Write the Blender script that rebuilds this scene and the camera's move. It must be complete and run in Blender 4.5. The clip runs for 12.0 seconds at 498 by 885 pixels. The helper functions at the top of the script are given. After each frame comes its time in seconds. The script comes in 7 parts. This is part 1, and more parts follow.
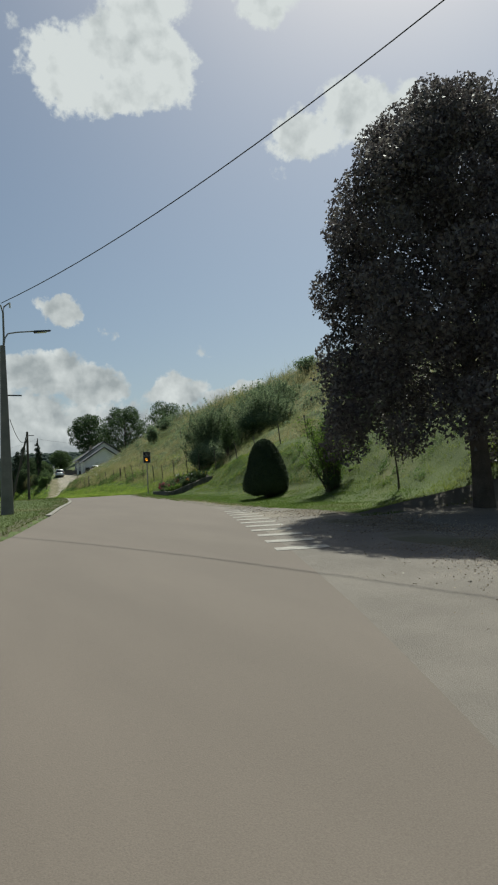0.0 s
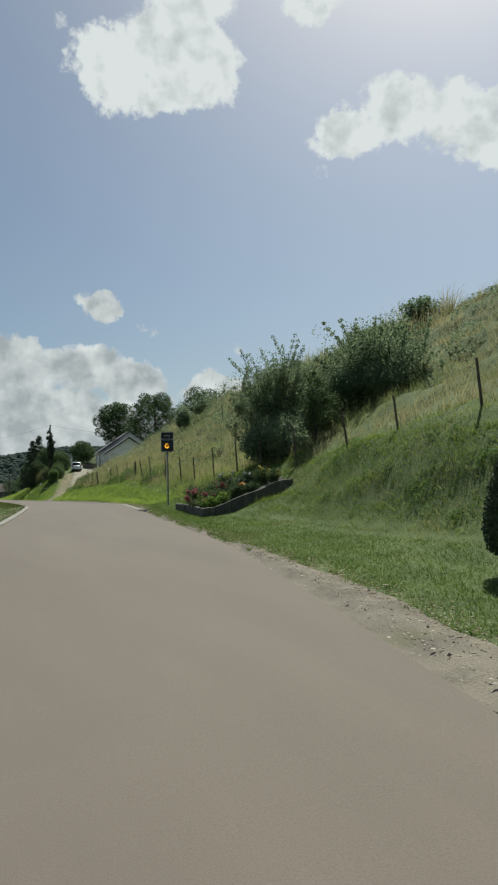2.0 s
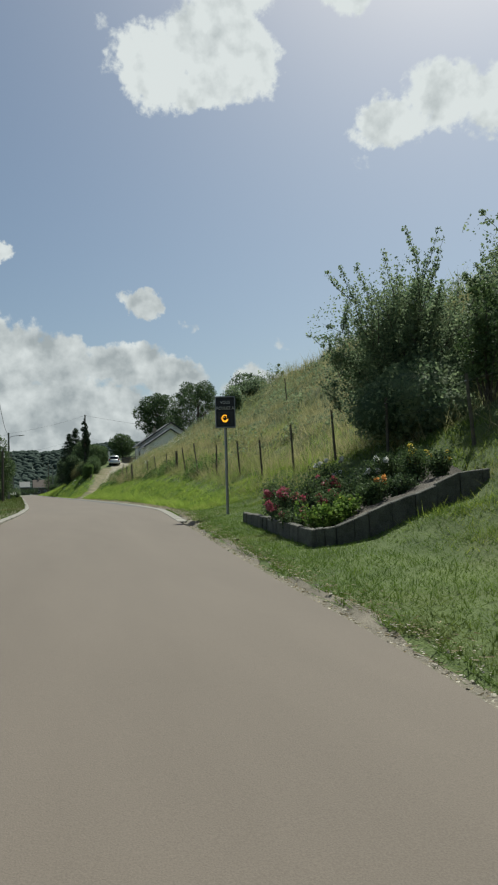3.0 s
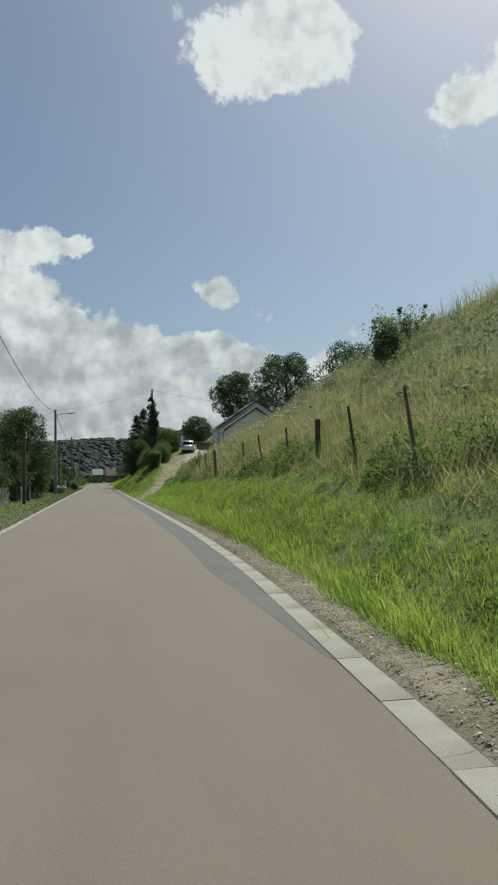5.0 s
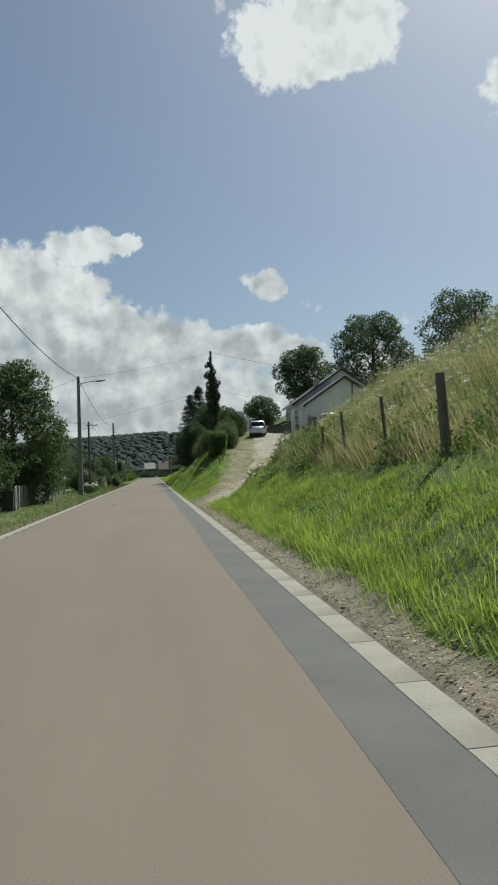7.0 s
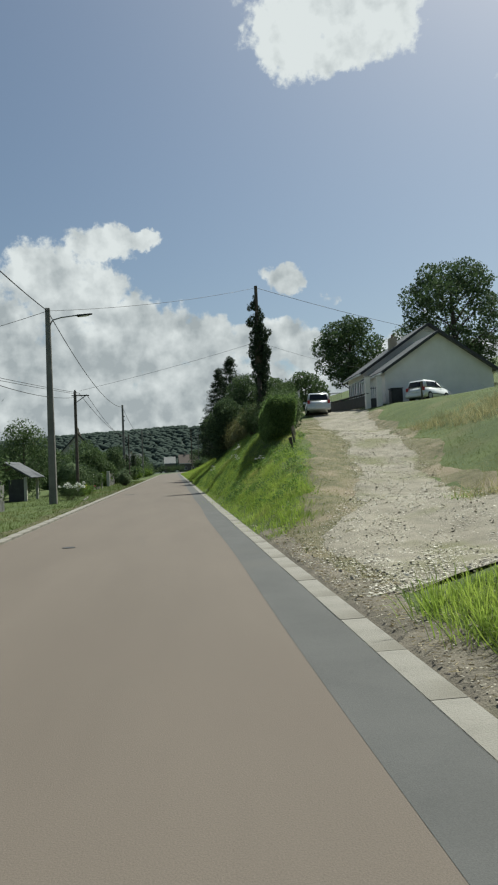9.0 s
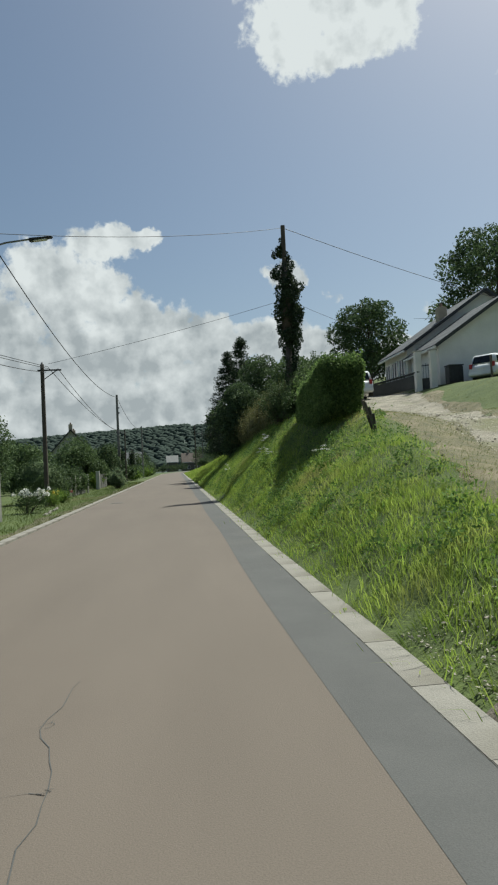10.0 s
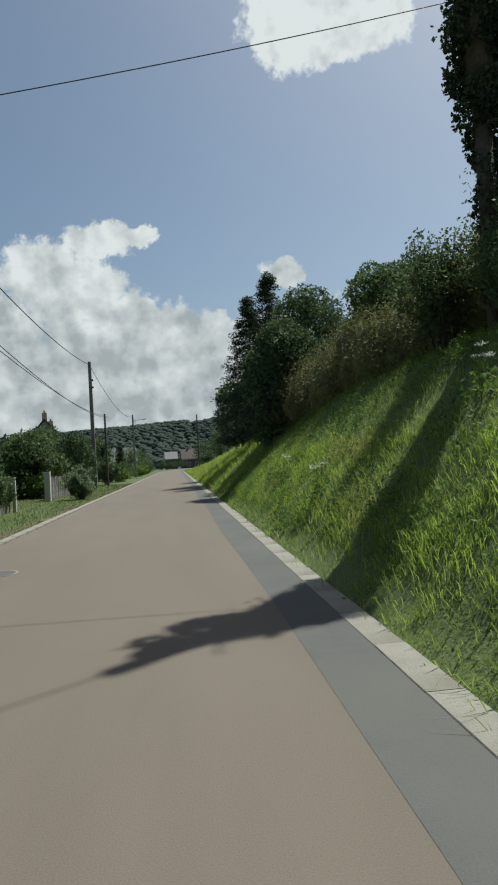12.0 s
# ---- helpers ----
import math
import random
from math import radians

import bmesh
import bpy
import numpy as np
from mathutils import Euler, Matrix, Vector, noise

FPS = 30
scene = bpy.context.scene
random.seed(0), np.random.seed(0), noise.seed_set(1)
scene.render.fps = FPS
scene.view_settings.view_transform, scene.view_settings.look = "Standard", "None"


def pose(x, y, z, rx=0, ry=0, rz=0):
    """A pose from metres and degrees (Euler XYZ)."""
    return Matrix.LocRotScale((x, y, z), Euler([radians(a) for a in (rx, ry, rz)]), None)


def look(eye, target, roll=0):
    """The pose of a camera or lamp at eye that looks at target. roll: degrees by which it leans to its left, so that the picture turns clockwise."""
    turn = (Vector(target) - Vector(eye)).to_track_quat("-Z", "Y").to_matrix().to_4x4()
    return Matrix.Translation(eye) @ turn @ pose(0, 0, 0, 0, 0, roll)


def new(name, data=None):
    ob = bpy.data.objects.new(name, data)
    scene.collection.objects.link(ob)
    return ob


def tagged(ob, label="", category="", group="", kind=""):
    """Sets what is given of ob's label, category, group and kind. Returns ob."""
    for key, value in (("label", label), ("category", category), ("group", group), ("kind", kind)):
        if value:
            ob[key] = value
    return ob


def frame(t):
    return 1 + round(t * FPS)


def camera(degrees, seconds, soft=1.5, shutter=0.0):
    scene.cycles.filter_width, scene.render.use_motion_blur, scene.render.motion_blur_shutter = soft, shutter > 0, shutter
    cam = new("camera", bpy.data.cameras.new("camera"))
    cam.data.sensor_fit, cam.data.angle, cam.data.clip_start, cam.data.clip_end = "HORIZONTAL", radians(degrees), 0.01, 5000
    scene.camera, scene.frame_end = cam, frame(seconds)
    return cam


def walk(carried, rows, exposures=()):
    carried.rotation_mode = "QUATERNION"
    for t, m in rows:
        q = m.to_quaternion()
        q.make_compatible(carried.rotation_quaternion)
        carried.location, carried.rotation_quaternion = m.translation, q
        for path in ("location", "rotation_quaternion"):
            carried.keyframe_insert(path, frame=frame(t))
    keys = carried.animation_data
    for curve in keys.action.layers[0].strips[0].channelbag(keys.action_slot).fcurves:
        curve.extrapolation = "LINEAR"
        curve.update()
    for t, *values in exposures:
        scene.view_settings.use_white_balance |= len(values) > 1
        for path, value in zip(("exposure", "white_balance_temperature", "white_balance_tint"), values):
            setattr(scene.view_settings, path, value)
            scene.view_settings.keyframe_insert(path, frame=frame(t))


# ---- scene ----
# World: y runs along the straight stretch of the village road, x to its right bank, z up.
cam = camera(42.18, 12.0, soft=2.1)
PATH = [
    (0, look((-13.704, 12.421, -0.221), (-9.269, 21.352, 0.523), -3.32)),
    (0.5, look((-11.753, 17.551, 0.065), (-7.320, 26.485, 0.795), -3.48)),
    (1, look((-9.854, 22.627, 0.292), (-5.522, 31.605, 1.092), -2.93)),
    (1.5, look((-8.120, 27.953, 0.454), (-3.924, 36.994, 1.263), -2.28)),
    (2, look((-6.571, 33.153, 0.567), (-2.626, 42.312, 1.309), -1.64)),
    (2.5, look((-5.197, 38.312, 0.674), (-1.545, 47.595, 1.372), -1.64)),
    (3, look((-4.012, 43.717, 0.736), (-0.665, 53.116, 1.419), -1.77)),
    (5, look((-0.962, 65.014, 1.477), (1.298, 74.741, 2.011), -1.08)),
    (5.5, look((-0.582, 70.405, 1.421), (1.429, 80.189, 1.894), -1.46)),
    (6, look((-0.332, 75.965, 1.373), (1.454, 85.794, 1.815), -1.85)),
    (6.5, look((-0.138, 81.169, 1.392), (1.474, 91.028, 1.827), -2.02)),
    (7, look((-0.040, 85.902, 1.401), (1.430, 95.783, 1.838), -2.12)),
    (7.5, look((-0.063, 90.417, 1.402), (1.299, 100.315, 1.824), -1.91)),
    (9.5, look((0.017, 110.291, 1.393), (1.145, 120.221, 1.744), -2.61)),
    (10, look((0.018, 115.068, 1.409), (1.142, 124.999, 1.750), -2.77)),
    (10.5, look((0.030, 119.853, 1.412), (1.150, 129.785, 1.730), -2.97)),
    (11, look((0.038, 124.687, 1.406), (1.160, 134.619, 1.715), -3.13)),
    (11.5, look((-0.015, 129.438, 1.386), (1.118, 139.370, 1.678), -3.48)),
    (12, look((-0.000, 134.282, 1.405), (1.136, 144.213, 1.690), -3.36)),
]
walk(cam, PATH, [(0.0, 0.3, 6230, 0.0), (1.0, 0.4, 6230, 0.0), (3.0, 0.42, 6200, 0.0), (6.0, 0.45, 6200, 0.0), (12.0, 0.45, 6150, 0.0)])

# ---------------------------------------------------------------- sky, sun
SUN_AZ, SUN_EL = 47.0, 57.0   # degrees from +y towards +x, and above the horizon
world = bpy.data.worlds.new("sky")
scene.world = world
world.use_nodes = True
wt = world.node_tree
wt.nodes.clear()


def wmath(op, a, b=None, c=None, clamp=False):
    n = wt.nodes.new("ShaderNodeMath")
    n.operation, n.use_clamp = op, clamp
    for i, v in enumerate((a, b, c)):
        if v is None:
            continue
        if isinstance(v, (int, float)):
            n.inputs[i].default_value = v
        else:
            wt.links.new(v, n.inputs[i])
    return n.outputs[0]


sky = wt.nodes.new("ShaderNodeTexSky")
sky.sky_type, sky.sun_disc = "NISHITA", False
sky.sun_elevation, sky.sun_rotation = radians(SUN_EL), radians(SUN_AZ)
sky.altitude, sky.air_density, sky.dust_density, sky.ozone_density = 100, 1.0, 2.0, 0.9
coord = wt.nodes.new("ShaderNodeTexCoord")
sep = wt.nodes.new("ShaderNodeSeparateXYZ")
wt.links.new(coord.outputs["Generated"], sep.inputs[0])
az = wmath("MULTIPLY", wmath("ARCTAN2", sep.outputs[0], sep.outputs[1]), 57.2958)
el = wmath("MULTIPLY", wmath("ARCSINE", sep.outputs[2]), 57.2958)


def wnoise(scale, detail, rough, seed):
    n = wt.nodes.new("ShaderNodeTexNoise")
    n.noise_dimensions = "4D"
    n.inputs["W"].default_value = seed
    n.inputs["Scale"].default_value, n.inputs["Detail"].default_value, n.inputs["Roughness"].default_value = scale, detail, rough
    wt.links.new(coord.outputs["Generated"], n.inputs["Vector"])
    return wmath("SUBTRACT", n.outputs["Fac"], 0.5)


sun_off = wt.nodes.new("ShaderNodeVectorMath")
sun_off.operation = "ADD"
wt.links.new(coord.outputs["Generated"], sun_off.inputs[0])
sun_off.inputs[1].default_value = (0.014, 0.006, 0.022)


def wrelief(scale, detail, rough, seed):
    """Lit and shaded sides of the cloud billows."""
    n = wt.nodes.new("ShaderNodeTexNoise")
    n.noise_dimensions = "4D"
    n.inputs["W"].default_value = seed
    n.inputs["Scale"].default_value, n.inputs["Detail"].default_value, n.inputs["Roughness"].default_value = scale, detail, rough
    wt.links.new(sun_off.outputs[0], n.inputs["Vector"])
    return wmath("SUBTRACT", n.outputs["Fac"], 0.5)


n_edge, n_edge2 = wnoise(16, 8, 0.62, 1.0), wnoise(16, 8, 0.62, 7.0)
n_fine, n_body, n_wisp = wnoise(30, 8, 0.6, 3.0), wnoise(9, 6, 0.52, 5.0), wnoise(85, 6, 0.6, 4.0)
az_w = wmath("MULTIPLY_ADD", n_edge, 5.0, az)
el_w = wmath("MULTIPLY_ADD", n_edge2, 4.0, el)
# fair-weather cumulus: bearing, height, half width, half height (degrees)
CLOUDS = [
    (11.8, 34.0, 4.0, 2.9), (17.4, 35.4, 5.2, 3.7), (21.2, 34.3, 2.8, 2.5), (15.6, 32.8, 5.6, 1.7), (19.0, 38.7, 4.8, 2.6), (30.2, 39.0, 3.3, 2.2),
    (33.4, 29.3, 3.6, 2.1), (38.0, 30.5, 3.9, 2.8), (42.0, 29.3, 3.6, 2.7), (46.0, 27.8, 4.2, 2.9), (10.4, 16.2, 1.9, 1.25),
    (-5.6, 19.3, 3.2, 1.6), (-2.6, 19.8, 2.3, 0.8), (-10.4, 16.6, 4.4, 2.8), (-6.6, 15.0, 3.6, 2.4), (-2.4, 12.6, 4.6, 2.6), (2.6, 10.9, 4.2, 2.3),
    (8.8, 10.7, 4.2, 2.0), (13.0, 10.0, 3.4, 1.8), (-7.5, 9.0, 7.0, 4.0), (3.5, 7.4, 9.0, 2.6), (20.5, 9.3, 3.0, 1.5), (27.0, 8.5, 4.0, 1.2), (-16.0, 11.0, 6.0, 6.0), (0.0, 4.0, 44.0, 5.0), (-9.2, 13.4, 3.4, 2.2), (-2.3, 10.3, 5.0, 2.4),
]
field = None
for a, e, ra, re_ in CLOUDS:
    da = wmath("DIVIDE", wmath("SUBTRACT", az_w, a), ra)
    de = wmath("DIVIDE", wmath("SUBTRACT", el_w, e), re_)
    d2 = wmath("MULTIPLY_ADD", da, da, wmath("MULTIPLY", de, de))
    one = wmath("SUBTRACT", 1.0, d2)
    field = one if field is None else wmath("SMOOTH_MAX", field, one, 0.25)
for a, e, ra, re_ in ((31.1, 27.0, 1.4, 1.3), (14.4, 14.1, 1.8, 0.9), (22.5, 12.6, 2.0, 1.0), (7.6, 36.5, 1.6, 1.9)):   # thin scraps
    da = wmath("DIVIDE", wmath("SUBTRACT", az_w, a), ra)
    de = wmath("DIVIDE", wmath("SUBTRACT", el_w, e), re_)
    field = wmath("MAXIMUM", field, wmath("SUBTRACT", 0.12, wmath("MULTIPLY_ADD", da, da, wmath("MULTIPLY", de, de))))
# broken cloud elsewhere in the sky, away from the view
behind = wmath("MULTIPLY", wmath("GREATER_THAN", wmath("ABSOLUTE", az), 62.0), wmath("MULTIPLY_ADD", n_body, 5.0, -0.55))
side = wmath("MULTIPLY_ADD", wmath("GREATER_THAN", wmath("ABSOLUTE", az), 62.0), 30.0, -30.0)
field = wmath("MAXIMUM", field, wmath("ADD", behind, side))
dens = wmath("MULTIPLY_ADD", n_wisp, 1.3, wmath("MULTIPLY_ADD", n_fine, 2.5, wmath("MULTIPLY", field, 1.35)))
mr = wt.nodes.new("ShaderNodeMapRange")
mr.interpolation_type = "SMOOTHSTEP"
mr.inputs["From Min"].default_value, mr.inputs["From Max"].default_value = -0.16, 0.58
wt.links.new(dens, mr.inputs["Value"])
mask = wmath("MULTIPLY", mr.outputs[0], wmath("GREATER_THAN", sep.outputs[2], -0.02))
ramp = wt.nodes.new("ShaderNodeValToRGB")
ramp.color_ramp.elements[0].position, ramp.color_ramp.elements[0].color = 0.08, (1.14, 1.12, 1.12, 1)
ramp.color_ramp.elements[1].position, ramp.color_ramp.elements[1].color = 0.95, (0.58, 0.6, 0.625, 1)
relief = wmath("SUBTRACT", wrelief(15, 6, 0.5, 9.0), wnoise(15, 6, 0.5, 9.0))
fine_relief = wmath("SUBTRACT", wrelief(34, 5, 0.5, 6.0), wnoise(34, 5, 0.5, 6.0))
billow = wmath("MULTIPLY_ADD", relief, 1.8, wmath("MULTIPLY", fine_relief, 1.25))
low_grey = wmath("MULTIPLY", wmath("MULTIPLY_ADD", el, -0.06, 1.65, True), 0.56)
shade = wmath("ADD", wmath("MULTIPLY_ADD", wmath("MINIMUM", field, 1.0), 0.24, billow), wmath("MULTIPLY_ADD", n_body, 0.85, wmath("ADD", low_grey, -0.06)), clamp=True)
wt.links.new(shade, ramp.inputs[0])
SKY, CLOUD = 0.064, 0.495
skyc = wt.nodes.new("ShaderNodeMix")
skyc.data_type, skyc.blend_type = "RGBA", "MULTIPLY"
skyc.inputs[0].default_value = 1.0
wt.links.new(sky.outputs[0], skyc.inputs[6])
skyc.inputs[7].default_value = (SKY * 1.045, SKY, SKY * 0.955, 1)
cl = wt.nodes.new("ShaderNodeMix")
cl.data_type, cl.blend_type = "RGBA", "MULTIPLY"
cl.inputs[0].default_value = 1.0
wt.links.new(ramp.outputs[0], cl.inputs[6])
cl.inputs[7].default_value = (CLOUD, CLOUD, CLOUD, 1)
mix = wt.nodes.new("ShaderNodeMix")
mix.data_type = "RGBA"
wt.links.new(mask, mix.inputs[0])
wt.links.new(skyc.outputs[2], mix.inputs[6])
wt.links.new(cl.outputs[2], mix.inputs[7])
bg = wt.nodes.new("ShaderNodeBackground")
bg.inputs[1].default_value = 1.0
wt.links.new(mix.outputs[2], bg.inputs[0])
wout = wt.nodes.new("ShaderNodeOutputWorld")
wt.links.new(bg.outputs[0], wout.inputs[0])

sun = new("sun", bpy.data.lights.new("sun", "SUN"))
sun.data.energy, sun.data.angle, sun.data.color = 4.6, radians(0.53), (1.0, 0.95, 0.86)
sun.matrix_world = look((0, 0, 0), (-math.sin(radians(SUN_AZ)) * math.cos(radians(SUN_EL)), -math.cos(radians(SUN_AZ)) * math.cos(radians(SUN_EL)), -math.sin(radians(SUN_EL))))
sun.location = (60, 120, 90)

# ---------------------------------------------------------------- materials


def mat(name, c1, c2, rough=0.8, scale=3.0, fine=40.0, bump=0.3, metal=0.0, thin=0.0, island=0.0, rand=0.0, spec=0.4, c3=None, patch=0.4, bump_d=0.02, stretch=None, wide=0.9):
    """A surface that varies between two colours at two scales; thin: light that shines through leaves."""
    m = bpy.data.materials.new(name)
    m.use_nodes = True
    t = m.node_tree
    b = t.nodes["Principled BSDF"]
    tc = t.nodes.new("ShaderNodeTexCoord")
    big, small = t.nodes.new("ShaderNodeTexNoise"), t.nodes.new("ShaderNodeTexNoise")
    for n, s, d in ((big, scale, 4), (small, fine, 3)):
        n.inputs["Scale"].default_value, n.inputs["Detail"].default_value, n.inputs["Roughness"].default_value = s, d, 0.6
        t.links.new(tc.outputs["Object"], n.inputs["Vector"])
    if stretch:
        mp = t.nodes.new("ShaderNodeMapping")
        mp.inputs["Scale"].default_value = stretch
        t.links.new(tc.outputs["Object"], mp.inputs["Vector"])
        t.links.new(mp.outputs[0], big.inputs["Vector"])
    add = t.nodes.new("ShaderNodeMath")
    add.operation = "MULTIPLY_ADD"
    t.links.new(small.outputs["Fac"], add.inputs[0])
    add.inputs[1].default_value = 0.55
    mul = t.nodes.new("ShaderNodeMath")
    mul.operation = "MULTIPLY_ADD"
    t.links.new(big.outputs["Fac"], mul.inputs[0])
    mul.inputs[1].default_value, mul.inputs[2].default_value = wide, 0.23 - 0.5 * wide
    t.links.new(mul.outputs[0], add.inputs[2])
    fac = add.outputs[0]
    if island or rand:
        if island:
            g = t.nodes.new("ShaderNodeNewGeometry").outputs["Random Per Island"]
        else:
            g = t.nodes.new("ShaderNodeObjectInfo").outputs["Random"]
        k = t.nodes.new("ShaderNodeMath")
        k.operation = "MULTIPLY_ADD"
        t.links.new(g, k.inputs[0])
        k.inputs[1].default_value = island or rand
        k2 = t.nodes.new("ShaderNodeMath")
        k2.operation = "SUBTRACT"
        t.links.new(fac, k2.inputs[0])
        k2.inputs[1].default_value = 0.5 * (island or rand)
        t.links.new(k2.outputs[0], k.inputs[2])
        fac = k.outputs[0]
    r = t.nodes.new("ShaderNodeValToRGB")
    r.color_ramp.elements[0].position, r.color_ramp.elements[0].color = 0.25, (*c1, 1)
    r.color_ramp.elements[1].position, r.color_ramp.elements[1].color = 0.75, (*c2, 1)
    t.links.new(fac, r.inputs[0])
    col = r.outputs[0]
    if c3:
        broad = t.nodes.new("ShaderNodeTexNoise")
        broad.inputs["Scale"].default_value, broad.inputs["Detail"].default_value = scale * 0.28, 5
        t.links.new(tc.outputs["Object"], broad.inputs["Vector"])
        rr = t.nodes.new("ShaderNodeMapRange")
        rr.interpolation_type = "SMOOTHSTEP"
        rr.inputs["From Min"].default_value, rr.inputs["From Max"].default_value = 0.62 - patch * 0.3, 0.8 - patch * 0.3
        t.links.new(broad.outputs["Fac"], rr.inputs["Value"])
        mx = t.nodes.new("ShaderNodeMix")
        mx.data_type = "RGBA"
        t.links.new(rr.outputs[0], mx.inputs[0])
        t.links.new(col, mx.inputs[6])
        mx.inputs[7].default_value = (*c3, 1)
        col = mx.outputs[2]
    t.links.new(col, b.inputs["Base Color"])
    b.inputs["Roughness"].default_value, b.inputs["Metallic"].default_value = rough, metal
    b.inputs["Specular IOR Level"].default_value = spec
    if bump:
        bp = t.nodes.new("ShaderNodeBump")
        bp.inputs["Strength"].default_value, bp.inputs["Distance"].default_value = bump, bump_d
        t.links.new(small.outputs["Fac"], bp.inputs["Height"])
        t.links.new(bp.outputs[0], b.inputs["Normal"])
    if thin:
        tr = t.nodes.new("ShaderNodeBsdfTranslucent")
        t.links.new(col, tr.inputs["Color"])
        ms = t.nodes.new("ShaderNodeMixShader")
        ms.inputs[0].default_value = thin
        t.links.new(b.outputs[0], ms.inputs[1])
        t.links.new(tr.outputs[0], ms.inputs[2])
        t.links.new(ms.outputs[0], t.nodes["Material Output"].inputs["Surface"])
    return m


def glow(name, c, s):
    m = bpy.data.materials.new(name)
    m.use_nodes = True
    b = m.node_tree.nodes["Principled BSDF"]
    b.inputs["Base Color"].default_value = (*c, 1)
    b.inputs["Emission Color"].default_value, b.inputs["Emission Strength"].default_value = (*c, 1), s
    return m


def glass(name, c=(0.02, 0.025, 0.03)):
    m = bpy.data.materials.new(name)
    m.use_nodes = True
    b = m.node_tree.nodes["Principled BSDF"]
    b.inputs["Base Color"].default_value = (*c, 1)
    b.inputs["Roughness"].default_value, b.inputs["Specular IOR Level"].default_value = 0.06, 0.8
    return m


M_ROAD = mat("asphalt_rose", (0.086, 0.07, 0.057), (0.166, 0.137, 0.113), 0.9, 0.8, 120, 0.45, c3=(0.121, 0.098, 0.081), patch=0.15, bump_d=0.005, stretch=(1.1, 0.22, 1), wide=0.3)
M_SIDE = mat("asphalt_grey", (0.092, 0.08, 0.067), (0.215, 0.19, 0.163), 0.92, 1.0, 110, 0.8, c3=(0.2, 0.175, 0.14), patch=0.4, bump_d=0.012, wide=0.5)
M_TRODDEN = mat("trodden_ground", (0.06, 0.065, 0.028), (0.2, 0.17, 0.1), 0.95, 2.6, 22, 1.0, c3=(0.22, 0.18, 0.12), patch=0.4, bump_d=0.035)
M_WORN = mat("worn_turf", (0.05, 0.055, 0.022), (0.125, 0.112, 0.06), 0.95, 2.2, 18, 1.0, c3=(0.085, 0.09, 0.035), patch=0.45, bump_d=0.03)
M_DRYLAWN = mat("dry_mown_grass", (0.085, 0.115, 0.027), (0.21, 0.225, 0.07), 0.6, 0.5, 6, 0, thin=0.4, island=0.5, c3=(0.18, 0.175, 0.065), patch=0.35)
M_FENCE = mat("grey_fence_wood", (0.1, 0.098, 0.09), (0.24, 0.235, 0.22), 0.9, 4, 45, 0.7, rand=0.4)
M_GUTTER = mat("gutter_asphalt", (0.05, 0.05, 0.049), (0.104, 0.102, 0.099), 0.85, 1.2, 130, 0.35, c3=(0.088, 0.084, 0.078), patch=0.3, bump_d=0.006, wide=0.5)
M_PAINT = mat("road_paint", (0.13, 0.118, 0.1), (0.4, 0.38, 0.34), 0.8, 4, 45, 0.4)
M_KERB = mat("kerb_concrete", (0.18, 0.168, 0.146), (0.275, 0.258, 0.228), 0.9, 2.5, 70, 0.5, rand=0.03, c3=(0.17, 0.156, 0.13), patch=0.42)
M_GRAVEL = mat("gravel", (0.145, 0.128, 0.098), (0.33, 0.3, 0.24), 0.95, 1.6, 40, 1.0, c3=(0.15, 0.145, 0.075), patch=0.38, bump_d=0.02)
M_SHOULDER = mat("roadside_gravel", (0.085, 0.074, 0.057), (0.205, 0.177, 0.138), 0.95, 2.0, 45, 0.9, c3=(0.105, 0.1, 0.06), patch=0.4, bump_d=0.016)
M_CHIPS = mat("limestone_chippings", (0.28, 0.255, 0.21), (0.6, 0.56, 0.48), 0.9, 5, 40, 0.2, island=0.7)
M_STONES = mat("loose_stones", (0.2, 0.18, 0.145), (0.42, 0.38, 0.31), 0.9, 5, 40, 0.2, island=0.6)
M_SOIL = mat("grass_soil", (0.04, 0.062, 0.014), (0.095, 0.125, 0.032), 0.95, 0.9, 22, 0.9, c3=(0.11, 0.115, 0.042), patch=0.25, bump_d=0.03)
st = M_SOIL.node_tree                      # woodland floor past the village, with the crowns' haze and shade in its colour
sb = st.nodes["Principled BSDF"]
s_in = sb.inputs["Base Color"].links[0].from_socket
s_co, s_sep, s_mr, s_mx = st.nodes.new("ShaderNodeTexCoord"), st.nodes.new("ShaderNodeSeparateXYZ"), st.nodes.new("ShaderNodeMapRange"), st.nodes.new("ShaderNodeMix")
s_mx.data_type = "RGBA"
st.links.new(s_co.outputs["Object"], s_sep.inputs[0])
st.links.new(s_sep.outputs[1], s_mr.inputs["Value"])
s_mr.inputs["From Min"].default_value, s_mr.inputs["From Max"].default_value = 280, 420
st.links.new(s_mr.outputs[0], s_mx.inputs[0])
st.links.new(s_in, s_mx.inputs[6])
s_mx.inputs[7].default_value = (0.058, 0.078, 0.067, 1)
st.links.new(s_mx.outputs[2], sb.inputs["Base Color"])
M_GRASS = mat("grass_blades", (0.115, 0.195, 0.028), (0.35, 0.435, 0.085), 0.6, 1.8, 9, 0, thin=0.64, island=0.34, c3=(0.31, 0.32, 0.1), patch=0.25, spec=0.18)
M_LAWN = mat("mown_grass", (0.06, 0.112, 0.016), (0.165, 0.232, 0.044), 0.7, 1.6, 8, 0, thin=0.36, island=0.3, c3=(0.15, 0.165, 0.052), patch=0.2, spec=0.12)
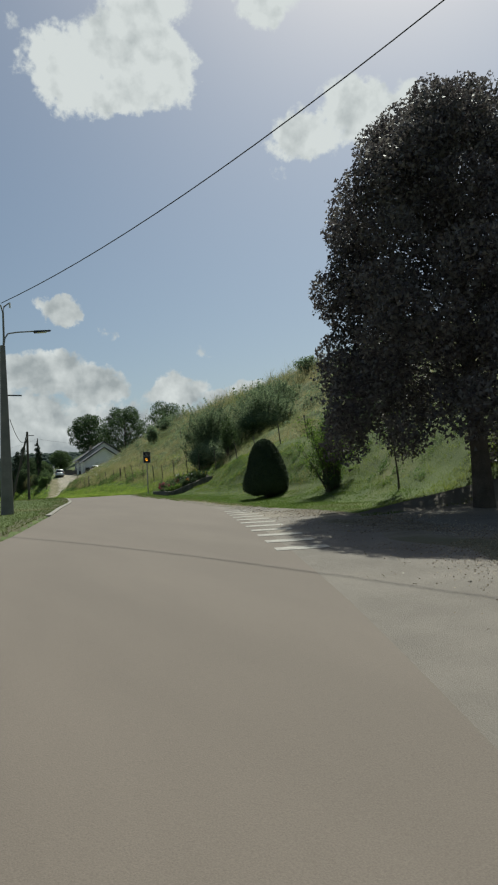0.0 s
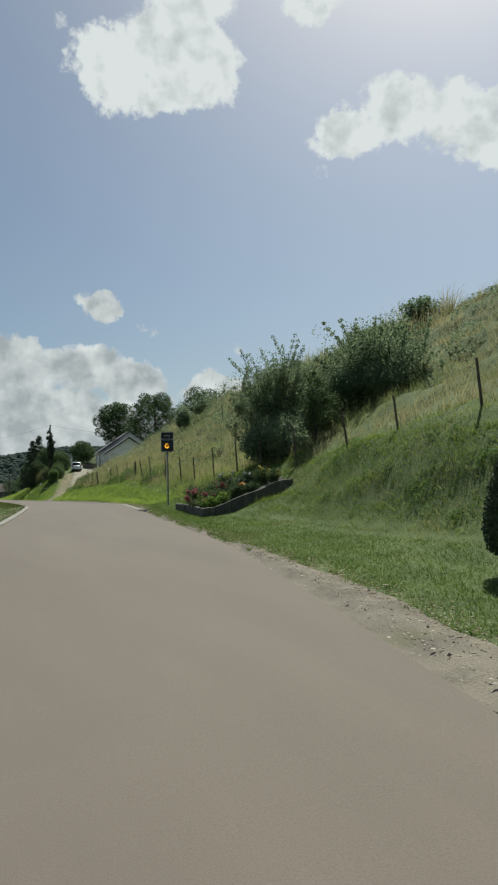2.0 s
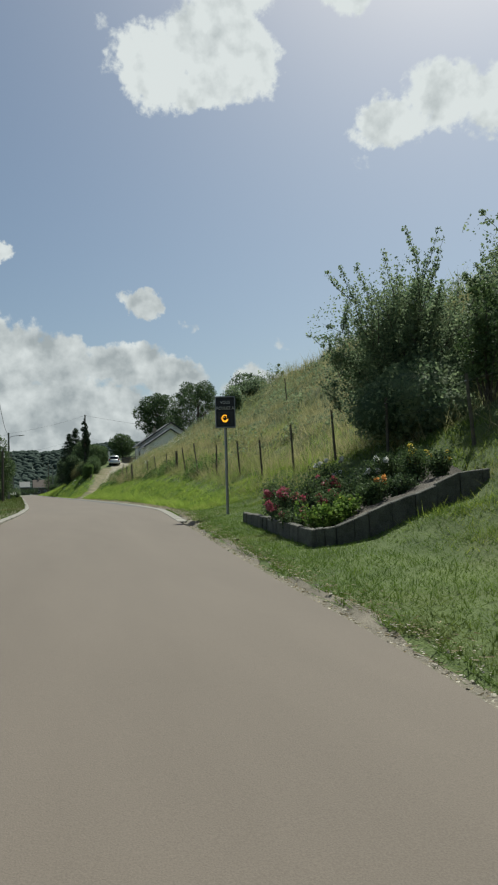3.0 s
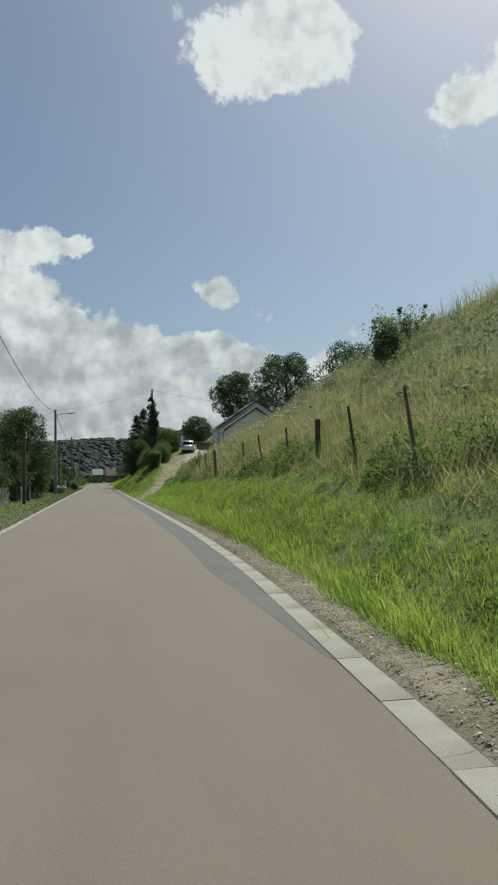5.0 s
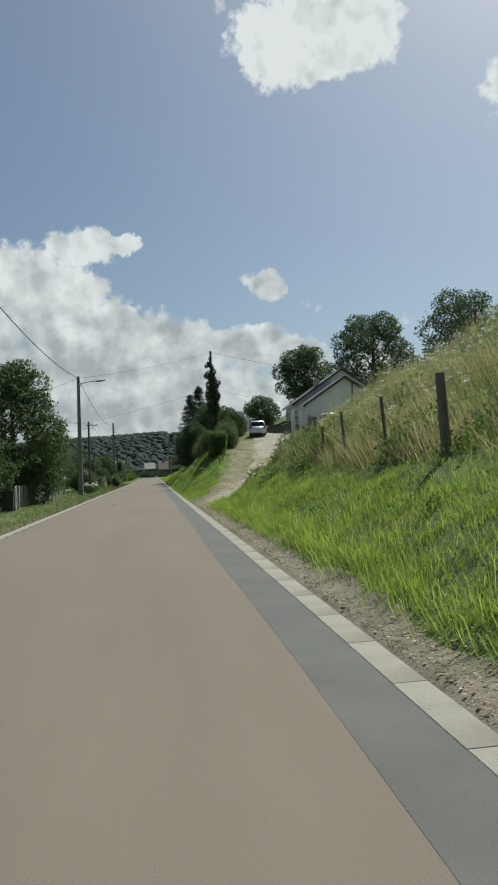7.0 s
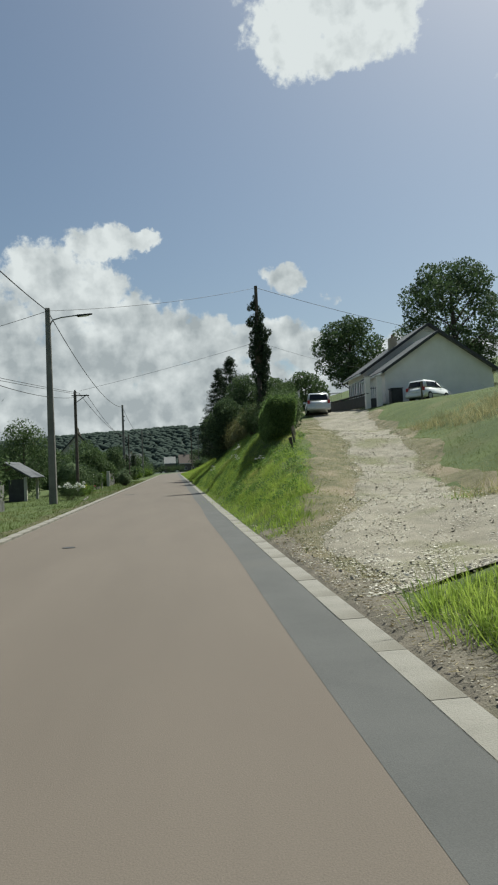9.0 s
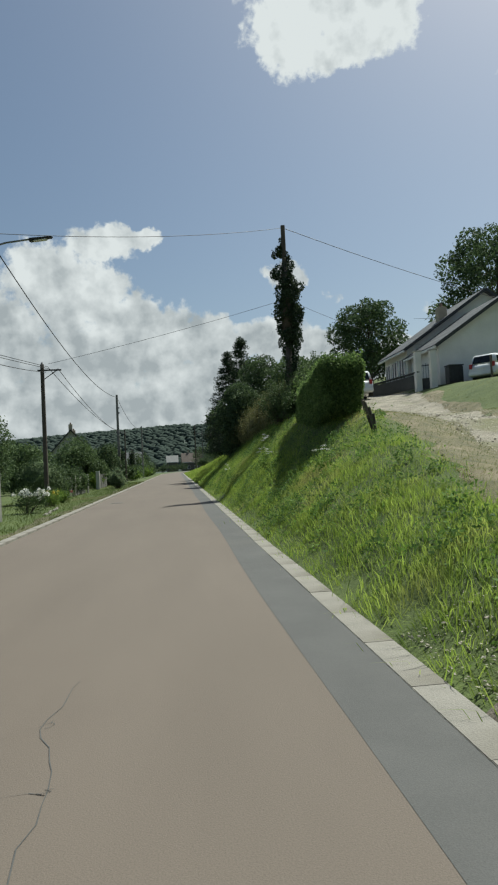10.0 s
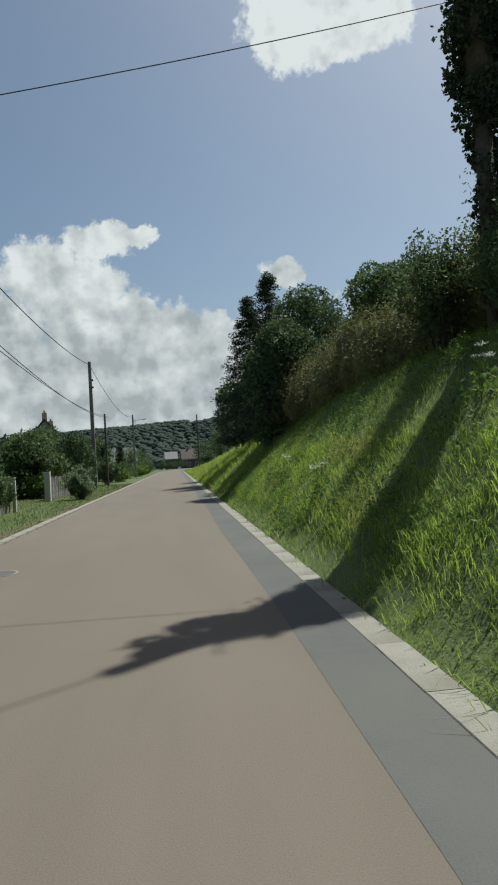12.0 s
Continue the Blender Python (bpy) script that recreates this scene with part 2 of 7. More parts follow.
M_STRAW = mat("tall_dry_grass", (0.15, 0.15, 0.062), (0.42, 0.375, 0.205), 0.7, 0.7, 6, 0, thin=0.55, island=0.35, c3=(0.19, 0.22, 0.08), patch=0.4, spec=0.2)
M_LEAF = mat("leaves", (0.048, 0.08, 0.03), (0.132, 0.185, 0.074), 0.72, 0.9, 5, 0, spec=0.2, thin=0.3, island=0.5)
M_LEAF_DARK = mat("dark_leaves", (0.045, 0.075, 0.036), (0.118, 0.165, 0.07), 0.72, 0.8, 5, 0, spec=0.2, thin=0.28, island=0.6)
M_LEAF_PURPLE = mat("plum_leaves", (0.06, 0.05, 0.054), (0.165, 0.15, 0.14), 0.6, 0.6, 5, 0, spec=0.3, thin=0.3, island=0.6)
M_LEAF_LIGHT = mat("light_leaves", (0.075, 0.138, 0.025), (0.213, 0.3, 0.0625), 0.72, 0.6, 5, 0, spec=0.18, thin=0.4, island=0.6)
M_LEAF_WEED = mat("weed_leaves", (0.08, 0.16, 0.03), (0.2, 0.32, 0.07), 0.72, 0.6, 5, 0, spec=0.18, thin=0.35, island=0.5)
M_LEAF_GREY = mat("hawthorn_leaves", (0.095, 0.145, 0.078), (0.26, 0.315, 0.175), 0.72, 0.8, 5, 0, spec=0.2, thin=0.45, island=0.6)
M_LEAF_BROWN = mat("brown_hedge_leaves", (0.06, 0.078, 0.025), (0.2, 0.185, 0.075), 0.72, 0.6, 5, 0, spec=0.18, thin=0.3, island=0.6)
M_YEW = mat("yew_needles", (0.024, 0.04, 0.024), (0.065, 0.092, 0.045), 0.72, 1.5, 9, 0, spec=0.2, thin=0.15, island=0.6)
M_VERGE = mat("verge_grass", (0.045, 0.075, 0.014), (0.125, 0.155, 0.038), 0.75, 0.9, 8, 0, thin=0.3, island=0.4, c3=(0.14, 0.125, 0.05), patch=0.4, spec=0.08)
M_SLOPE = mat("rough_grass", (0.095, 0.15, 0.022), (0.29, 0.335, 0.07), 0.7, 1.3, 8, 0, thin=0.5, island=0.3, c3=(0.28, 0.26, 0.095), patch=0.35, spec=0.1)
# leaf colour paled and blued: distance haze is mixed into it
M_HAZY_FOREST = mat("far_woods", (0.085, 0.112, 0.096), (0.108, 0.137, 0.117), 0.95, 0.03, 0.5, 0, spec=0.02, thin=0.5, island=0.05)
M_BARK = mat("bark", (0.045, 0.036, 0.027), (0.12, 0.1, 0.08), 0.9, 3, 30, 0.8)
M_POST = mat("weathered_wood", (0.05, 0.045, 0.036), (0.17, 0.145, 0.11), 0.9, 4, 45, 0.7, rand=0.4)
M_POLE = mat("pole_concrete", (0.13, 0.125, 0.115), (0.24, 0.23, 0.21), 0.85, 2, 40, 0.4)
M_WOODPOLE = mat("tarred_pole_wood", (0.05, 0.043, 0.035), (0.12, 0.1, 0.08), 0.85, 2, 40, 0.5)
M_METAL = mat("galvanised", (0.2, 0.205, 0.21), (0.34, 0.34, 0.34), 0.45, 6, 60, 0.1, metal=0.7)
M_BLACK = mat("black_plastic", (0.012, 0.012, 0.013), (0.028, 0.028, 0.03), 0.5, 8, 60, 0.1)
M_CABLE = mat("cable", (0.015, 0.015, 0.016), (0.03, 0.03, 0.03), 0.6, 8, 60, 0)
M_WALL = mat("white_render", (0.66, 0.64, 0.59), (0.8, 0.78, 0.73), 0.9, 0.8, 60, 0.3)
M_WALL_GREY = mat("grey_render", (0.36, 0.345, 0.31), (0.5, 0.48, 0.44), 0.9, 0.8, 60, 0.3)
M_WALL_TAN = mat("tan_render", (0.33, 0.27, 0.2), (0.46, 0.39, 0.3), 0.9, 0.8, 50, 0.3)
M_SLATE = mat("slate_roof", (0.075, 0.078, 0.085), (0.15, 0.152, 0.16), 0.8, 3, 30, 0.4, rand=0.4, spec=0.2)
M_TILE_OLD = mat("weathered_tile_roof", (0.085, 0.068, 0.058), (0.15, 0.118, 0.1), 0.85, 3, 30, 0.4)
M_TILE = mat("clay_roof", (0.13, 0.09, 0.07), (0.22, 0.16, 0.125), 0.8, 3, 30, 0.4)
M_TRIM = mat("white_trim", (0.6, 0.6, 0.58), (0.78, 0.78, 0.76), 0.5, 3, 40, 0.1)
M_DARKTRIM = mat("dark_metal", (0.02, 0.021, 0.022), (0.05, 0.05, 0.05), 0.5, 5, 50, 0.1)
M_SHEET = mat("pale_sheet_roof", (0.17, 0.17, 0.165), (0.25, 0.25, 0.24), 0.7, 0.8, 12, 0.3, stretch=(1, 6, 1))
M_STONE = mat("bed_stone", (0.045, 0.044, 0.037), (0.15, 0.142, 0.12), 0.9, 5, 40, 0.9, rand=0.15)
M_SILVER = mat("silver_car_paint", (0.56, 0.58, 0.6), (0.66, 0.68, 0.7), 0.3, 2, 200, 0, metal=0.1)
M_CARWHITE = mat("white_car_paint", (0.68, 0.69, 0.7), (0.76, 0.77, 0.78), 0.25, 2, 200, 0)
M_TYRE = mat("tyre", (0.014, 0.014, 0.014), (0.03, 0.03, 0.03), 0.85, 8, 60, 0.3)
M_RED = mat("red_lens", (0.3, 0.02, 0.02), (0.4, 0.03, 0.03), 0.3, 8, 60, 0)
M_GLASS = glass("window_glass")
M_PINK = mat("pink_petals", (0.4, 0.08, 0.12), (0.58, 0.22, 0.26), 0.6, 8, 30, 0, thin=0.3, island=0.5)
M_REDP = mat("red_petals", (0.26, 0.04, 0.06), (0.46, 0.12, 0.13), 0.6, 8, 30, 0, thin=0.3, island=0.5)
M_WHITEP = mat("white_petals", (0.7, 0.7, 0.66), (0.85, 0.84, 0.8), 0.6, 8, 30, 0, thin=0.3, island=0.5)
M_ORANGEP = mat("orange_petals", (0.55, 0.2, 0.05), (0.75, 0.4, 0.12), 0.6, 8, 30, 0, thin=0.3, island=0.5)
M_YELLOWP = mat("yellow_petals", (0.55, 0.43, 0.05), (0.75, 0.64, 0.14), 0.6, 8, 30, 0, thin=0.3, island=0.5)
M_BIN = mat("bin_plastic", (0.018, 0.02, 0.02), (0.035, 0.038, 0.038), 0.5, 5, 40, 0.1)
M_AMBER = glow("amber_led", (1.0, 0.42, 0.02), 1.3)
M_NETTLE = mat("nettle_leaves", (0.05, 0.1, 0.025), (0.15, 0.24, 0.065), 0.7, 1.2, 6, 0, spec=0.2, thin=0.4, island=0.5)
M_LITTER = mat("dry_litter", (0.12, 0.085, 0.05), (0.36, 0.29, 0.2), 0.9, 4, 30, 0, island=0.7)
M_HEDGE = mat("hedge_leaves", (0.065, 0.115, 0.035), (0.19, 0.27, 0.085), 0.7, 0.9, 5, 0, spec=0.2, thin=0.42, island=0.6)
M_STRAWBITS = mat("dry_cuttings", (0.2, 0.16, 0.09), (0.46, 0.39, 0.25), 0.9, 4, 30, 0, thin=0.3, island=0.7)
M_LETTER = mat("letter_paint", (0.5, 0.49, 0.44), (0.62, 0.6, 0.55), 0.6, 8, 40, 0)

# ---------------------------------------------------------------- mesh helpers


def fast_mesh(name, V, F, smooth=False):
    """A mesh from arrays of vertices and faces that all have as many corners."""
    V, F = np.asarray(V, np.float32), np.asarray(F, np.int32)
    me = bpy.data.meshes.new(name)
    me.vertices.add(len(V))
    me.vertices.foreach_set("co", V.ravel())
    n = F.shape[1]
    me.loops.add(F.size)
    me.loops.foreach_set("vertex_index", F.ravel())
    me.polygons.add(len(F))
    me.polygons.foreach_set("loop_start", np.arange(0, F.size, n, dtype=np.int32))
    me.polygons.foreach_set("use_smooth", np.full(len(F), smooth))
    me.update(calc_edges=True)
    me.validate()
    return me


def mesh_ob(name, me, material, parent=None, label=""):
    me.materials.append(material)
    ob = new(name, me)
    if parent:
        ob.parent = parent
    if label:
        ob["label"] = label
    return ob


def part(name, bm, material, parent=None, label="", smooth=False):
    me = bpy.data.meshes.new(name)
    for f in bm.faces:
        f.smooth = smooth
    bm.to_mesh(me)
    bm.free()
    return mesh_ob(name, me, material, parent, label)


def thing(name, x, y, z, label, category, rz=0.0, group="", kind=""):
    e = new(name)
    e.empty_display_size = 0.2
    e.matrix_world = pose(x, y, z, 0, 0, rz)
    return tagged(e, label, category, group, kind)


def box(bm, cx, cy, cz, sx, sy, sz, bevel=0.0, rot=None):
    m = Matrix.Translation((cx, cy, cz))
    if rot is not None:
        m = m @ rot
    geo = bmesh.ops.create_cube(bm, size=1, matrix=m @ Matrix.Diagonal((sx, sy, sz, 1)))
    if bevel:
        vs = geo["verts"]
        es = {e for v in vs for e in v.link_edges}
        bmesh.ops.bevel(bm, geom=list(es), offset=bevel, segments=2, affect="EDGES")
    return bm


def boxm(cx, cy, cz, sx, sy, sz, bevel=0.0, rot=None):
    return box(bmesh.new(), cx, cy, cz, sx, sy, sz, bevel, rot)


def cyl(bm, p, q, r1, r2=None, n=12):
    p, q = Vector(p), Vector(q)
    d = q - p
    m = Matrix.Translation((p + q) / 2) @ d.to_track_quat("Z", "Y").to_matrix().to_4x4()
    bmesh.ops.create_cone(bm, cap_ends=True, segments=n, radius1=r1, radius2=r1 if r2 is None else r2, depth=d.length, matrix=m)
    return bm


def cylm(p, q, r1, r2=None, n=12):
    return cyl(bmesh.new(), p, q, r1, r2, n)


def tubes(lines, sides=6):
    """Tapered tubes along lines of (point, radius): vertices and quads."""
    V, F, base = [], [], 0
    ang = np.linspace(0, 2 * np.pi, sides, endpoint=False)
    for line in lines:
        P = np.array([p for p, _ in line], float)
        R = np.array([r for _, r in line], float)
        T = np.gradient(P, axis=0)
        T /= np.linalg.norm(T, axis=1, keepdims=True) + 1e-9
        ref = np.where(np.abs(T[:, 2:3]) > 0.9, [[1.0, 0, 0]], [[0, 0, 1.0]])
        A = np.cross(T, ref)
        A /= np.linalg.norm(A, axis=1, keepdims=True) + 1e-9
        B = np.cross(T, A)
        ring = P[:, None] + R[:, None, None] * (A[:, None] * np.cos(ang)[None, :, None] + B[:, None] * np.sin(ang)[None, :, None])
        V.append(ring.reshape(-1, 3))
        k = np.arange(len(P) - 1)[:, None] * sides + base
        j = np.arange(sides)[None]
        j2 = (j + 1) % sides
        F.append(np.stack([k + j, k + j2, k + sides + j2, k + sides + j], -1).reshape(-1, 4))
        base += len(P) * sides
    return np.concatenate(V), np.concatenate(F)


def leaf_quads(C, size, rng, flat=0.0, aspect=0.55, tri=True):
    """One three-cornered (or, close by, rhombic) leaf at every point of C."""
    n = len(C)
    u = rng.normal(size=(n, 3))
    u[:, 2] *= 1 - flat
    u /= np.linalg.norm(u, axis=1, keepdims=True) + 1e-9
    w = rng.normal(size=(n, 3))
    v = np.cross(u, w)
    v /= np.linalg.norm(v, axis=1, keepdims=True) + 1e-9
    s = (size * rng.uniform(0.6, 1.35, n))[:, None]
    if tri:
        V = np.stack([C - u * s, C + u * s * 0.7 + v * s * aspect * 1.2, C + u * s * 0.7 - v * s * aspect * 1.2], 1).reshape(-1, 3)
        return V, np.arange(3 * n).reshape(-1, 3)
    V = np.stack([C - u * s, C + v * s * aspect, C + u * s, C - v * s * aspect], 1).reshape(-1, 3)
    return V, np.arange(4 * n).reshape(-1, 4)


def bushy(rng, lobes, n, size, spray=0.25):
    """Leaf points on and in lobes (x, y, z, rx, ry, rz): denser near the surface, with uneven sprays beyond it."""
    lobes = np.asarray(lobes, float)
    w = lobes[:, 3] * lobes[:, 4] + lobes[:, 3] * lobes[:, 5]
    k = rng.choice(len(lobes), n, p=w / w.sum())
    d = rng.normal(size=(n, 3))
    d /= np.linalg.norm(d, axis=1, keepdims=True)
    r = rng.uniform(0.35, 1.0, n) ** 0.45
    far = rng.uniform(size=n) < 0.12
    r[far] += rng.exponential(spray, far.sum()) * 0.5
    lump = np.sin(d[:, 0] * 7 + k) * np.sin(d[:, 1] * 6 + 2 * k) * np.sin(d[:, 2] * 8 + k * 3)
    r *= 1 + 0.16 * lump
    return lobes[k, :3] + d * r[:, None] * lobes[k, 3:6]


def clumps(rng, C, n, spread):
    k = rng.integers(0, len(C), n)
    d = rng.normal(size=(n, 3))
    d *= np.minimum(1, 1.5 / (np.linalg.norm(d, axis=1, keepdims=True) + 1e-9))
    return C[k] + d * spread


# ---------------------------------------------------------------- plan of the road and the land
ROAD_Z = ([-60, 0, 12.4, 17.5, 22.6, 28, 33, 38.3, 43.7, 52, 58, 65, 75, 110], [-4.2, -2.2, -1.62, -1.33, -1.11, -0.95, -0.83, -0.73, -0.62, -0.36, -0.16, 0.02, 0.0, 0.0])
LEFT = ([-60, 0, 15, 26.6, 31.7, 38.9, 45.3, 53, 58.7, 65.8, 75, 85, 290, 340, 420], [-52, -24, -17.3, -12.4, -11.1, -9.35, -7.95, -5.9, -4.95, -4.0, -3.62, -3.55, -3.55, -0.5, 12])
RIGHT = ([-60, 0, 15, 21, 31, 42, 46.5, 53, 60, 67, 75, 82, 98, 125, 290, 340, 420], [-46, -18, -11.2, -8.7, -5.0, -2.4, -1.55, -0.95, -0.2, 0.65, 1.22, 1.42, 1.44, 1.36, 1.36, 4.5, 17])
YS = np.arange(-60, 421, 0.5)


def soft_line(tab, w=9):
    v = np.interp(YS, *tab)
    k = np.ones(w) / w
    return np.convolve(np.pad(v, w // 2, mode="edge"), k, "valid")


LZ, LX, RX = soft_line(ROAD_Z), soft_line(LEFT), soft_line(RIGHT)


def zr(y):
    return np.interp(y, YS, LZ)


def xl(y):
    return np.interp(y, YS, LX)


def xr(y):
    return np.interp(y, YS, RX)


# Width of the bare strip between road and grass on the right: y, metres.
SHOULDER = ([25.3, 28, 31, 34.3, 36.6, 39.4, 42, 44, 47, 58, 64, 110, 119], [3.1, 2.6, 1.6, 1.2, 1.05, 0.95, 0.8, 0.58, 0.32, 0.34, 0.75, 0.85, 0.6])

# Cross sections of the right-hand bank and hill: y, then (x, z) from the verge outwards.
BANK = [
    (-60, [(-40, -4.0), (0, -3), (20, 0), (40, 6), (120, 14)]),
    (-10, [(-20, -2.55), (14, -2.5), (20, 0), (40, 7), (120, 14)]),
    (8, [(-14, -1.82), (10, -1.8), (14, -0.6), (20, 4), (30, 9.5), (60, 12)]),
    (17, [(-10, -1.36), (9, -1.3), (13, 0.3), (20, 6.5), (28, 10.8), (60, 12.5)]),
    (21, [(-8.5, -1.2), (9.5, -1.1), (13, 0.8), (20, 7.5), (28, 11.0), (60, 12.7)]),
    (24.5, [(-6, -1.05), (2.4, -0.99), (4.5, 0.1), (7, 1.9), (10, 4.2), (14, 6.6), (20, 9.8), (26, 11.5), (60, 13)]),
    (26.8, [(-5.5, -0.98), (-1.8, -0.92), (-0.5, -0.62), (0.8, 0.0), (2.0, 0.95), (4.4, 2.8), (10, 5.8), (20, 10.2), (26, 11.6), (60, 13)]),
    (30, [(-4.6, -0.9), (-0.9, -0.8), (-0.1, -0.52), (0.75, -0.05), (2.0, 0.95), (3.2, 2.0), (4.4, 2.8), (10, 5.6), (20, 10.4), (26, 11.8), (60, 13)]),
    (38, [(-2.3, -0.75), (0.4, -0.62), (1.0, -0.3), (1.5, 0.22), (2.4, 1.0), (3.3, 1.85), (4.4, 2.6), (10, 5.3), (20, 10.9), (26, 12), (60, 13)]),
    (45, [(-1.6, -0.56), (0.9, -0.45), (1.3, -0.32), (2.0, 0.2), (2.5, 0.95), (3.3, 1.7), (4.4, 2.35), (10, 5.1), (20, 11.0), (26, 12.1), (60, 13)]),
    (49.5, [(-1.1, -0.43), (1.3, -0.28), (2.1, 0.03), (2.9, 0.75), (3.7, 1.65), (4.5, 2.05), (9.5, 4.5), (20, 11.2), (26, 12.2), (60, 13)]),
    (52, [(-0.7, -0.37), (1.1, -0.2), (2.9, 0.55), (3.4, 0.85), (4.4, 1.65), (9.5, 4.3), (20, 11.3), (26, 12.3), (60, 13)]),
    (60, [(0.2, -0.1), (1.2, -0.04), (3.0, 0.35), (4.7, 1.5), (9, 4.0), (20, 11.3), (26, 12.2), (60, 13)]),
    (67, [(1.2, 0.02), (2.2, 0.05), (3.8, 0.8), (6.2, 2.0), (10, 4.4), (20, 11.3), (26, 12.2), (60, 13)]),
    (82, [(1.65, 0.02), (2.15, 0.05), (3.3, 0.95), (5, 1.9), (10, 5.0), (20, 11.2), (26, 11.8), (60, 12)]),
    (102, [(1.65, 0.02), (2.15, 0.05), (3.4, 0.85), (5.2, 1.9), (10, 5.0), (15, 7.9), (20, 10.7), (60, 11.2)]),
    (109.5, [(1.65, 0.02), (2.15, 0.05), (3.2, 0.8), (4.5, 1.9), (6.2, 3.1), (8, 4.3), (11, 5.4), (15, 8.0), (20, 10.4), (60, 10.8)]),
    (112, [(1.65, 0.02), (2.6, 0.08), (4.4, 0.4), (6.0, 1.7), (8, 3.2), (11, 4.9), (16, 7.9), (20, 9.9), (60, 10.4)]),
    (114, [(1.65, 0.02), (4.2, 0.12), (6.2, 0.7), (9, 2.6), (12, 4.8), (16, 7.4), (20, 9.4), (60, 10)]),
    (120, [(1.65, 0.02), (2.3, 0.4), (3.0, 0.7), (4.2, 0.55), (7.0, 0.55), (9, 1.5), (12, 3.5), (16, 6.0), (20, 8.2), (60, 9)]),
    (126, [(1.65, 0.02), (2.3, 0.5), (3.9, 1.7), (5.2, 1.45), (6.2, 1.3), (8.5, 1.3), (12, 3.2), (16, 5.2), (20, 7.2), (60, 9)]),
    (131, [(1.65, 0.02), (2.3, 0.5), (4.7, 2.5), (5.6, 2.55), (6.8, 2.3), (10, 2.2), (13, 3.3), (16, 4.4), (20, 6.0), (60, 9)]),
    (136.5, [(1.65, 0.02), (2.3, 0.6), (4.5, 3.05), (5.6, 3.15), (7.4, 3.0), (10.5, 2.6), (13, 3.3), (16, 4.6), (20, 5.8), (60, 9)]),
    (141, [(1.65, 0.02), (2.3, 0.6), (4.8, 3.15), (7.6, 3.25), (12, 3.1), (16, 4.8), (20, 5.7), (60, 9)]),
    (151, [(1.65, 0.02), (2.3, 0.6), (5.0, 3.3), (8.4, 4.6), (13, 4.8), (16, 5.6), (20, 5.7), (60, 9)]),
    (161, [(1.65, 0.02), (2.4, 0.6), (5.5, 3.4), (10.5, 5.95), (15, 6.0), (20, 6.2), (60, 10)]),
    (185, [(1.65, 0.02), (2.4, 0.5), (5.5, 2.5), (12, 6.2), (20, 8.0), (60, 18)]),
    (240, [(1.65, 0.0), (3, 0.4), (7, 1.8), (18, 8), (36, 16.5), (60, 20), (120, 24)]),
    (420, [(2, -1), (10, 0.5), (60, 10), (120, 16)]),
    (700, [(2, -6), (60, 2), (200, 20)]),
]
XG = np.concatenate([np.arange(-60, 1, 1.0), np.arange(1.0, 12, 0.35), np.arange(12, 40, 1.0), np.arange(40, 125, 5.0)])
ROWS = np.array([np.interp(XG, [p[0] for p in r], [p[1] for p in r]) for _, r in BANK])
ROW_Y = np.array([y for y, _ in BANK], float)


def land(x, y, rough=True):
    """Height of the ground."""
    x, y = np.broadcast_arrays(np.asarray(x, float), np.asarray(y, float))
    i = np.clip(np.searchsorted(ROW_Y, y) - 1, 0, len(ROW_Y) - 2)
    f = np.clip((y - ROW_Y[i]) / (ROW_Y[i + 1] - ROW_Y[i]), 0, 1)
    gx = np.interp(x, XG, np.arange(len(XG)))
    a = np.clip(gx.astype(int), 0, len(XG) - 2)
    b = gx - a
    z0 = ROWS[i, a] * (1 - b) + ROWS[i, a + 1] * b
    z1 = ROWS[i + 1, a] * (1 - b) + ROWS[i + 1, a + 1] * b
    zb = z0 * (1 - f) + z1 * f
    zroad, l, r = zr(y), xl(y), xr(y)
    dl = l - x                                  # beyond the left kerb
    zleft = zroad + 0.06 - 0.035 * np.clip(dl - 6, 0, 60) - 0.02 * np.clip(dl - 66, 0, 200)
    dr = x - r
    t = np.clip((dr - 0.25) / 0.5, 0, 1)
    z = np.where(dr > 0.25, zroad * (1 - t) + zb * t, zroad - 0.06)
    z = np.where(dl > 0.2, zleft, z)
    if rough:
        n = 0.35 * np.sin(x * 0.7 + 1.3 * np.sin(y * 0.23)) * np.sin(y * 0.41 + x * 0.2) + 0.2 * np.sin(x * 1.9 + y * 0.6) * np.sin(y * 1.3 - x)
        amp = np.clip((dr - 2.2) / 8, 0, 1) * np.clip((x - 3.0) / 6, 0, 1) * np.where((y > 112) & (y < 165) & (x < 22), 0.15, np.clip((y - 31) / 5, 0, 1))
        z = z + n * amp * 0.9
        lumps = np.sin(x * 2.3 + 1.2 * np.sin(y * 1.1)) * np.sin(y * 1.5 + x * 0.7) + 0.6 * np.sin(x * 4.1 - y * 0.9) * np.sin(y * 2.4 + 1.7 * x)
        z = z + 0.065 * lumps * np.clip((dr - np.interp(y, [30, 45, 60, 66], [3.5, 2.6, 2.0, 1.0])) / 1.6, 0, 1) * np.clip((y - 27) / 4, 0, 1) * np.clip((109 - y) / 4, 0, 1) * np.clip((16 - x) / 6, 0, 1)
    # wooded ridge closing the valley
    far = np.clip((y - 520) / 520, 0, 1)
    ridge = 43 + 3 * np.sin(x * 0.006 + 1.0) + 0.012 * np.clip(x, -600, 600) - 0.02 * np.clip(-x - 150, 0, 500)
    z = z + far * far * (3 - 2 * far) * (ridge + 10)
    return z


def axis(*spans):
    return np.unique(np.concatenate([np.arange(a, b, s) for a, b, s in spans]).round(3))


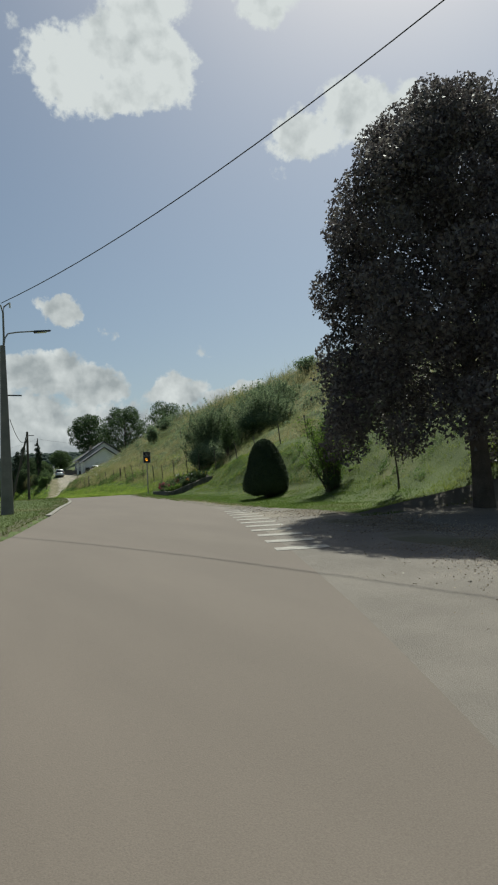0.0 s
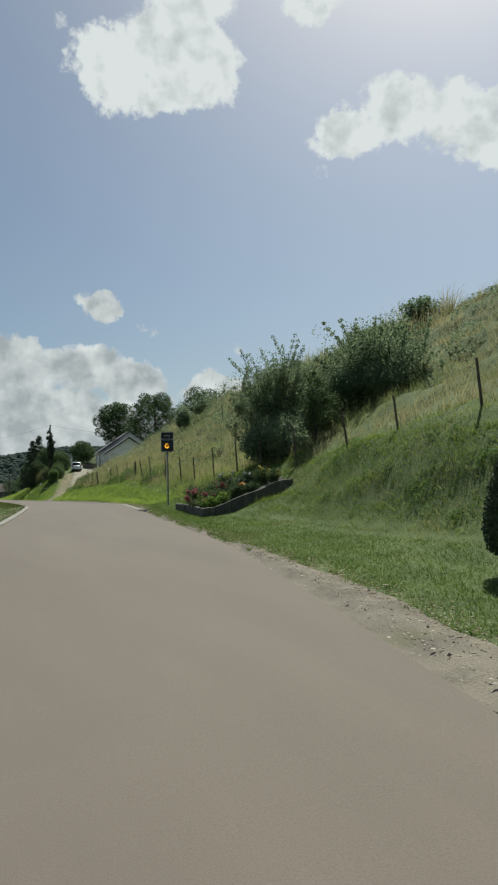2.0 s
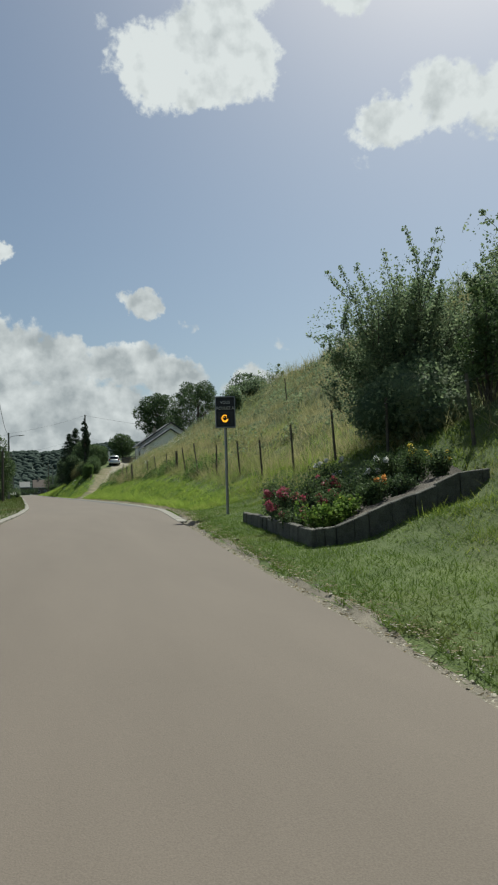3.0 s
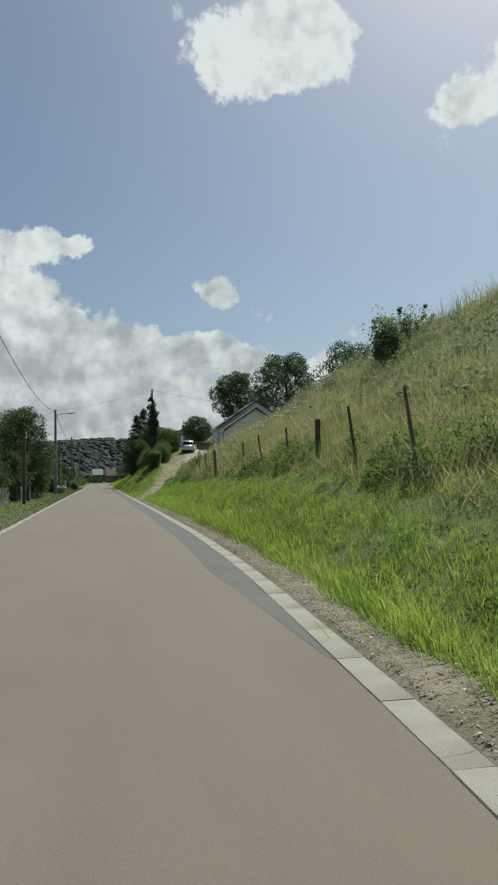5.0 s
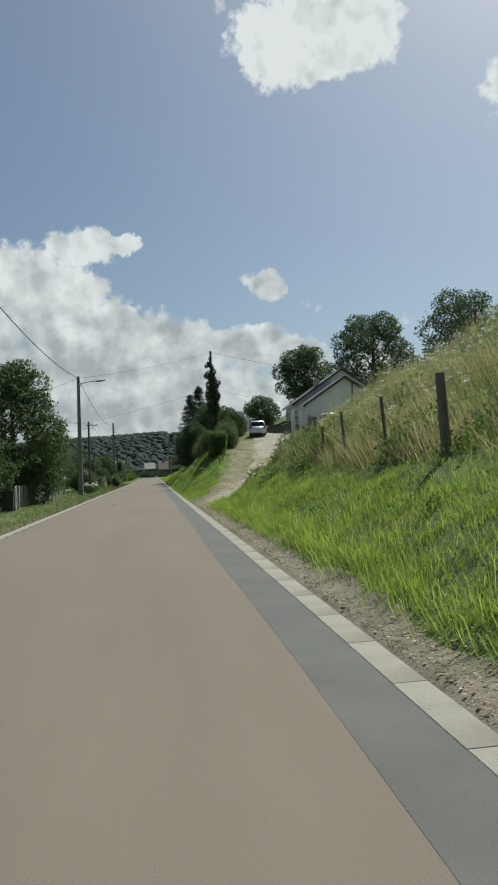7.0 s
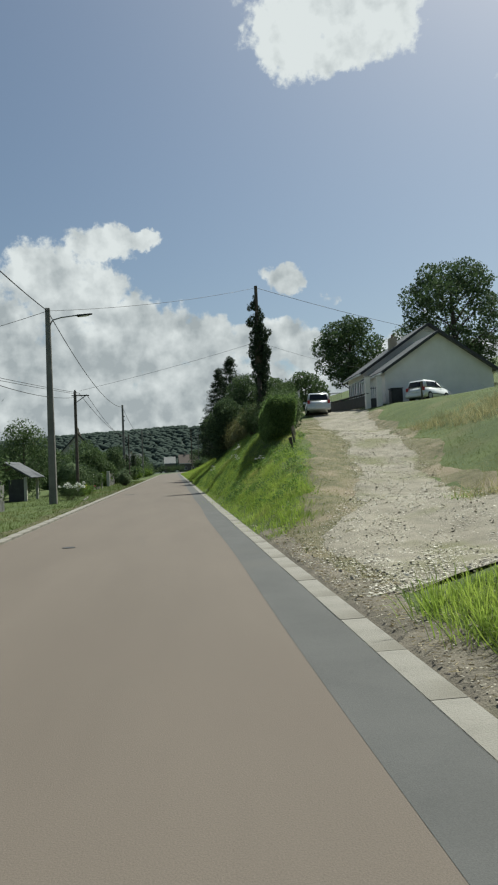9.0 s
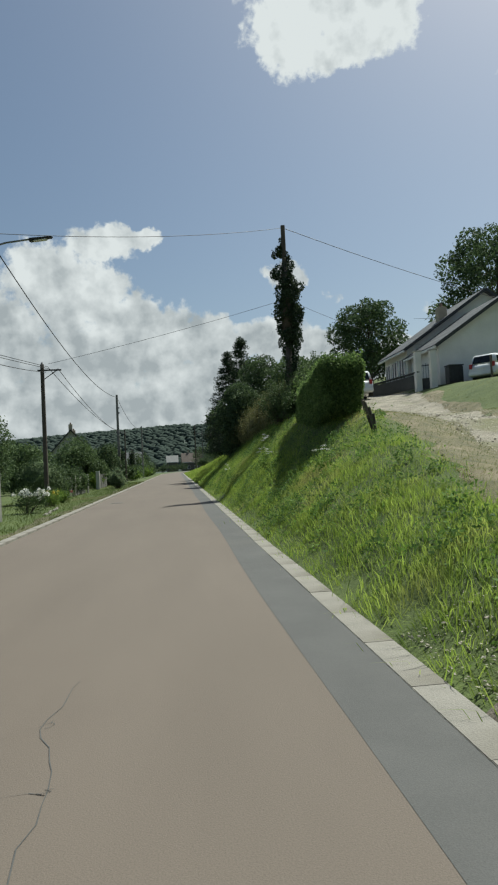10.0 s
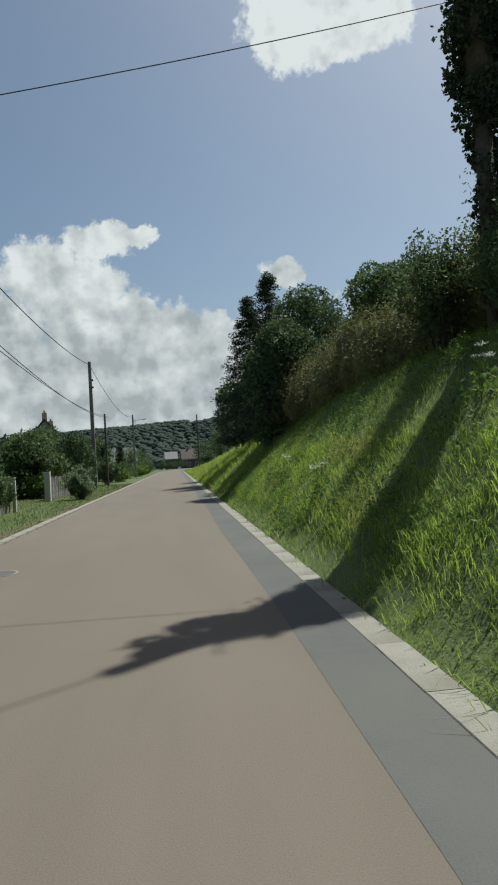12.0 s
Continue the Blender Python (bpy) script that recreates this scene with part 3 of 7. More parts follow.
gx = axis((-1200, -200, 50), (-200, -40, 8), (-40, -14, 2), (-14, 12, 0.4), (12, 30, 1), (30, 80, 4), (80, 200, 12), (200, 1301, 50))
gy = axis((-300, -60, 20), (-60, 10, 3), (10, 25, 1.0), (25, 112, 0.5), (112, 190, 1.0), (190, 300, 3), (300, 520, 10), (520, 1100, 20), (1100, 2601, 100))
GX, GY = np.meshgrid(gx, gy)
bare = (GY < 60) & (GX < xr(GY) + np.interp(GY, *SHOULDER) - 0.3)
GZ = land(GX, GY) - 0.1 * ((GY > 7) & (GX > xr(GY) - 0.2) & (((GY < 25.2) & (GX < np.minimum(15.2, 0.6 + 2.0 * (25.5 - GY)))) | bare))
V = np.stack([GX, GY, GZ], -1).reshape(-1, 3)
k = (np.arange(len(gy) - 1)[:, None] * len(gx) + np.arange(len(gx) - 1)[None]).ravel()
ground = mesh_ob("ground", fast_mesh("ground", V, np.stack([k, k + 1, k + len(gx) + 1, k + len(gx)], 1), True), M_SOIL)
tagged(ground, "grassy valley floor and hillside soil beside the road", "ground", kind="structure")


def ribbon(name, left, right, y0, y1, step, dz, material, crown=0.0, cols=7):
    ys = np.arange(y0, y1 + step / 2, step)
    f = np.linspace(0, 1, cols)
    L, R = left(ys), right(ys)
    X = L[:, None] * (1 - f) + R[:, None] * f
    Z = zr(ys)[:, None] + dz + crown * (1 - (2 * f - 1) ** 2)[None]
    V = np.stack([X, np.repeat(ys[:, None], cols, 1), Z], -1).reshape(-1, 3)
    k = (np.arange(len(ys) - 1)[:, None] * cols + np.arange(cols - 1)[None]).ravel()
    return mesh_ob(name, fast_mesh(name, V, np.stack([k, k + 1, k + cols + 1, k + cols], 1), True), material)


road = tagged(ribbon("road", lambda y: xl(y) - 0.03, lambda y: xr(y) + 0.03, -60, 420, 0.5, 0.0, M_ROAD, 0.0), "worn rose-beige asphalt village road", "road", kind="structure")
gutter = tagged(ribbon("gutter_strip", lambda y: xr(y) - 0.5 * np.clip((y - 69.5) / 6, 0, 1) + 0.02 * np.sin(y * 0.5) * np.clip((y - 72) / 4, 0, 1), lambda y: xr(y) + 0.02, 70.0, 340, 0.5, 0.002, M_GUTTER, 0.0, 3), "dark grey asphalt patch strip along the kerb", "road", kind="structure")

# side street that joins on the right, and its worn mouth
ys = np.arange(6, 36.3, 0.5)
cols = 14
rows_ = []
for y in ys:
    t = np.linspace(0, 1, cols)
    x0, x1 = float(xr(y)) - 0.25, min(16.0, 1.0 + 2.0 * (25.5 - y)) if y < 24.6 else 2.4 if y < 25.6 else float(xr(y) + np.interp(y, *SHOULDER)) - 0.03
    xs = x0 + (max(x1, x0 + 0.5) - x0) * t ** 1.6
    rows_.append(np.stack([xs, np.full(cols, y), np.maximum(land(xs, y, False), zr(y)) - 0.006 + 0.012 * np.clip((xs - x0) / 0.35, 0, 1)], 1))
V = np.concatenate(rows_)
k = (np.arange(len(ys) - 1)[:, None] * cols + np.arange(cols - 1)[None]).ravel()
side_street = tagged(mesh_ob("side_street", fast_mesh("side_street", V, np.stack([k, k + 1, k + cols + 1, k + cols], 1), True), M_SIDE), "patched grey asphalt side street mouth", "road", kind="structure")

# broken white line across the mouth of the side street
n_bar = 11
for i in range(n_bar):
    f = i / (n_bar - 1)
    x, y = -4.75 - 3.72 * f, 31.6 - 10.3 * f
    bm = boxm(0, 0, 0, 0.85, 0.36, 0.004, 0.0)
    ob = part("line_mark", bm, M_PAINT)
    ob.matrix_world = pose(x, y, float(zr(y)) + 0.0085, math.degrees(math.atan2(float(zr(y + 0.3) - zr(y - 0.3)), 0.6)), 0, -20)
    tagged(ob, "worn white painted bar across the street mouth", "road marking", "give-way bars", "structure")

# driveway of loose chippings up to the gate
DRIVE = [(3.5, 112.0, 1.7), (4.2, 115.5, 2.3), (4.9, 118.5, 1.5), (5.9, 122, 1.2), (6.9, 126, 1.25), (8.2, 131, 1.5), (9.6, 137.5, 1.9), (10.6, 144, 2.0), (12.4, 152, 2.3), (12.9, 161, 2.2), (13.6, 168, 2.2)]
dy = np.arange(111.5, 168, 0.5)
dcx = np.interp(dy, [p[1] for p in DRIVE], [p[0] for p in DRIVE])
dcx = np.convolve(np.pad(dcx, 6, mode="edge"), np.ones(13) / 13, "valid")
dhw = np.interp(dy, [p[1] for p in DRIVE], [p[2] for p in DRIVE])


def drive_x(y):
    return np.interp(y, dy, dcx), np.interp(y, dy, dhw)


f = np.linspace(-1, 1, 9)
X = np.maximum(dcx[:, None] + dhw[:, None] * f[None] + 0.18 * np.sin(dy * 1.1)[:, None] * f[None], 1.68)
Yd = np.repeat(dy[:, None], 9, 1)
Z = land(X, Yd) + 0.03 - 0.08 * (np.abs(f) > 0.99)[None] + 0.025 * np.sin(X * 5) * np.sin(Yd * 3)
k = (np.arange(len(dy) - 1)[:, None] * 9 + np.arange(8)[None]).ravel()

driveway = tagged(mesh_ob("driveway", fast_mesh("driveway", np.stack([X, Yd, Z], -1).reshape(-1, 3), np.stack([k, k + 1, k + 10, k + 9], 1), True), M_GRAVEL), "pale chipping driveway climbing to a gate", "driveway", kind="structure")

LUSH_EDGE = ([111.5, 116.5, 119.5, 126.8, 132, 141], [1.7, 1.75, 2.7, 4.5, 5.4, 6.0])
ty = np.arange(112, 150, 0.5)
tc, th = drive_x(ty)
for side in (-1, 1):
    inner = tc + side * th * 0.6
    outer = np.minimum(np.interp(ty, *LUSH_EDGE) + 0.15 * np.sin(ty * 2.3), inner - 0.1) if side < 0 else inner + 1.3 + 0.4 * np.sin(ty * 0.9)
    fr = np.linspace(0, 1, 8)
    X = inner[:, None] * (1 - fr) + outer[:, None] * fr
    Yt = np.repeat(ty[:, None], 8, 1)
    Z = land(X, Yt) + 0.012 - 0.03 * (fr > 0.99)[None] + 0.012 * np.sin(X * 7) * np.sin(Yt * 5)
    kk = (np.arange(len(ty) - 1)[:, None] * 8 + np.arange(7)[None]).ravel()
    tagged(mesh_ob("trodden_ground", fast_mesh("trodden_ground", np.stack([X, Yt, Z], -1).reshape(-1, 3), np.stack([kk, kk + 1, kk + 9, kk + 8], 1), True), M_TRODDEN), "bare trodden earth and thin grass beside the driveway", "ground", kind="structure")

ly = np.arange(20, 285, 0.5)
fr = np.linspace(0, 1, 6)
X = (xl(ly) - 0.19)[:, None] - (0.42 + 0.15 * np.sin(ly * 0.8) + 0.1 * np.sin(ly * 2.1))[:, None] * fr
Yl = np.repeat(ly[:, None], 6, 1)
Z = land(X, Yl) + 0.012 - 0.03 * (fr > 0.99)[None]
kk = (np.arange(len(ly) - 1)[:, None] * 6 + np.arange(5)[None]).ravel()
tagged(mesh_ob("worn_verge", fast_mesh("worn_verge", np.stack([X, Yl, Z], -1).reshape(-1, 3), np.stack([kk, kk + 6, kk + 7, kk + 1], 1), True), M_WORN), "worn brown-green earth strip behind the kerb", "verge", kind="structure")

ys = np.arange(33, 118.51, 0.5)
f = np.linspace(0, 1, 6)
w_in = np.interp(ys, [33, 36.5, 58, 62, 119], [0.9, -0.02, -0.02, 0.255, 0.255])
w_out = np.interp(ys, *SHOULDER) + 0.07 * np.sin(ys * 1.3) + 0.06 * np.sin(ys * 3.1)
X = xr(ys)[:, None] + w_in[:, None] * (1 - f) + w_out[:, None] * f
Yv = np.repeat(ys[:, None], 6, 1)
Z = land(X, Yv) + np.array([0.02, 0.028, 0.03, 0.026, 0.016, -0.03])
Z[:, 0] = np.where(ys < 61, zr(ys) - 0.012, zr(ys) - 0.02)
k = (np.arange(len(ys) - 1)[:, None] * 6 + np.arange(5)[None]).ravel()
verge_strip = tagged(mesh_ob("gravel_verge", fast_mesh("gravel_verge", np.stack([X, Yv, Z], -1).reshape(-1, 3), np.stack([k, k + 1, k + 7, k + 6], 1), True), M_SHOULDER), "beige gravel shoulder between kerb and bank", "verge", kind="structure")

rngs = np.random.default_rng(5)


def stones(name, X, Y, s, label, lift=0.01, material=None):
    """Loose chippings, each a small tilted wedge."""
    n = len(X)
    Z = land(X, Y, True) + lift
    C = np.stack([X, Y, Z], 1)
    u = rngs.normal(size=(n, 3)) * [1, 1, 0.12]
    u /= np.linalg.norm(u, axis=1, keepdims=True)
    w = rngs.normal(size=(n, 3)) * [1, 1, 0.12]
    v = np.cross(np.cross(u, w), u)
    v /= np.linalg.norm(v, axis=1, keepdims=True) + 1e-9
    h = np.cross(u, v)
    h *= np.sign(h[:, 2:3] + 1e-9)
    sz = (s * rngs.lognormal(0, 0.45, n))[:, None]
    a, b, cc, d = C + u * sz, C + v * sz * 0.7, C - u * sz * 0.9, C - v * sz * 0.6
    top = h * sz * 0.16
    V = np.stack([a, b, cc, d, a * 0.4 + cc * 0.35 + b * 0.25 + top], 1).reshape(-1, 3)
    base = np.arange(n)[:, None] * 5
    F = np.array([[0, 1, 4], [1, 2, 4], [2, 3, 4], [3, 0, 4]])
    F = (base[:, None, :] + F[None]).reshape(-1, 3)
    return tagged(mesh_ob(name, fast_mesh(name, V, F), material or M_STONES), label, "gravel", kind="stuff")


n = 50000
y_s = 111.6 + rngs.uniform(0, 1, n) ** 1.6 * 55
cx_s, hw_s = drive_x(y_s)
off = rngs.uniform(-1, 1, n) + rngs.normal(0, 0.09, n)
wheel = np.abs(np.abs(off) - 0.55) < 0.42
stay = wheel | (rngs.uniform(size=n) < 0.7)
x_s = np.maximum(cx_s + hw_s * off, 1.75)
stones("driveway_chippings", x_s[stay], y_s[stay], 0.0135, "pale loose limestone chippings in the wheel tracks", 0.038, M_CHIPS)
n = 22000
y_s = rngs.uniform(36, 120, n)
wide = np.where(y_s < 62, np.interp(y_s, *SHOULDER) * 1.15, 0.8)
x_s = xr(y_s) + np.where(y_s < 62, 0.0, 0.3) + np.abs(rngs.normal(0, 0.5, n)) * wide
stones("verge_gravel", x_s, y_s, 0.0105, "beige gravel along the road edge", 0.028)
n = 15000
y_s = rngs.uniform(14, 34.5, n)
x_s = xr(y_s) + np.where(y_s < 30, 2.2, 0.8) + rngs.normal(0, 0.75, n) + (30 - np.minimum(30, y_s)) * 0.1
keepz = (x_s > xr(y_s) + 0.2) & ((y_s < 25) | (x_s < xr(y_s) + np.interp(y_s, *SHOULDER)))
x_s, y_s = x_s[keepz], y_s[keepz]
stones("street_gravel", x_s, y_s, 0.013, "brown gravel swept across the side street mouth", 0.014)

n = 13000                                   # dry grass cuttings along the kerb
y_s = rngs.uniform(33, 118, n)
x_s = np.where(y_s < 61, xr(y_s) + np.interp(y_s, *SHOULDER) - 0.1 + rngs.normal(0, 0.2, n), xr(y_s) + 0.3 + np.abs(rngs.normal(0, 0.3, n)))
V, F = leaf_quads(np.stack([x_s, y_s, land(x_s, y_s) + 0.028 + rngs.uniform(0, 0.012, n)], 1), 0.03, rngs, 0.92, 0.14)
tagged(mesh_ob("grass_cuttings", fast_mesh("grass_cuttings", V, F), M_STRAWBITS), "dry straw-coloured grass cuttings on the gravel shoulder", "grass cuttings", kind="stuff")
dys = np.arange(14, 31.0, 0.4)              # drift of dirt and grit along the street mouth
fr = np.linspace(0, 1, 7)
d_in = xr(dys) + 0.9 + (34 - dys) * 0.085 + 0.25 * np.sin(dys * 1.7)
d_out = d_in + 1.9 + 0.5 * np.sin(dys * 0.8) + 0.25 * np.sin(dys * 2.6)
d_out = np.where(dys > 24.5, np.maximum(np.minimum(d_out, xr(dys) + np.interp(dys, *SHOULDER) - 0.1), d_in + 0.1), d_out)
X = d_in[:, None] * (1 - fr) + d_out[:, None] * fr
Yd = np.repeat(dys[:, None], 7, 1)
Z = np.maximum(land(X, Yd, False), zr(dys)[:, None]) + 0.016 - 0.02 * ((fr < 0.01) | (fr > 0.99))[None]
kk = (np.arange(len(dys) - 1)[:, None] * 7 + np.arange(6)[None]).ravel()
tagged(mesh_ob("dirt_drift", fast_mesh("dirt_drift", np.stack([X, Yd, Z], -1).reshape(-1, 3), np.stack([kk, kk + 1, kk + 8, kk + 7], 1), True), M_SHOULDER), "drift of brown dirt and grit across the street mouth", "dirt", kind="structure")
n = 26000                                   # fallen leaves and twigs on and round the drift
y_s = rngs.uniform(14, 31.6, n)
x_s = xr(y_s) + 1.9 + (34 - y_s) * 0.085 + rngs.normal(0, 0.9, n)
keepz = (x_s > xr(y_s) + 0.4) & ((y_s < 25) | (x_s < xr(y_s) + np.interp(y_s, *SHOULDER))) & (np.sin(x_s * 1.9 + y_s * 0.8) + np.sin(y_s * 1.7 - x_s) > -0.7)
x_s, y_s = x_s[keepz], y_s[keepz]
V, F = leaf_quads(np.stack([x_s, y_s, np.maximum(land(x_s, y_s, False), zr(y_s)) + 0.02 + rngs.uniform(0, 0.008, len(x_s))], 1), 0.011, rngs, 0.93, 0.6)
tagged(mesh_ob("leaf_litter", fast_mesh("leaf_litter", V, F), M_LITTER), "brown fallen leaves and dirt drifted over the street mouth", "leaf litter", kind="stuff")

# ---------------------------------------------------------------- grass


def hill_mask(X, Y):
    cx, hw = drive_x(Y)
    on_drive = (Y > 111) & (Y < 168) & (np.abs(X - cx) < hw * (0.75 + 0.3 * np.sin(Y * 1.7 + X)))
    mouth = (Y > 111.5) & (Y < 116.2) & (X < 5.8) & (X > 1.9)
    bed = (Y > 52.98 - (X - 0.38) * 0.19) & (Y < 58.2) & (X > 0.32 + (Y - 53.05) * 0.12) & (X < 3.3 + (Y - 52.5) * 0.23)
    street = (Y < 25.5 + 0.25 * np.sin(X * 2.1)) & (X < np.maximum(np.minimum(16.0, 1.0 + 2.0 * (25.5 - Y)), 2.0) + 0.3 * np.sin(Y * 5)) & (Y > 5)
    street |= (Y < 62) & (X - xr(Y) < np.interp(Y, *SHOULDER) - 0.1 + 0.12 * np.sin(Y * 2.9) + 0.08 * np.sin(Y * 7.1))
    trodden = (Y > 112) & (Y < 140) & (X > np.interp(Y, [112, 116.5, 119.5, 126.8, 132, 140], [1.9, 2.3, 3.0, 4.5, 5.3, 5.6])) & (X < cx)
    return ~(on_drive | mouth | bed | street | trodden)


def blades(name, X, Y, h, w, lean, material, label, rng, fine=True):
    n = len(X)
    Z = land(X, Y)
    a = rng.uniform(0, 2 * np.pi, n)
    hh = h * rng.lognormal(0, 0.35, n)
    ln = rng.normal(0, lean, (n, 2)) * hh[:, None]
    ww = w * rng.uniform(0.6, 1.4, n)
    dx, dy_ = np.cos(a) * ww, np.sin(a) * ww
    P = np.stack([X, Y, Z - 0.02], 1)
    V = np.empty((n, 5, 3))
    V[:, 0] = P - np.stack([dx, dy_, 0 * dx], 1)
    V[:, 1] = P + np.stack([dx, dy_, 0 * dx], 1)
    mid = P + np.stack([ln[:, 0] * 0.35, ln[:, 1] * 0.35, hh * 0.62], 1)
    V[:, 2] = mid + np.stack([dx, dy_, 0 * dx], 1) * 0.8
    V[:, 3] = mid - np.stack([dx, dy_, 0 * dx], 1) * 0.8
    V[:, 4] = P + np.stack([ln[:, 0] * 1.1, ln[:, 1] * 1.1, hh * (1 - 0.25 * np.minimum(1, np.hypot(*ln.T) / hh))], 1)
    b = np.arange(n)[:, None] * 5
    if fine:
        F = np.concatenate([b + [0, 1, 2], b + [0, 2, 3], b + [3, 2, 4]])
    else:
        V = V[:, [0, 1, 4]]
        F = np.arange(3 * n).reshape(-1, 3)
    return tagged(mesh_ob(name, fast_mesh(name, V.reshape(-1, 3), F), material), label, "grass", kind="stuff")


def tuft_points(rng, n, y0, y1, o0, o1, tuft=0.12, per=9):
    """Points in tufts, at o0 to o1 metres beyond the right kerb."""
    m = n // per
    cy = rng.uniform(y0, y1, m)
    co = o0 + rng.uniform(0, 1, m) ** 1.3 * (o1 - o0)
    Y = np.repeat(cy, per) + rng.normal(0, tuft, m * per)
    X = xr(Y) + np.repeat(co, per) + rng.normal(0, tuft, m * per)
    return X, Y


def tussocks(name, X, Y, h, w, lean, material, label, rng, per=40, spread=0.1, drift=(0.0, 0.0), fine=True):
    """Tufts of curved blades that fan out from one foot; all blades of a tuft lean alike. drift: a common lean, as of wind."""
    m = len(X)
    big = rng.lognormal(0, 0.28, m)
    dirn = rng.normal(0, lean, (m, 2)) + np.array(drift)
    off = rng.normal(0, 1, (m * per, 2))
    X = np.repeat(X, per) + off[:, 0] * spread * np.repeat(big, per)
    Y = np.repeat(Y, per) + off[:, 1] * spread * np.repeat(big, per)
    n = len(X)
    P = np.stack([X, Y, land(X, Y) - 0.02], 1)
    hh = h * np.minimum(2.0, np.repeat(big, per) * rng.lognormal(0, 0.3, n))
    ln = (np.repeat(dirn, per, 0) + off * 0.22 + rng.normal(0, 0.14, (n, 2))) * hh[:, None]
    a = rng.uniform(0, 2 * np.pi, n)
    d = np.stack([np.cos(a), np.sin(a), 0 * a], 1) * (w * rng.uniform(0.6, 1.4, n))[:, None]
    bend = np.minimum(1.0, np.hypot(*ln.T) / hh)
    mid = P + np.stack([ln[:, 0] * 0.34, ln[:, 1] * 0.34, hh * 0.6], 1)
    V = np.empty((n, 5, 3))
    V[:, 0], V[:, 1], V[:, 2], V[:, 3] = P - d, P + d, mid + d * 0.85, mid - d * 0.85
    V[:, 4] = P + np.stack([ln[:, 0], ln[:, 1], hh * (1 - 0.45 * bend * bend)], 1)
    b = np.arange(n)[:, None] * 5
    F = np.concatenate([b + [0, 1, 2], b + [0, 2, 3], b + [3, 2, 4]])
    if not fine:
        V = V[:, [0, 1, 4]]
        F = np.arange(3 * n).reshape(-1, 3)
    return tagged(mesh_ob(name, fast_mesh(name, V.reshape(-1, 3), F), material), label, "grass", kind="stuff")


def spots(rng, n, y0, y1, o0, o1, p=1.3):
    """Scattered places, o0 to o1 metres beyond the right kerb."""
    Y = rng.uniform(y0, y1, n)
    return xr(Y) + o0 + rng.uniform(0, 1, n) ** p * (o1 - o0), Y


def leafy(name, X, Y, rad, tall, per, leaf, material, label, rng, category="weeds"):
    """Low mounds of leaves, denser towards their skin."""
    rad_, tall_ = np.repeat(rad, per), np.repeat(tall, per)
    d = rng.normal(size=(len(rad_), 3))
    d /= np.linalg.norm(d, axis=1, keepdims=True)
    d *= rng.uniform(0.5, 1.05, len(rad_))[:, None]
    X, Y = np.repeat(X, per) + d[:, 0] * rad_, np.repeat(Y, per) + d[:, 1] * rad_
    V, F = leaf_quads(np.stack([X, Y, land(X, Y) + np.abs(d[:, 2]) * tall_ + 0.03], 1), leaf, rng, 0.2, 0.45)
    return tagged(mesh_ob(name, fast_mesh(name, V, F), material), label, category, kind="stuff")


rngg = np.random.default_rng(11)
for o0, o1, count, fine in ((0.85, 2.3, 2900, True), (2.1, 5.0, 3900, False)):
    X, Y = spots(rngg, count, 64, 116, o0, o1, 1.0)
    ok = hill_mask(X, Y)
    tussocks("bank_grass", X[ok], Y[ok], 0.13, 0.0038, 0.42, M_GRASS, "lush green uncut grass on the roadside bank", rngg, 25, 0.11, (-0.1, 0.05), fine)
X, Y = spots(rngg, 620, 66, 111, 0.75, 1.05, 1.0)
tussocks("bank_edge_grass", X, Y, 0.22, 0.0042, 0.25, M_GRASS, "long grass hanging over the gravel at the bank's foot", rngg, 24, 0.09, (-0.4, 0.0))
for o0, o1, count, fine in ((0.4, 2.0, 2900, True), (1.8, 4.6, 3700, False)):
    X, Y = spots(rngg, count, 117, 165, o0, o1, 1.0)
    ok = hill_mask(X, Y)
    tussocks("bank_grass", X[ok], Y[ok], 0.13, 0.0038, 0.45, M_GRASS, "lush green uncut grass and weeds on the steep bank", rngg, 25, 0.11, (-0.15, 0.0), fine)
X, Y = tuft_points(rngg, 36000, 165, 270, 0.45, 6)
blades("bank_grass", X, Y, 0.3, 0.016, 0.38, M_GRASS, "green grass on the bank further along", rngg, False)
X, Y = tuft_points(rngg, 290000, 25.3, 66, 0.12, 5.9, 0.17, 15)
ok = hill_mask(X, Y)
blades("mown_verge_grass", X[ok], Y[ok], 0.062, 0.0075, 0.8, M_LAWN, "short mown green grass on the verge", rngg, False)
X, Y = tuft_points(rngg, 165000, 20.5, 67, 2.2, 15, 0.16, 12)
toe = np.interp(Y, [20, 25, 26, 30, 38, 45, 52, 60], [10.0, 1.5, -0.3, 0.0, 0.9, 1.2, 1.8, 2.6])
ok = hill_mask(X, Y) & (X < np.where(Y < 26, 11.0, 4.9) + 0.4 * np.sin(Y * 1.4) + rngg.normal(0, 0.3, len(X))) & (X > toe + 0.25 * np.sin(Y * 2.3 + X) + rngg.normal(0, 0.2, len(X)))
Xc, Yc = rngg.uniform(-2.6, 9.0, 30000), rngg.uniform(21.0, 27.6, 30000)
okc = hill_mask(Xc, Yc) & (Xc > xr(Yc) + np.interp(Yc, *SHOULDER))
X, Y, ok = np.concatenate([X, Xc]), np.concatenate([Y, Yc]), np.concatenate([ok, okc])
blades("slope_grass", X[ok], Y[ok], 0.11, 0.0065, 0.6, M_SLOPE, "lush tufted grass on the slope below the fence", rngg, False)
X, Y = tuft_points(rngg, 150000, 24, 135, 3.0, 22, 0.16, 12)
ok = hill_mask(X, Y) & ~((Y < 62) & (X < 4.5 + 0.5 * np.sin(Y * 1.4))) & ~((Y < 68) & (X < 4.5)) & ~((Y > 118) & (X < 11))
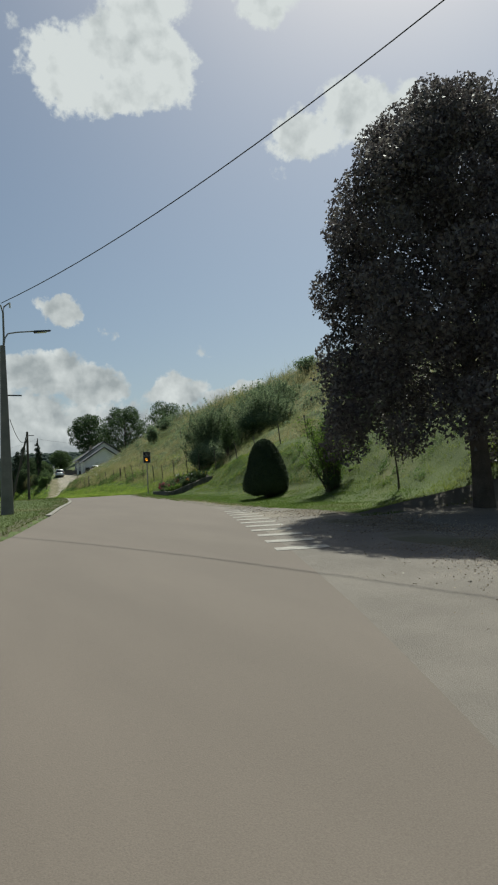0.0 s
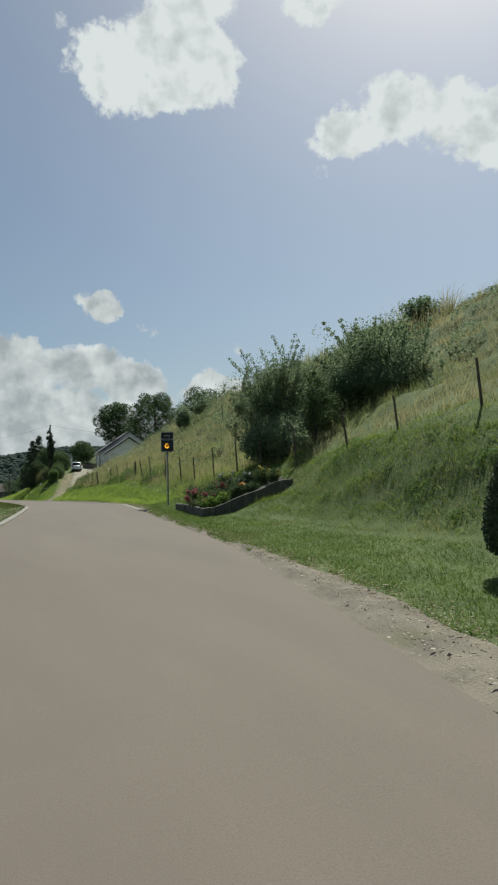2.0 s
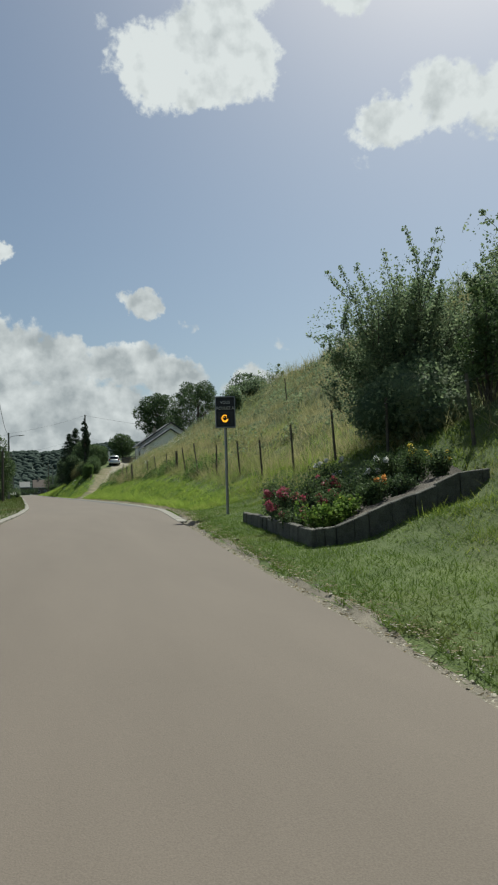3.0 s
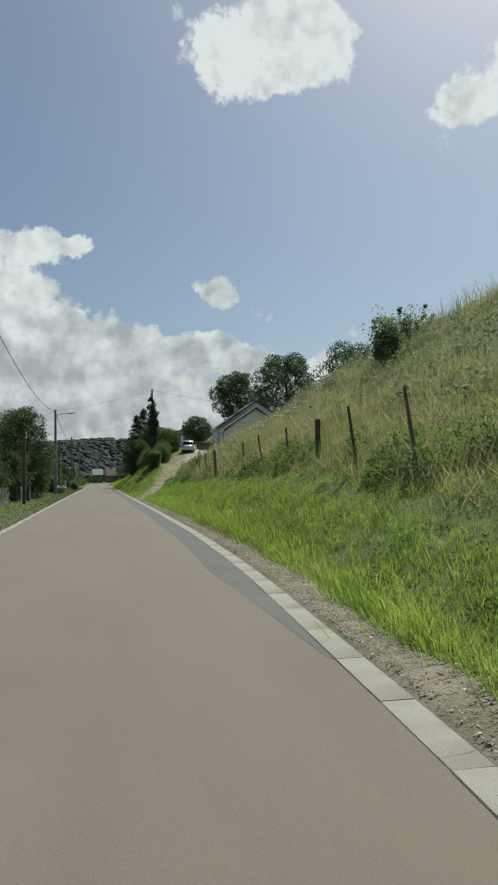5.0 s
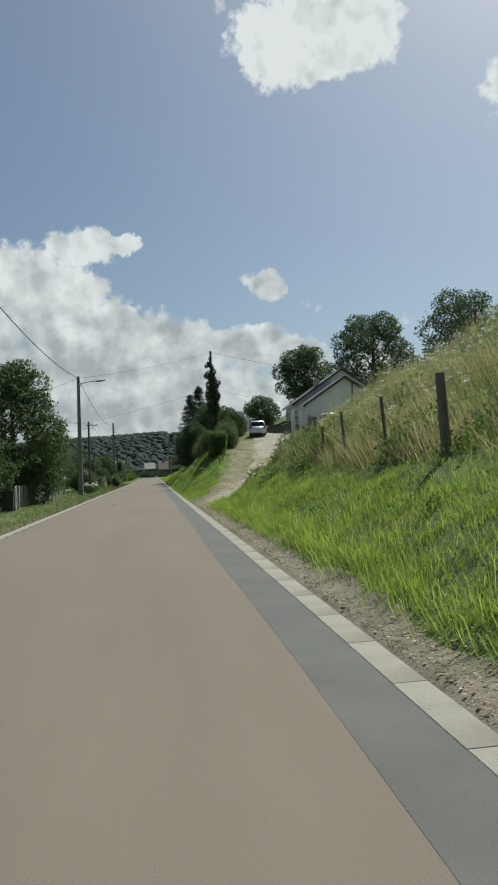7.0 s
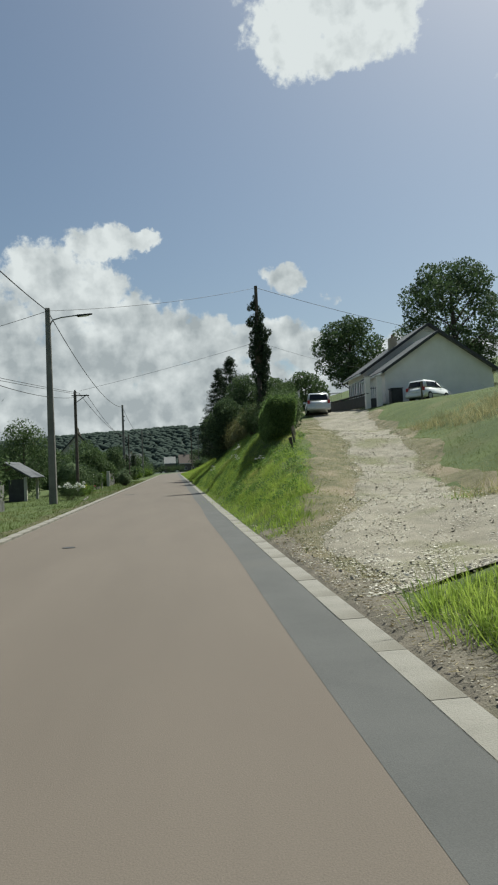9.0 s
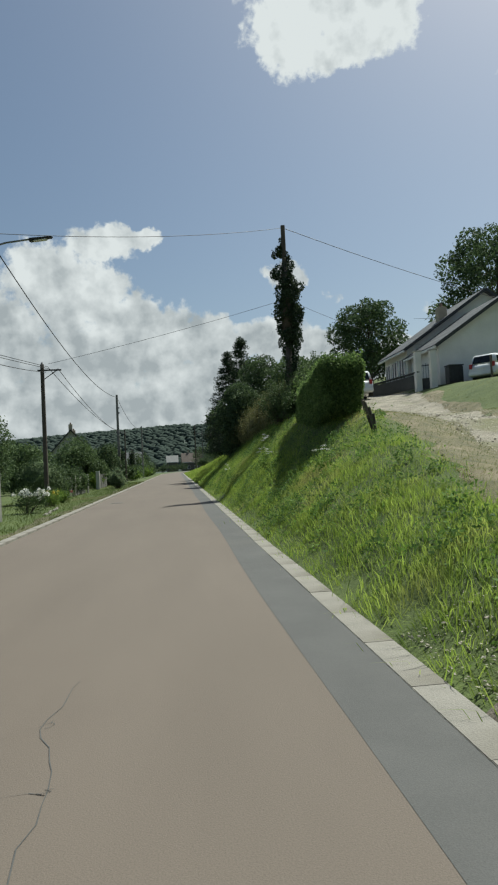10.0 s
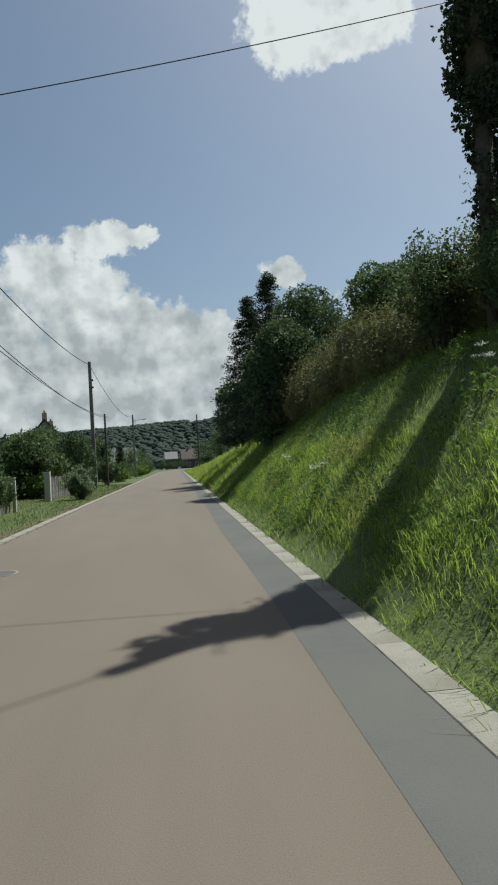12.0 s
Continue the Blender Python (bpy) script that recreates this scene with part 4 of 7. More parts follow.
blades("hill_grass", X[ok], Y[ok], 0.4, 0.009, 0.45, M_STRAW, "tall dry straw-coloured grass on the hillside", rngg, False)
for seed_m, count in ((M_STRAW, 560), (M_GRASS, 560)):
    X, Y = spots(rngg, count, 60, 112, 3.1, 7.5, 1.0)
    ok = hill_mask(X, Y)
    tussocks("fence_line_grass", X[ok], Y[ok], 0.34, 0.005, 0.4, seed_m, "tall seeding grass along the fence", rngg, 30, 0.19, (0.0, 0.0), False)
X, Y = spots(rngg, 190, 87, 105, 2.9, 6.5, 1.0)
tussocks("arching_grass", X, Y, 0.52, 0.005, 0.35, M_STRAW, "long pale grass arching down the slope", rngg, 44, 0.12, (-0.75, -0.35))
X, Y = spots(rngg, 52, 74, 111, 2.9, 4.1, 1.0)
leafy("fence_nettles", X, Y, rngg.uniform(0.3, 0.6, 52), rngg.uniform(0.35, 0.75, 52), 200, 0.05, M_NETTLE, "dark nettles along the foot of the fence", rngg)
X, Y = spots(rngg, 13, 103, 110.5, 2.2, 4.2, 1.0)
leafy("fence_nettles", X, Y, rngg.uniform(0.35, 0.6, 13), rngg.uniform(0.35, 0.7, 13), 260, 0.05, M_NETTLE, "dark nettles and docks beside the driveway", rngg)
X, Y = spots(rngg, 170, 62, 113, 9, 19, 1.0)
leafy("hill_thistles", X, Y, rngg.uniform(0.35, 0.95, 170), rngg.uniform(0.4, 0.8, 170), 90, 0.065, M_LEAF_GREY, "grey-green thistle and bramble mounds on the hillside", rngg, "brambles")
Y = rngg.uniform(28, 51, 85)
X = np.interp(Y, [28, 38, 45, 51], [0.3, 1.2, 1.6, 2.4]) + rngg.uniform(0, 1, 85) * 2.4
leafy("slope_weeds", X, Y, rngg.uniform(0.14, 0.36, 85), rngg.uniform(0.1, 0.28, 85), 90, 0.028, M_NETTLE, "low mounds of clover and dock on the mown slope", rngg)
X, Y = rngg.uniform(4.2, 6.0, 16), rngg.uniform(35.5, 43.5, 16)
leafy("fence_brambles", X, Y, rngg.uniform(0.45, 0.85, 16), rngg.uniform(0.6, 1.15, 16), 420, 0.045, M_LEAF_GREY, "dark brambles grown over the fence above the lawn", rngg, "brambles")
# yarrow and wild carrot in flower on the slope
X, Y = rngg.uniform(5.8, 10.2, 150), rngg.uniform(97, 108, 150)
V, F = leaf_quads(np.repeat(np.stack([X, Y, land(X, Y) + rngg.uniform(0.3, 0.62, 150)], 1), 16, 0) + rngg.normal(0, 1, (150 * 16, 3)) * [0.04, 0.04, 0.012], 0.012, rngg, 0.6, 0.9, False)
tagged(mesh_ob("white_wildflowers", fast_mesh("white_wildflowers", V, F), M_WHITEP), "white flat-topped wildflowers on the dry slope", "wildflowers", kind="stuff")
leafy("wildflower_foliage", X, Y, np.full(150, 0.25), np.full(150, 0.45), 30, 0.04, M_LEAF_GREY, "grey-green stems and leaves of the wildflowers", rngg)
X, Y = tuft_points(rngg, 60000, 116, 160, 1.2, 17, 0.3)
cxq, hwq = drive_x(Y)
ok = (np.abs(X - cxq) > hwq * 0.95) & (X > np.interp(Y, [112, 116.5, 119.5, 126.8, 132, 140, 150], [1.9, 2.3, 3.0, 4.5, 5.3, 5.6, 6.5])) & ((X > cxq) | (rngg.uniform(size=len(X)) < 0.75))
blades("driveway_lawn", X[ok], Y[ok], 0.06, 0.008, 0.6, M_DRYLAWN, "thin trodden grass beside the driveway", rngg, False)
X, Y = tuft_points(rngg, 120000, 112, 150, 0.4, 11, 0.12, 9)
cxq, hwq = drive_x(Y)
ok = (X > np.interp(Y, *LUSH_EDGE) + 0.1) & (X < cxq + hwq + 1.8) & ((np.abs(X - cxq) > hwq * 0.75) | (rngg.uniform(size=len(X)) < 0.12))
blades("trodden_grass", X[ok], Y[ok], 0.06, 0.007, 0.9, M_DRYLAWN, "sparse worn grass tufts along the driveway", rngg, False)
m = 90000
Y = rngg.uniform(24, 190, m)
X = xl(Y) - 0.1 - rngg.uniform(0, 1, m) ** 1.5 * 4.6
blades("left_verge_grass", X, Y, 0.085, 0.009, 0.6, M_VERGE, "short green grass verge behind the opposite kerb", rngg, False)
X, Y = spots(rngg, 420, 62, 112, 15.5, 20.5, 1.0)
tussocks("crest_weeds", X, Y, 1.0, 0.012, 0.12, M_STRAW, "tall seeding weeds standing along the hill crest", rngg, 12, 0.16)
X, Y = tuft_points(rngg, 16000, 60, 124, 3.4, 20, 0.3, 8)
ok = hill_mask(X, Y) & ~((Y > 113) & (X < 11))
blades("seed_stalks", X[ok], Y[ok], 0.75, 0.0045, 0.28, M_STRAW, "tall pale seed stalks standing above the hillside grass", rngg, False)
X, Y = spots(rngg, 230, 117.5, 160, 0.5, 4.3, 1.2)
ok = hill_mask(X, Y)
leafy("bank_nettles", X[ok], Y[ok], rngg.uniform(0.15, 0.42, ok.sum()), rngg.uniform(0.15, 0.42, ok.sum()), 110, 0.028, M_NETTLE, "dark nettles and docks among the bank grass", rngg)
X, Y = spots(rngg, 16, 117.5, 140, 0.55, 3.2, 1.0)
ok = hill_mask(X, Y)
leafy("bank_docks", X[ok], Y[ok], rngg.uniform(0.12, 0.3, ok.sum()), rngg.uniform(0.2, 0.38, ok.sum()), 60, 0.032, M_LEAF_WEED, "broad dock leaves standing in the bank grass", rngg)
X, Y = spots(rngg, 90, 66, 110, 1.0, 4.2, 1.2)
leafy("bank_clover", X, Y, rngg.uniform(0.15, 0.4, 90), rngg.uniform(0.1, 0.25, 90), 90, 0.026, M_NETTLE, "patches of clover and dock in the lush grass", rngg)
# broad-leaved weeds, dock and cow parsley among the bank grass
m = 420
cy = np.concatenate([rngg.uniform(119, 172, m), rngg.uniform(68, 118, 160)])
co = 0.5 + rngg.uniform(0, 1, len(cy)) ** 1.2 * 3.6 + np.where(cy < 118, 0.8, 0)
cx = xr(cy) + co
ok = hill_mask(cx, cy)
cx, cy = cx[ok], cy[ok]
per = 26
X = np.repeat(cx, per) + rngg.normal(0, 0.16, len(cx) * per)
Y = np.repeat(cy, per) + rngg.normal(0, 0.16, len(cx) * per)
Zw = land(X, Y) + np.abs(rngg.normal(0.12, 0.1, len(X)))
V, F = leaf_quads(np.stack([X, Y, Zw], 1), 0.03, rngg, 0.3, 0.42, False)
tagged(mesh_ob("bank_weeds", fast_mesh("bank_weeds", V, F), M_LEAF_WEED), "broad-leaved weeds among the bank grass", "weeds", kind="stuff")


def umbel(x, y, h, seed):
    rng = np.random.default_rng(seed)
    e = thing("cow_parsley", x, y, float(land(x, y)), "tall weed with flat white flower heads", "wildflower", group="bank wildflowers")
    lines, heads = [[(np.array([0, 0, -0.05]), 0.008), (np.array([0.02, 0.01, h * 0.6]), 0.006), (np.array([0.04, 0.0, h]), 0.004)]], [(0.04, 0.0, h)]
    for i in range(3):
        a = rng.uniform(0, 6.28)
        q = np.array([math.cos(a) * 0.16, math.sin(a) * 0.16, h * rng.uniform(0.75, 0.95)])
        lines.append([(np.array([0.02, 0.01, h * 0.55]), 0.004), (q, 0.003)])
        heads.append(tuple(q))
    V, F = tubes(lines, 5)
    mesh_ob("stem", fast_mesh("stem", V, F), M_LEAF_LIGHT, e)
    P = np.repeat(np.array(heads), 60, 0) + rng.normal(0, 1, (60 * len(heads), 3)) * [0.035, 0.035, 0.01]
    V, F = leaf_quads(P, 0.006, rng, 0.5, 0.9, False)
    mesh_ob("blossom", fast_mesh("blossom", V, F), M_WHITEP, e)
    P = np.stack([rng.normal(0, 0.1, 60), rng.normal(0, 0.1, 60), rng.uniform(0.05, h * 0.6, 60)], 1)
    V, F = leaf_quads(P, 0.05, rng, 0.3, 0.5)
    mesh_ob("foliage", fast_mesh("foliage", V, F), M_LEAF_LIGHT, e)


for i, (x, y, h) in enumerate(((3.3, 138.4, 0.75), (2.9, 136.4, 0.7), (2.85, 135.4, 0.72), (3.6, 141.5, 0.7), (2.4, 145.0, 0.6), (3.1, 128.5, 0.6), (2.6, 150.0, 0.6))):
    umbel(x, y, h, 300 + i)
# low bramble and thistle patches over the hillside
m = 260
cy = rngg.uniform(34, 128, m)
cx = xr(cy) + 4.5 + rngg.uniform(0, 1, m) * 17
ok = hill_mask(cx, cy) & ~((cy > 116) & (cx < 13)) & ~((cy < 66) & (cx < 9))
cx, cy = cx[ok], cy[ok]
per = 60
rad = np.repeat(rngg.uniform(0.25, 0.8, len(cx)), per)
d = rngg.normal(size=(len(rad), 3))
d /= np.linalg.norm(d, axis=1, keepdims=True)
X, Y = np.repeat(cx, per) + d[:, 0] * rad, np.repeat(cy, per) + d[:, 1] * rad
V, F = leaf_quads(np.stack([X, Y, land(X, Y) + np.abs(d[:, 2]) * rad * 0.9 + 0.05], 1), 0.075, rngg, 0.3, 0.5)
tagged(mesh_ob("hill_brambles", fast_mesh("hill_brambles", V, F), M_LEAF_GREY), "low bramble and thistle patches on the hillside", "brambles", kind="stuff")

# ---------------------------------------------------------------- trees and shrubs


def tree(name, x, y, h, crown_r, seed, label, material=None, leaf=0.12, n=9000, crown_lo=0.2, trunk_r=None, lobes=30, lobe=0.3, z=None, group="", cone=False):
    """A broadleaf tree: leaf masses fill the crown's outline, with a limb to each of them."""
    rng = np.random.default_rng(seed)
    z = float(land(x, y)) if z is None else z
    e = thing(name, x, y, z, label, "tree", group=group)
    trunk_r = trunk_r or 0.022 * h
    bend = rng.normal(0, 0.03 * h, 2)
    trunk = [(np.array([0, 0, -0.3]), trunk_r * 1.3), (np.array([0, 0, 0.12 * h]), trunk_r), (np.array([bend[0] * 0.5, bend[1] * 0.5, 0.45 * h]), trunk_r * 0.7), (np.array([bend[0], bend[1], 0.85 * h]), trunk_r * 0.15)]
    lines, L = [trunk], []
    for i in range(lobes):
        f = (i + rng.uniform(0, 1)) / lobes
        R = crown_r * math.sqrt(max(0.05, 1 - ((f - 0.24) / (0.8 if f > 0.24 else 0.6)) ** 2)) if cone else crown_r * math.sin(math.pi * (0.16 + 0.74 * f)) ** 0.7
        a, t = i * 2.4 + rng.normal(0, 0.35), rng.uniform(0.35, 1.0) ** (0.2 if cone and i % 4 else 0.5)
        k = crown_r * lobe * rng.uniform(0.75, 1.3)
        d = max(0.0, R - k * 0.8) * t
        c = np.array([math.cos(a) * d + bend[0] * f, math.sin(a) * d + bend[1] * f, h * crown_lo + (h * (1 - crown_lo) - k) * f + k * 0.4])
        L.append((*c, k, k, k * rng.uniform(0.7, 0.95)))
        p0 = np.array([bend[0] * f * 0.6, bend[1] * f * 0.6, max(0.1 * h, c[2] - (0.2 if cone else 0.55) * d - 0.08 * h)])
        r = trunk_r * (0.16 if cone else 0.34) * (1.1 - 0.6 * f)
        mid = p0 * 0.45 + c * 0.55 + rng.normal(0, 0.06, 3) * d
        if not (cone and f < 0.3):
            lines.append([(p0, r), (mid, r * 0.6), (c, r * 0.22)])
        for _ in range(0 if cone else 4):
            q = c + rng.normal(0, 0.5, 3) * k
            lines.append([(mid * 0.3 + c * 0.7, r * 0.25), ((c + q) / 2 + rng.normal(0, 0.1, 3) * k, r * 0.16), (q, r * 0.06)])
    if cone:
        L += [(bend[0] * f, bend[1] * f, h * f, crown_r * 0.62 * k, crown_r * 0.62 * k, h * 0.14) for f, k in ((0.34, 1.0), (0.48, 1.1), (0.62, 1.0), (0.76, 0.7))]
    V, F = tubes(lines, 5)
    mesh_ob("trunk", fast_mesh("trunk", V, F, True), M_BARK, e)
    C = bushy(rng, L, n, leaf, 0.09 if cone else 0.12)
    V, F = leaf_quads(C, leaf, rng, tri=True)
    mesh_ob("crown", fast_mesh("crown", V, F), material or M_LEAF, e)
    return e


def shrub(name, x, y, h, r, seed, label, material=None, leaf=0.06, n=6000, stems=14, z=None, category="bush", loose=0.35, group="", body=False, spray=1.0, fine=False):
    """Many stems from one foot, with leaves along them."""
    rng = np.random.default_rng(seed)
    z = float(land(x, y)) if z is None else z
    e = thing(name, x, y, z, label, category, group=group)
    lines, pts = [], []
    for i in range(stems):
        a, t = rng.uniform(0, 2 * math.pi), rng.uniform(0, 1) ** 0.7
        top = np.array([math.cos(a) * r * t, math.sin(a) * r * t, h * (1.0 - 0.45 * t * t) * rng.uniform(0.8, 1.1)])
        foot = np.array([math.cos(a) * 0.18 * r * t, math.sin(a) * 0.18 * r * t, -0.1])
        mid = foot * 0.5 + top * 0.5 + rng.normal(0, 0.1 * r, 3) * [1, 1, 0.3] - [top[0] * 0.12, top[1] * 0.12, 0]
        w = 0.012 * h * 0.6 + 0.01
        lines.append([(foot, w), (mid, w * 0.6), (top, w * 0.2)])
        for _ in range(5):
            q = mid + (top - mid) * rng.uniform(-0.3, 0.9)
            e2 = q + rng.normal(0, 0.3, 3) * r * [1, 1, 0.7] + [0, 0, 0.1 * h]
            lines.append([(q, w * 0.3), ((q + e2) / 2, w * 0.2), (e2, w * 0.1)])
            pts += [q, (q + e2) / 2, e2]
        pts += [mid, top, (mid + top) / 2]
    wisps = []
    for i in range(int(60 * spray) if body else 10):
        q = pts[rng.integers(0, len(pts))]
        out = np.array([q[0], q[1], 0.0]) / (math.hypot(q[0], q[1]) + 0.3) * rng.uniform(0.2, 0.8) + [0, 0, rng.uniform(0.3, 1.0)] + rng.normal(0, 0.2, 3)
        tip = q + out * 0.28 * r * rng.uniform(0.7, 1.5) * spray ** 0.5
        lines.append([(q, 0.012), ((q + tip) / 2 + rng.normal(0, 0.04, 3), 0.008), (tip, 0.003)])
        wisps += [q + (tip - q) * t for t in np.linspace(0.25, 1, 6)]
    V, F = tubes(lines, 5)
    mesh_ob("stem", fast_mesh("stem", V, F, True), M_BARK, e)
    C = clumps(rng, np.array(pts), n, r * loose * np.array([0.36, 0.36, 0.36]))
    C = np.concatenate([C, clumps(rng, np.array(wisps), len(wisps) * (22 if fine else 14), 0.06 if fine else 0.09)])
    if body:
        low = bushy(rng, [(0, 0, h * 0.26, r * 0.9, r * 0.9, h * 0.36), (0, -r * 0.2, h * 0.12, r * 0.75, r * 0.7, h * 0.16), (r * 0.3, 0.1, h * 0.5, r * 0.6, r * 0.6, h * 0.26), (-r * 0.35, 0, h * 0.42, r * 0.5, r * 0.55, h * 0.25)], n // 3, leaf, 0.4)
        C = np.concatenate([C, low])
    C[:, 2] = np.maximum(C[:, 2], 0.03)
    V, F = leaf_quads(C, leaf, rng, tri=(body and not fine) or n < 4500)
    mesh_ob("foliage", fast_mesh("foliage", V, F), material or M_LEAF, e)
    return e


def clipped(name, x, y, lobes, seed, label, material, leaf, n, category="hedge", rz=0.0, z=None, core=0.86, aspect=0.55):
    """A dense clipped plant: a dark inner body with a skin of leaves."""
    rng = np.random.default_rng(seed)
    z = float(land(x, y)) if z is None else z
    e = thing(name, x, y, z, label, category, rz)
    C = bushy(rng, lobes, n, leaf, 0.08)
    V, F = leaf_quads(C, leaf, rng, aspect=aspect)
    mesh_ob("foliage", fast_mesh("foliage", V, F), material, e)
    bm = bmesh.new()
    for lx, ly, lz, a, b, c in lobes:
        bmesh.ops.create_icosphere(bm, subdivisions=2, radius=1, matrix=pose(lx, ly, lz) @ Matrix.Diagonal((a * core, b * core, c * core, 1)))
    for v in bm.verts:
        v.co *= 1 + 0.03 * math.sin(v.co.x * 9 + v.co.z * 7)
    part("inner_growth", bm, material, e)
    return e


# big plum tree over the side street
tree("plum_tree", -1.0, 24.7, 11.3, 4.25, 21, "large dark plum tree overhanging the side street", M_LEAF_PURPLE, 0.06, 150000, 0.13, 0.24, 150, 0.17, cone=True)
tree("broadleaf_tree", 12.5, 29.5, 7.5, 4.2, 22, "dark broadleaf tree behind the side street", M_LEAF_DARK, 0.1, 26000, 0.1, 0.3, 40, 0.27)

# topiary yew: a tall rounded cone with a flared skirt
def topiary(x, y):
    rng = np.random.default_rng(31)
    e = thing("topiary_yew", x, y, float(land(x, y)), "dark clipped yew cone with a flared skirt on the verge", "topiary")
    hs = np.array([0.12, 0.3, 0.55, 0.9, 1.4, 1.9, 2.25, 2.45, 2.56])
    rs = np.array([0.55, 0.9, 0.97, 0.92, 0.78, 0.62, 0.46, 0.28, 0.04])
    hs, rs = hs * 1.06, rs * 1.08
    n = 26000
    h = rng.uniform(0, 1, n) ** 0.85 * 2.6 + 0.1
    a = rng.uniform(0, 2 * np.pi, n)
    r = np.interp(h, hs, rs) * (1 + 0.045 * np.sin(3 * a + h * 2) + 0.03 * np.sin(9 * a + 4 * h)) * rng.uniform(0.93, 1.03, n)
    V, F = leaf_quads(np.stack([r * np.cos(a), r * np.sin(a), h], 1), 0.035, rng, aspect=0.35)
    mesh_ob("foliage", fast_mesh("foliage", V, F), M_YEW, e)
    bm = bmesh.new()
    rings = []
    for hh, rr in zip(hs, rs):
        rings.append([bm.verts.new((rr * 0.94 * math.cos(t) * (1 + 0.045 * math.sin(3 * t + hh * 2)), rr * 0.94 * math.sin(t) * (1 + 0.045 * math.sin(3 * t + hh * 2)), hh)) for t in np.linspace(0, 2 * math.pi, 24, endpoint=False)])
    for a_, b_ in zip(rings, rings[1:]):
        for i in range(24):
            bm.faces.new((a_[i], a_[(i + 1) % 24], b_[(i + 1) % 24], b_[i]))
    bm.faces.new(rings[-1])
    part("inner_growth", bm, M_YEW, e, smooth=True)
    part("trunk", cylm((0, 0, -0.15), (0, 0, 0.35), 0.09, 0.07), M_BARK, e)


topiary(0.15, 38.8)
shrub("shrub", 0.4, 33.7, 3.2, 1.25, 33, "light green multi-stemmed shrub above a dark clipped base", M_LEAF_LIGHT, 0.042, 6500, 34, loose=0.24)
clipped("clipped_base_bush", 0.35, 33.65, [(0, 0, 0.46, 0.38, 0.38, 0.52)], 34, "small dark clipped bush at the shrub's foot", M_YEW, 0.03, 3000, "bush")
tree("sapling", 0.02, 29.25, 3.1, 0.5, 35, "thin young tree on the grass bank", M_LEAF, 0.05, 900, 0.55, 0.035, 9, 0.4)

# hawthorns on the bank and hillside
shrub("hawthorn", 6.5, 59.3, 3.6, 2.4, 41, "tall dark hawthorn behind the flower bed", M_LEAF_GREY, 0.04, 46000, 30, loose=0.34, body=True, spray=3.2, fine=True)
clipped("thorn_undergrowth", 5.3, 57.3, [(0, 0, 0.7, 1.3, 1.2, 1.1), (0.9, 0.6, 1.0, 1.2, 1.2, 1.2), (-0.9, 0.3, 0.5, 0.8, 0.9, 0.8), (0.3, -0.7, 0.4, 0.9, 0.8, 0.7)], 46, "dense dark thorn undergrowth behind the flower bed", M_LEAF_GREY, 0.05, 16000, "bush", core=0.75)
clipped("thorn_undergrowth", 9.7, 56.7, [(0, 0, 0.6, 1.5, 1.3, 1.0), (1.5, 0.5, 0.9, 1.4, 1.3, 1.1), (-1.2, 0.2, 0.4, 1.0, 1.0, 0.8), (0.8, -0.6, 0.4, 1.1, 0.8, 0.8)], 47, "dark thorn and bramble undergrowth on the slope", M_LEAF_GREY, 0.055, 11000, "bush", core=0.75)
shrub("elder_bush", 6.0, 55.6, 2.4, 1.0, 42, "leafy green bush beside the hawthorn", M_LEAF, 0.05, 4000, 12, loose=0.3)
shrub("hawthorn", 10.2, 57.5, 2.0, 2.8, 43, "spreading hawthorn thicket on the slope", M_LEAF_GREY, 0.05, 28000, 30, loose=0.34, body=True, spray=2.0, fine=True)
shrub("hawthorn", 13.0, 61.0, 2.0, 2.2, 44, "spreading hawthorn thicket on the slope", M_LEAF_GREY, 0.065, 20000, 24, loose=0.34, body=True)
shrub("hawthorn", 7.4, 40.2, 2.6, 2.3, 45, "dark hawthorn beside the fence above the yew", M_LEAF_GREY, 0.065, 20000, 24, loose=0.34, body=True)
for i, (x, y, h, r) in enumerate([(16.5, 100, 1.9, 1.7), (22, 108, 3.0, 1.8), (20, 66, 1.2, 1.4), (12.5, 93.3, 2.8, 1.0), (12, 71, 0.9, 0.9), (16, 54, 1.2, 1.2), (18, 48, 1.4, 1.4), (17, 40, 3.2, 2.2), (21, 118, 2.6, 1.6)]):
    shrub("scrub_bush", x, y, h, r, 60 + i, "grey-green thorn scrub on the hill crest", M_LEAF_GREY, 0.08, 3000, 14, loose=0.4, group="hill scrub")

# trees behind the house and on the hill
tree("oak_tree", 30.9, 213, 14.2, 6.8, 51, "round broadleaf tree behind the white house", M_LEAF_DARK, 0.21, 16000, 0.16, 0.35, 30, 0.3)
tree("oak_tree", 31.0, 172, 14.2, 7.0, 52, "large broadleaf tree behind the house roof", M_LEAF_DARK, 0.16, 20000, 0.14, 0.4, 32, 0.29)
tree("oak_tree", 36.3, 157.0, 14.8, 6.0, 53, "dark broadleaf tree on the hill crest", M_LEAF_DARK, 0.16, 13000, 0.12, 0.3, 28, 0.3)
tree("fruit_tree", 17.5, 188, 5.6, 3.4, 54, "low orchard tree behind the gate", M_LEAF, 0.14, 8000, 0.1, 0.15, 18, 0.34)
tree("fruit_tree", 12.6, 192, 5.2, 3.2, 55, "low orchard tree behind the parked car", M_LEAF, 0.14, 7000, 0.1, 0.15, 18, 0.34)

